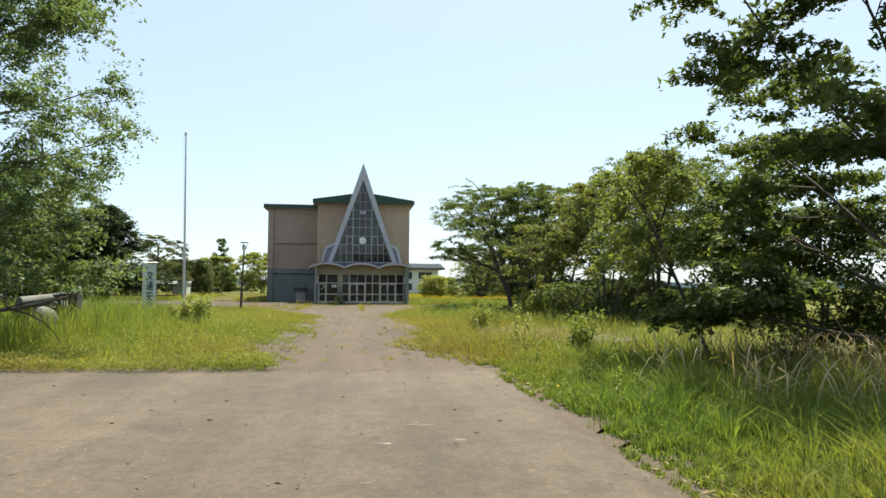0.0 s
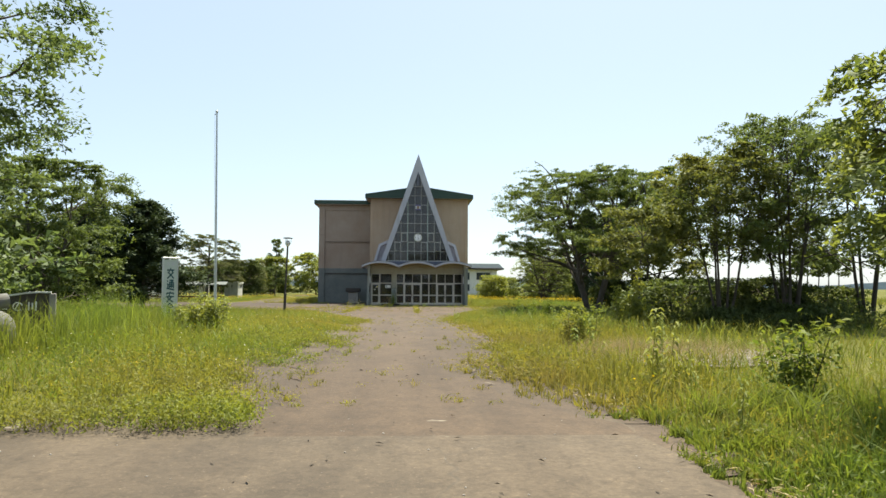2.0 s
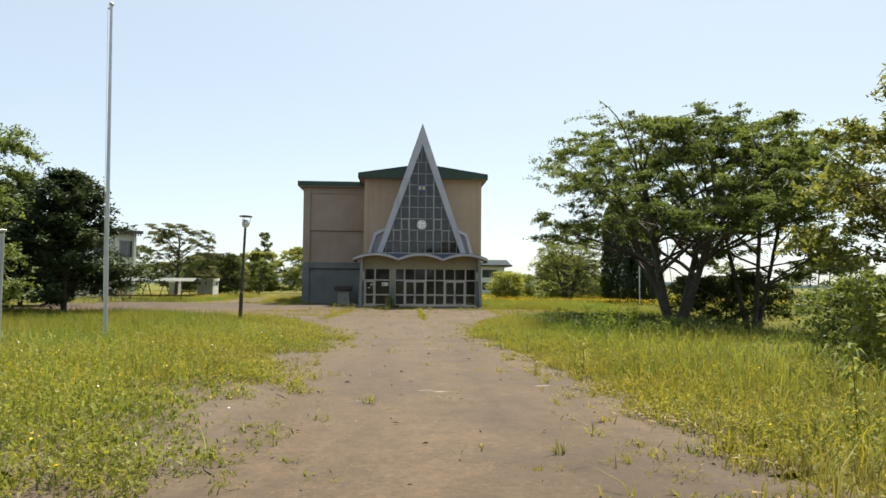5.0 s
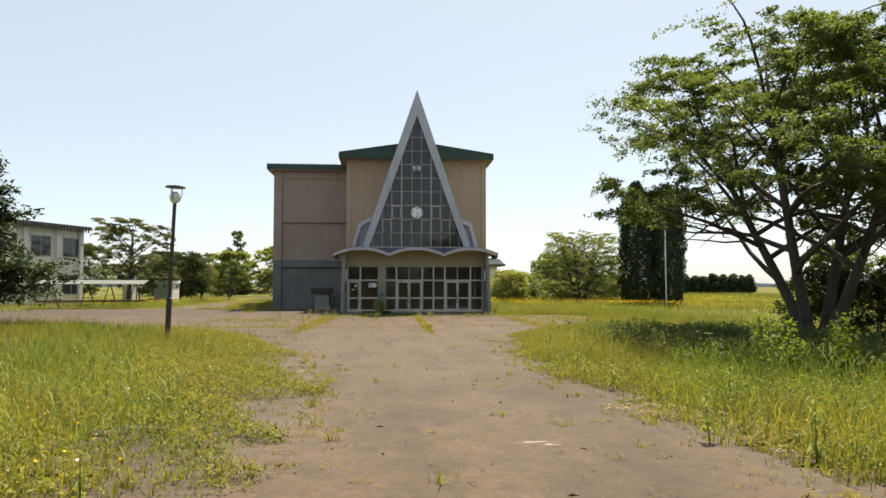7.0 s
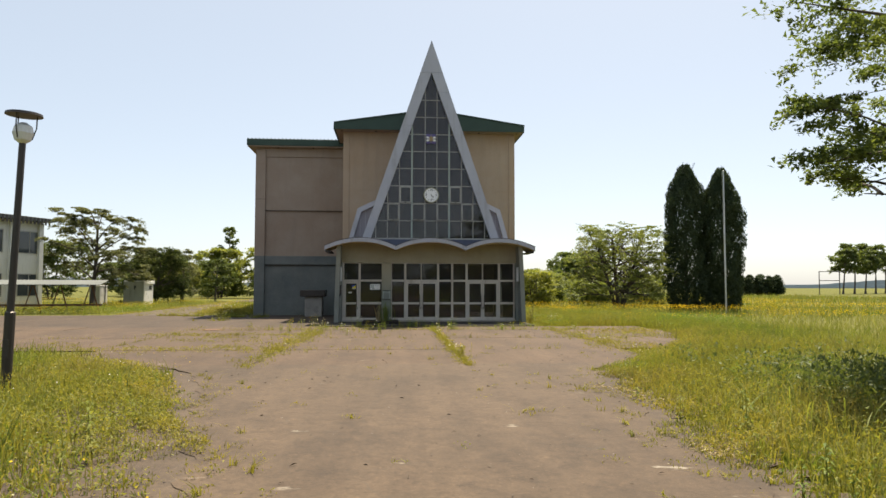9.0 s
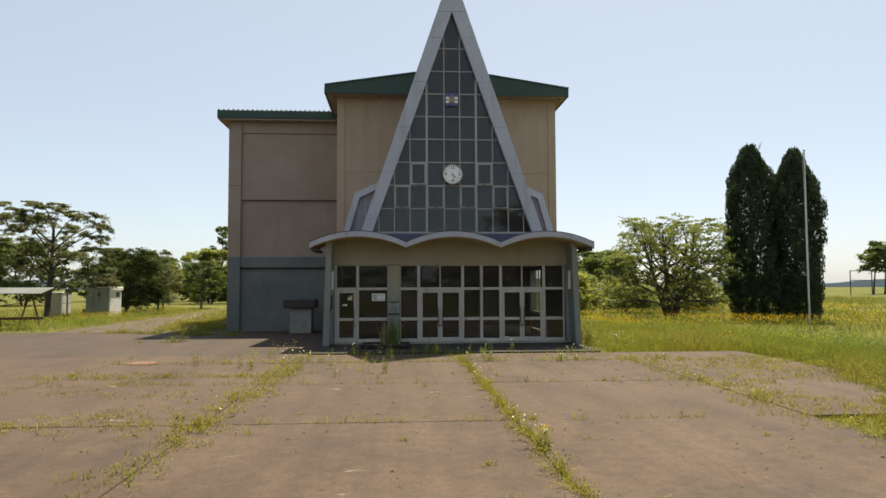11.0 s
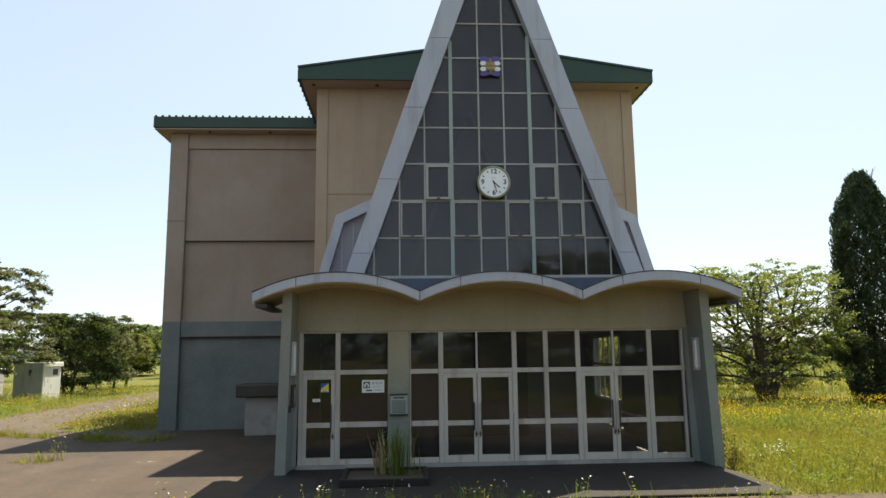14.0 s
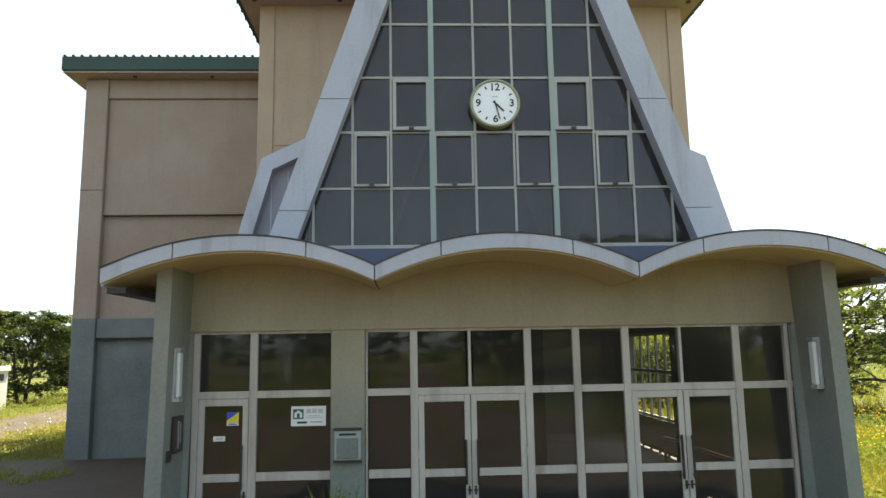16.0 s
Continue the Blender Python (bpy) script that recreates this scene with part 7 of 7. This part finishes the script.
# reeds in the planter and single flowering weeds on the forecourt
def tuft_thing(name, x, y, z, n, height, spread, width, material, seed, label, flowers=0, petal="daisy"):
    q = np.random.RandomState(seed)
    t = thing(name, (x, y, z), label, "plant")
    az, tilt = q.rand(n) * 6.28, np.abs(q.randn(n)) * 0.16
    base = np.column_stack([q.randn(n, 2) * spread, np.zeros(n)])
    d = np.stack([np.cos(az) * tilt, np.sin(az) * tilt, np.ones(n)], 1)
    side = np.stack([np.cos(az + 1.57), np.sin(az + 1.57), np.zeros(n)], 1) * width
    h = (height * (0.5 + 0.5 * q.rand(n)))[:, None]
    mid, tip = base + d * h * 0.6, base + d * h + np.stack([np.cos(az), np.sin(az), np.zeros(n)], 1) * h * 0.12
    v = np.stack([base - side, base + side, mid + side * 0.8, mid - side * 0.8, tip], 1).reshape(-1, 3)
    i = 5 * np.arange(n)
    o = new("stalk", array_mesh("stalk", v, [np.stack([i, i + 1, i + 2, i + 3], 1), np.stack([i + 3, i + 2, i + 4], 1)], M[material]))
    o.parent = t
    tagged(o, kind="stuff")
    k = q.rand(n * 5)
    src = q.randint(n, size=n * 5)
    lv = new("leaf", leaves_mesh("leaf", base[src] + d[src] * (h[src] * (0.15 + 0.7 * k)[:, None]) + q.randn(n * 5, 3) * 0.02, q, 0.06, 0.35, M[material]))
    lv.parent = t
    tagged(lv, kind="stuff")
    if flowers:
        src = q.randint(n, size=flowers)
        f = new("flower", leaves_mesh("flower", tip[src] + q.randn(flowers, 3) * 0.015, q, 0.035, 0.9, M[petal], 0.3))
        f.parent = t
        tagged(f, kind="stuff")
    return t


tuft_thing("reed_plant", -2.2, -1.5, 0.15, 70, 1.15, 0.14, 0.012, "weed", 401, "tall reedy grass growing out of the planter")
tuft_thing("reed_plant", -2.55, -1.35, 0.15, 24, 0.95, 0.07, 0.02, "straw", 402, "brown dead stalks standing in the planter")
rw = np.random.RandomState(12)
CLUMPS = [(-6.3, -7.1), (-6.0, -7.4), (-3.8, -9.3), (-3.5, -7.3), (-3.9, -7.6), (-4.7, -7.7), (-2.2, -8.5), (-2.6, -8.3), (-1.2, -4.8), (-1.6, -4.9), (0.1, -5.9), (-0.6, -4.6), (0.7, -4.5), (1.5, -4.6), (-6.0, -4.4), (-7.6, -6.3), (-5.2, -5.4), (-2.4, -4.4), (2.6, -6.1), (3.4, -4.2), (-3.4, -4.1)]
for k in range(72):
    joint = k % 4
    if k < len(CLUMPS):
        x, y = CLUMPS[k]
        tall = 0.35 + 0.35 * rw.rand()
    else:
        x, y = ((rw.uniform(-9, 6), -6.0), (-0.15, rw.uniform(-18, -6)), (rw.uniform(-4.6, 4.6), -3.9), (4.9 if k % 8 == 3 else -5.2, rw.uniform(-18, -6)))[joint]
        tall = 0.16 + 0.34 * rw.rand()
    tuft_thing("weed_plant", x + rw.randn() * 0.08, y + rw.randn() * 0.08, 0.015, 5 + int(rw.rand() * 8), tall, 0.05 + 0.05 * rw.rand(), 0.004, ("weed", "dry")[k % 2], 410 + k, "slender upright weed growing from a pavement joint", 5 if k % 3 else 0, ("daisy", "flower")[k % 5 == 1])

p = np.stack([r.uniform(5.0, 9.6, 900), r.uniform(-17, -5.8, 900)], 1)
p = p[clumpy(p, 1.1, 4) > 0.5]
p = np.repeat(p, 14, 0) + r.randn(len(p) * 14, 2) * 0.09
blades("joint_weeds", "low yellow weeds creeping over the outer slabs", p, 0.04 + 0.12 * r.rand(len(p)), 0.006, "dry", 324, 0.7)
p = np.stack([r.uniform(-13, -5.4, 700), r.uniform(-19, -8, 700)], 1)
p = p[clumpy(p, 1.3, 9) > 0.62]
p = np.repeat(p, 14, 0) + r.randn(len(p) * 14, 2) * 0.09
blades("joint_weeds", "low yellow weeds creeping over the cracked pavement", p, 0.03 + 0.10 * r.rand(len(p)), 0.006, "dry", 325, 0.7)


def stones(name, label, p, size, material, seed):
    """Loose angular stones, each an uneven eight-faced lump."""
    q = np.random.RandomState(seed)
    n = len(p)
    s = size * (0.4 + 0.9 * q.rand(n))
    c = np.column_stack([p, ground_z(p[:, 0], p[:, 1]) + 0.25 * s])
    dirs = np.array([[1, 0, 0], [0, 1, 0], [-1, 0, 0], [0, -1, 0], [0, 0, 0.6], [0, 0, -0.6]], float)
    a = q.rand(n) * 6.28
    rot = np.stack([np.stack([np.cos(a), -np.sin(a), 0 * a], 1), np.stack([np.sin(a), np.cos(a), 0 * a], 1), np.stack([0 * a, 0 * a, 1 + 0 * a], 1)], 1)
    v = np.einsum("nij,kj->nki", rot, dirs) * (0.6 + 0.6 * q.rand(n, 6, 1)) * s[:, None, None] * 0.5 + c[:, None]
    f = np.array([[0, 1, 4], [1, 2, 4], [2, 3, 4], [3, 0, 4], [1, 0, 5], [2, 1, 5], [3, 2, 5], [0, 3, 5]])
    faces = (6 * np.arange(n)[:, None, None] + f[None]).reshape(-1, 3)
    return tagged(new(name, array_mesh(name, v.reshape(-1, 3), [faces], M[material])), label, "gravel", kind="stuff")


gy_ = np.arange(-55.2, -51.3, 0.15)
half = lambda y: 2.3 * np.sqrt(np.clip(1 - ((y + 53.3) / 1.95) ** 2, 0, 1)) * (1 + 0.18 * np.sin(3.1 * y) + 0.12 * np.sin(7.7 * y))
gravel_bed = new("gravel_bed", strip_mesh("gravel_bed", gy_, lambda y: 4.4 - half(y) * 0.9, lambda y: 4.4 + half(y), 9, 0.012, M["gravel_bed"]))
tagged(gravel_bed, "bare pale gravelly patch in the grass", "gravel", kind="structure")
p = np.stack([4.3 + r.randn(5200) * 1.0, -53.3 + r.randn(5200) * 0.75], 1)
stones("gravel", "pale loose gravel showing between the weeds", p[~paved(p[:, 0], p[:, 1])], 0.07, "pale_stone", 501)
p = np.stack([r.uniform(-8, 6, 2400), r.uniform(-69, -5, 2400)], 1)
stones("grit", "small loose stones on the drive", p[paved(p[:, 0], p[:, 1])], 0.022, "concrete", 502)


# undergrowth below the big tree, dark leaves standing in for its shade, and pale wayside weeds
p = np.stack([7.0 + 1.9 * r.randn(3400), -26.8 + 2.6 * r.randn(3400)], 1)
p = p[(clumpy(p, 1.2, 3) + 0.12 * (p[:, 0] - 4.6) > 0.45) & (p[:, 0] > 4.0)]
p = np.repeat(p, 11, 0) + r.randn(len(p) * 11, 2) * 0.14
leafy_cover("undergrowth", "broad-leaved undergrowth below the tree, coloured dark for its shade", p, 0.30 + 0.5 * clumpy(p, 0.9, 6), 0.065, "leaf_dark", 341)
p = np.stack([4.0 + 1.1 * r.randn(7000), -53.2 + 0.9 * r.randn(7000)], 1)
p = p[edge_distance(p[:, 0], p[:, 1]) > 0.8]
blades("seed_grass", "pale dry seeding grass on a gravelly patch", p, 0.10 + 0.25 * r.rand(len(p)), 0.003, "straw", 342, 0.4)


def stalk_weed(x, y, height, seed, label):
    """One upright stem with long drooping leaves all the way up."""
    q = np.random.RandomState(seed)
    t = thing("tall_weed", (x, y, gz(x, y) - 0.02), label, "plant", "wayside weeds")
    k = np.linspace(0, 1, 7)
    lean = q.randn(2) * 0.06
    stem = np.stack([lean[0] * k * height, lean[1] * k * height, k * height], 1)
    o = new("stem", tubes_mesh("stem", [(stem, np.linspace(0.009, 0.003, 7))], M["weed"], 5))
    o.parent = t
    n = int(34 * height) + 8
    u = 0.12 + 0.88 * np.sort(q.rand(n))
    a = np.arange(n) * 2.4 + q.randn(n) * 0.3
    ln = (0.12 + 0.11 * q.rand(n)) * (1.15 - 0.5 * u) * min(1.0, 0.25 + 0.75 * height)
    root = np.stack([np.interp(u, k, stem[:, c]) for c in range(3)], 1)
    out = np.stack([np.cos(a), np.sin(a), 0 * a], 1)
    side = np.stack([-np.sin(a), np.cos(a), 0 * a], 1) * (0.16 * ln)[:, None]
    m1 = root + out * (0.5 * ln)[:, None] + np.array([0, 0, 1]) * (0.22 * ln)[:, None]
    tip = root + out * ln[:, None] - np.array([0, 0, 1]) * (0.25 * ln)[:, None]
    v = np.stack([root, m1 - side, tip, m1 + side], 1).reshape(-1, 3)
    i = 4 * np.arange(n)
    o = new("foliage", array_mesh("foliage", v, [np.stack([i, i + 1, i + 2, i + 3], 1)], M["weed"]))
    o.parent = t
    tagged(o, kind="stuff")


rw = np.random.RandomState(31)
for x, y, hgt in ((2.6, -57.2, 1.05), (2.75, -57.45, 0.9), (3.0, -57.6, 0.7), (2.5, -53.4, 0.7), (2.9, -53.0, 0.8), (2.2, -56.0, 0.5), (3.4, -55.5, 0.75), (2.4, -50.0, 0.6), (3.1, -48.4, 0.8), (4.4, -56.8, 0.7), (2.2, -60.6, 0.55), (2.5, -62.3, 0.6), (2.3, -64.0, 0.5), (3.2, -61.6, 0.8)):
    stalk_weed(x, y, hgt, int(100 * hgt - y), "single tall leafy weed beside the drive")
for k in range(34):
    y = rw.uniform(-46, -22)
    l, r_ = drive_edges(np.array([y]))
    x = float(r_[0]) + 0.2 + rw.exponential(0.7) if k % 3 else float(l[0]) - 0.5 - rw.exponential(1.0)
    stalk_weed(x, y, rw.uniform(0.25, 0.6), 600 + k, "small upright leafy weed at the edge of the drive")
for k in range(14):
    stalk_weed(rw.uniform(4.2, 8.5), rw.uniform(-32, -27), rw.uniform(0.6, 1.0), 700 + k, "pale leafy weed in the shade of the tree")

# dense growth round the trunks beside the drive, its leaves darkened to give shade
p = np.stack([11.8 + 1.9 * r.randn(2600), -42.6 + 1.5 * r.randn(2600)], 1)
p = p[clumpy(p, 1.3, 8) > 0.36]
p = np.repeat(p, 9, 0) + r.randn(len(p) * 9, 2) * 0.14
leafy_cover("undergrowth", "undergrowth round the stems of the trees, shade put into its colour", p, 0.4 + 0.7 * clumpy(p, 1.1, 2), 0.10, "leaf_deep", 343)

# weeds creeping over the forecourt and mixed growth beside the hall
lines = []
for x0, y0, x1, y1, n, w in ((-5.2, -19.5, -4.9, -6.5, 260, 0.22), (-0.15, -19.5, -0.15, -5.0, 260, 0.10), (4.9, -19, 5.0, -5.5, 320, 0.32), (-11, -9.1, -4.9, -9.0, 110, 0.2), (-9, -6.1, 9, -5.9, 160, 0.14), (-11, -15.2, -5, -14.8, 200, 0.5), (5.2, -12, 9.5, -6.2, 260, 0.6)):
    k = r.rand(n)
    gate = np.sin(k * 23 + x0) + np.sin(k * 61 + y0) > -0.5
    lines.append(np.stack([x0 + (x1 - x0) * k + r.randn(n) * w, y0 + (y1 - y0) * k + r.randn(n) * w], 1)[gate])
p = np.concatenate(lines)
p = np.repeat(p, 18, 0) + r.randn(len(p) * 18, 2) * 0.06
leafy_cover("joint_weeds", "low yellow-green weeds along the pavement joints", p, 0.03 + 0.10 * clumpy(p, 0.5, 2), 0.03, "dry", 351)
p = scatter(3600, 4.9, 15, -6, 12, 352)
p = np.repeat(p, 9, 0) + r.randn(len(p) * 9, 2) * 0.13
leafy_cover("ground_weeds", "leafy green weeds in the grass beside the hall", p, 0.15 + 0.5 * clumpy(p, 1.4, 3), 0.055, "weed", 353)
p = scatter(2600, 6, 20, -6, 14, 354)
p = p[(clumpy(p, 2.2, 6) > 0.5) & (p[:, 1] + 2.5 * np.sin(0.9 * p[:, 0]) > 7.5)]
p = np.repeat(p, 6, 0) + r.randn(len(p) * 6, 2) * 0.16
flower_heads("wild_flowers", "golden wild flowers in drifts beside the hall", p, 0.42 + 0.2 * r.rand(len(p)), 0.035, "flower", 355)
p = scatter(2600, -14.6, -10.9, 8.6, 26, 356)
p = np.repeat(p, 10, 0) + r.randn(len(p) * 10, 2) * 0.12
p = p[(p[:, 0] < -10.9) & ~paved(p[:, 0], p[:, 1])]
leafy_cover("ground_weeds", "yellow-green weeds along the foot of the wing", p, 0.12 + 0.35 * clumpy(p, 1.2, 3), 0.05, "dry", 357)
p = scatter(2600, -27, -14, -3, 26, 358)
p = p[clumpy(p, 1.8, 2) > 0.35]
p = np.repeat(p, 10, 0) + r.randn(len(p) * 10, 2) * 0.12
p = p[~paved(p[:, 0], p[:, 1])]
leafy_cover("ground_weeds", "leafy yellow-green weeds along the lane", p, 0.15 + 0.35 * clumpy(p, 1.2, 3), 0.055, "weed", 359)
p = beside(26000, 1, -17, -3.8, 3.0, 361, 12)
blades("grass", "uncut grass along the edge of the forecourt", p, heights_by_edge(p, 0.08, 0.45, 2.0) * (0.5 + 0.7 * rg.rand(len(p))), 0.008, "grass", 362, 0.45, True)
p = tufts(beside(1300, 1, -17, -3.8, 2.0, 363), 16, 0.14, 7)
leafy_cover("ground_weeds", "yellow-green weeds along the edge of the forecourt", p, heights_by_edge(p, 0.08, 0.4, 2.0), 0.04, "dry", 364)


# long arching seed grass in the shade of the nearest tree
def arching_grass(name, label, p, tall, reach_m, width, material, seed):
    """Stalks of five joints that bow over, each with a pale seed head along its last part."""
    q = np.random.RandomState(seed)
    n = len(p)
    az = q.rand(n) * 6.28
    h, ln = tall * (0.6 + 0.5 * q.rand(n)), reach_m * (0.3 + q.rand(n))
    u = np.linspace(0, 1, 6)
    out = ln[:, None] * u[None] ** 2.2
    up = h[:, None] * (1.25 * u - 0.32 * u ** 3)[None]
    c = np.stack([p[:, 0, None] + np.cos(az)[:, None] * out, p[:, 1, None] + np.sin(az)[:, None] * out, ground_z(p[:, 0], p[:, 1])[:, None] + up], 2)
    w = width * np.array([1.0, 0.9, 0.7, 1.5, 1.7, 0.2])
    side = np.stack([-np.sin(az), np.cos(az), 0 * az], 1)[:, None] * w[None, :, None]
    v = np.stack([c - side, c + side], 2).reshape(-1, 3)
    k = (12 * np.arange(n)[:, None] + 2 * np.arange(5)[None]).ravel()
    return tagged(new(name, array_mesh(name, v, [np.stack([k, k + 1, k + 3, k + 2], 1)], M[material])), label, "grass", kind="stuff")


p = np.stack([r.uniform(3.2, 7.2, 900), r.uniform(-66.5, -60.5, 900)], 1)
p = p[clumpy(p, 0.9, 3) + 0.10 * (p[:, 0] - 4.5) > 0.5]
arching_grass("seed_grass", "long pale arching seed grass beside the apron", p, 0.85, 0.5, 0.005, "straw", 371)
p = np.stack([r.uniform(2.4, 7.0, 2200), r.uniform(-67, -22, 2200)], 1)
p = p[(edge_distance(p[:, 0], p[:, 1]) > 0.9) & (clumpy(p, 1.7, 5) > 0.52) & (np.hypot((p[:, 0] - 4.3) / 2.2, (p[:, 1] + 53.3) / 1.7) > 1)]
arching_grass("seed_grass", "arching green seed grass in drifts beside the drive", p, 0.62, 0.35, 0.004, "weed", 372)
p = np.stack([r.uniform(-9.5, -3.4, 2200), r.uniform(-60, -22, 2200)], 1)
p = p[(edge_distance(p[:, 0], p[:, 1]) > 1.2) & (clumpy(p, 1.7, 8) > 0.52)]
arching_grass("seed_grass", "arching pale seed grass in drifts on the lawn", p, 0.5, 0.3, 0.004, "weed", 373)

# flowers along the lane and weeds in the yard
p = scatter(1300, -26.5, -19.2, 9.8, 38, 381)
p = p[clumpy(p, 1.6, 4) > 0.55]
p = np.repeat(p, 5, 0) + r.randn(len(p) * 5, 2) * 0.2
p = p[~paved(p[:, 0], p[:, 1])]
flower_heads("wild_flowers", "golden wild flowers crowding the edge of the lane", p, 0.2 + 0.3 * r.rand(len(p)), 0.036, "flower", 382)
p = scatter(1500, -26, -19.2, 9.8, 40, 383)
p = np.repeat(p, 12, 0) + r.randn(len(p) * 12, 2) * 0.16
p = p[~paved(p[:, 0], p[:, 1])]
leafy_cover("ground_weeds", "leafy green weeds beside the shed", p, 0.2 + 0.4 * clumpy(p, 1.3, 5), 0.06, "weed", 384)
p = scatter(150, -15.5, -10.9, 8.9, 20, 385)
flower_heads("wild_flowers", "white daisies at the foot of the wing", p, 0.35 + 0.25 * r.rand(len(p)), 0.05, "daisy", 386)
k = r.rand(340)
p = np.stack([-17.5 + 8.2 * k + r.randn(340) * 0.25, 9.2 - 3.0 * k + r.randn(340) * 0.3], 1)
p = np.concatenate([p, np.array([[-11.4, 6.3], [-11.2, 6.2], [-10.7, 2.5], [-10.9, 2.3], [-11.3, 2.2], [-12.4, 2.0]]).repeat(9, 0) + r.randn(54, 2) * 0.18])
p = p[np.sin(3.1 * p[:, 0]) + np.sin(1.7 * p[:, 0] + 2) > -0.6]
p = np.repeat(p, 12, 0) + r.randn(len(p) * 12, 2) * 0.08
blades("yard_weeds", "pale grass and weeds in the cracks of the yard", p, 0.08 + 0.22 * r.rand(len(p)) ** 2, 0.006, "dry", 387, 0.6)
for i, (x, y) in enumerate(((-11.4, 6.3), (-11.1, 6.15), (-11.7, 6.5), (-12.6, 6.9), (-10.75, 2.5))):
    tuft_thing("weed_plant", x, y, 0.006, 9, 0.42 + 0.05 * i, 0.09, 0.004, "weed", 495 + i, "white flowering weed growing from a crack in the yard", 9)
q = np.random.RandomState(77)
yy = q.uniform(9.5, 45, 900)
ll, lr = lane_edges(yy)
p = np.stack([np.where(q.rand(900) < 0.5, ll + q.exponential(0.35, 900), np.where(q.rand(900) < 0.7, lr - q.exponential(0.4, 900), ll + (lr - ll) * q.normal(0.5, 0.1, 900))), yy], 1)
p = np.repeat(p, 12, 0) + q.randn(len(p) * 12, 2) * 0.10
leafy_cover("lane_weeds", "low yellow-green weeds creeping over the lane", p, np.full(len(p), 0.10), 0.05, "dry", 388)
p = np.stack([q.uniform(-16, -2.2, 2600), -60.35 + q.exponential(0.7, 2600)], 1)
p = np.repeat(p[~paved(p[:, 0], p[:, 1])], 16, 0)
p = p + q.randn(len(p), 2) * 0.09
leafy_cover("ground_weeds", "dense low yellow-green weeds where the lawn meets the apron", p, 0.10 + 0.16 * clumpy(p, 0.8, 2), 0.030, "dry", 389)
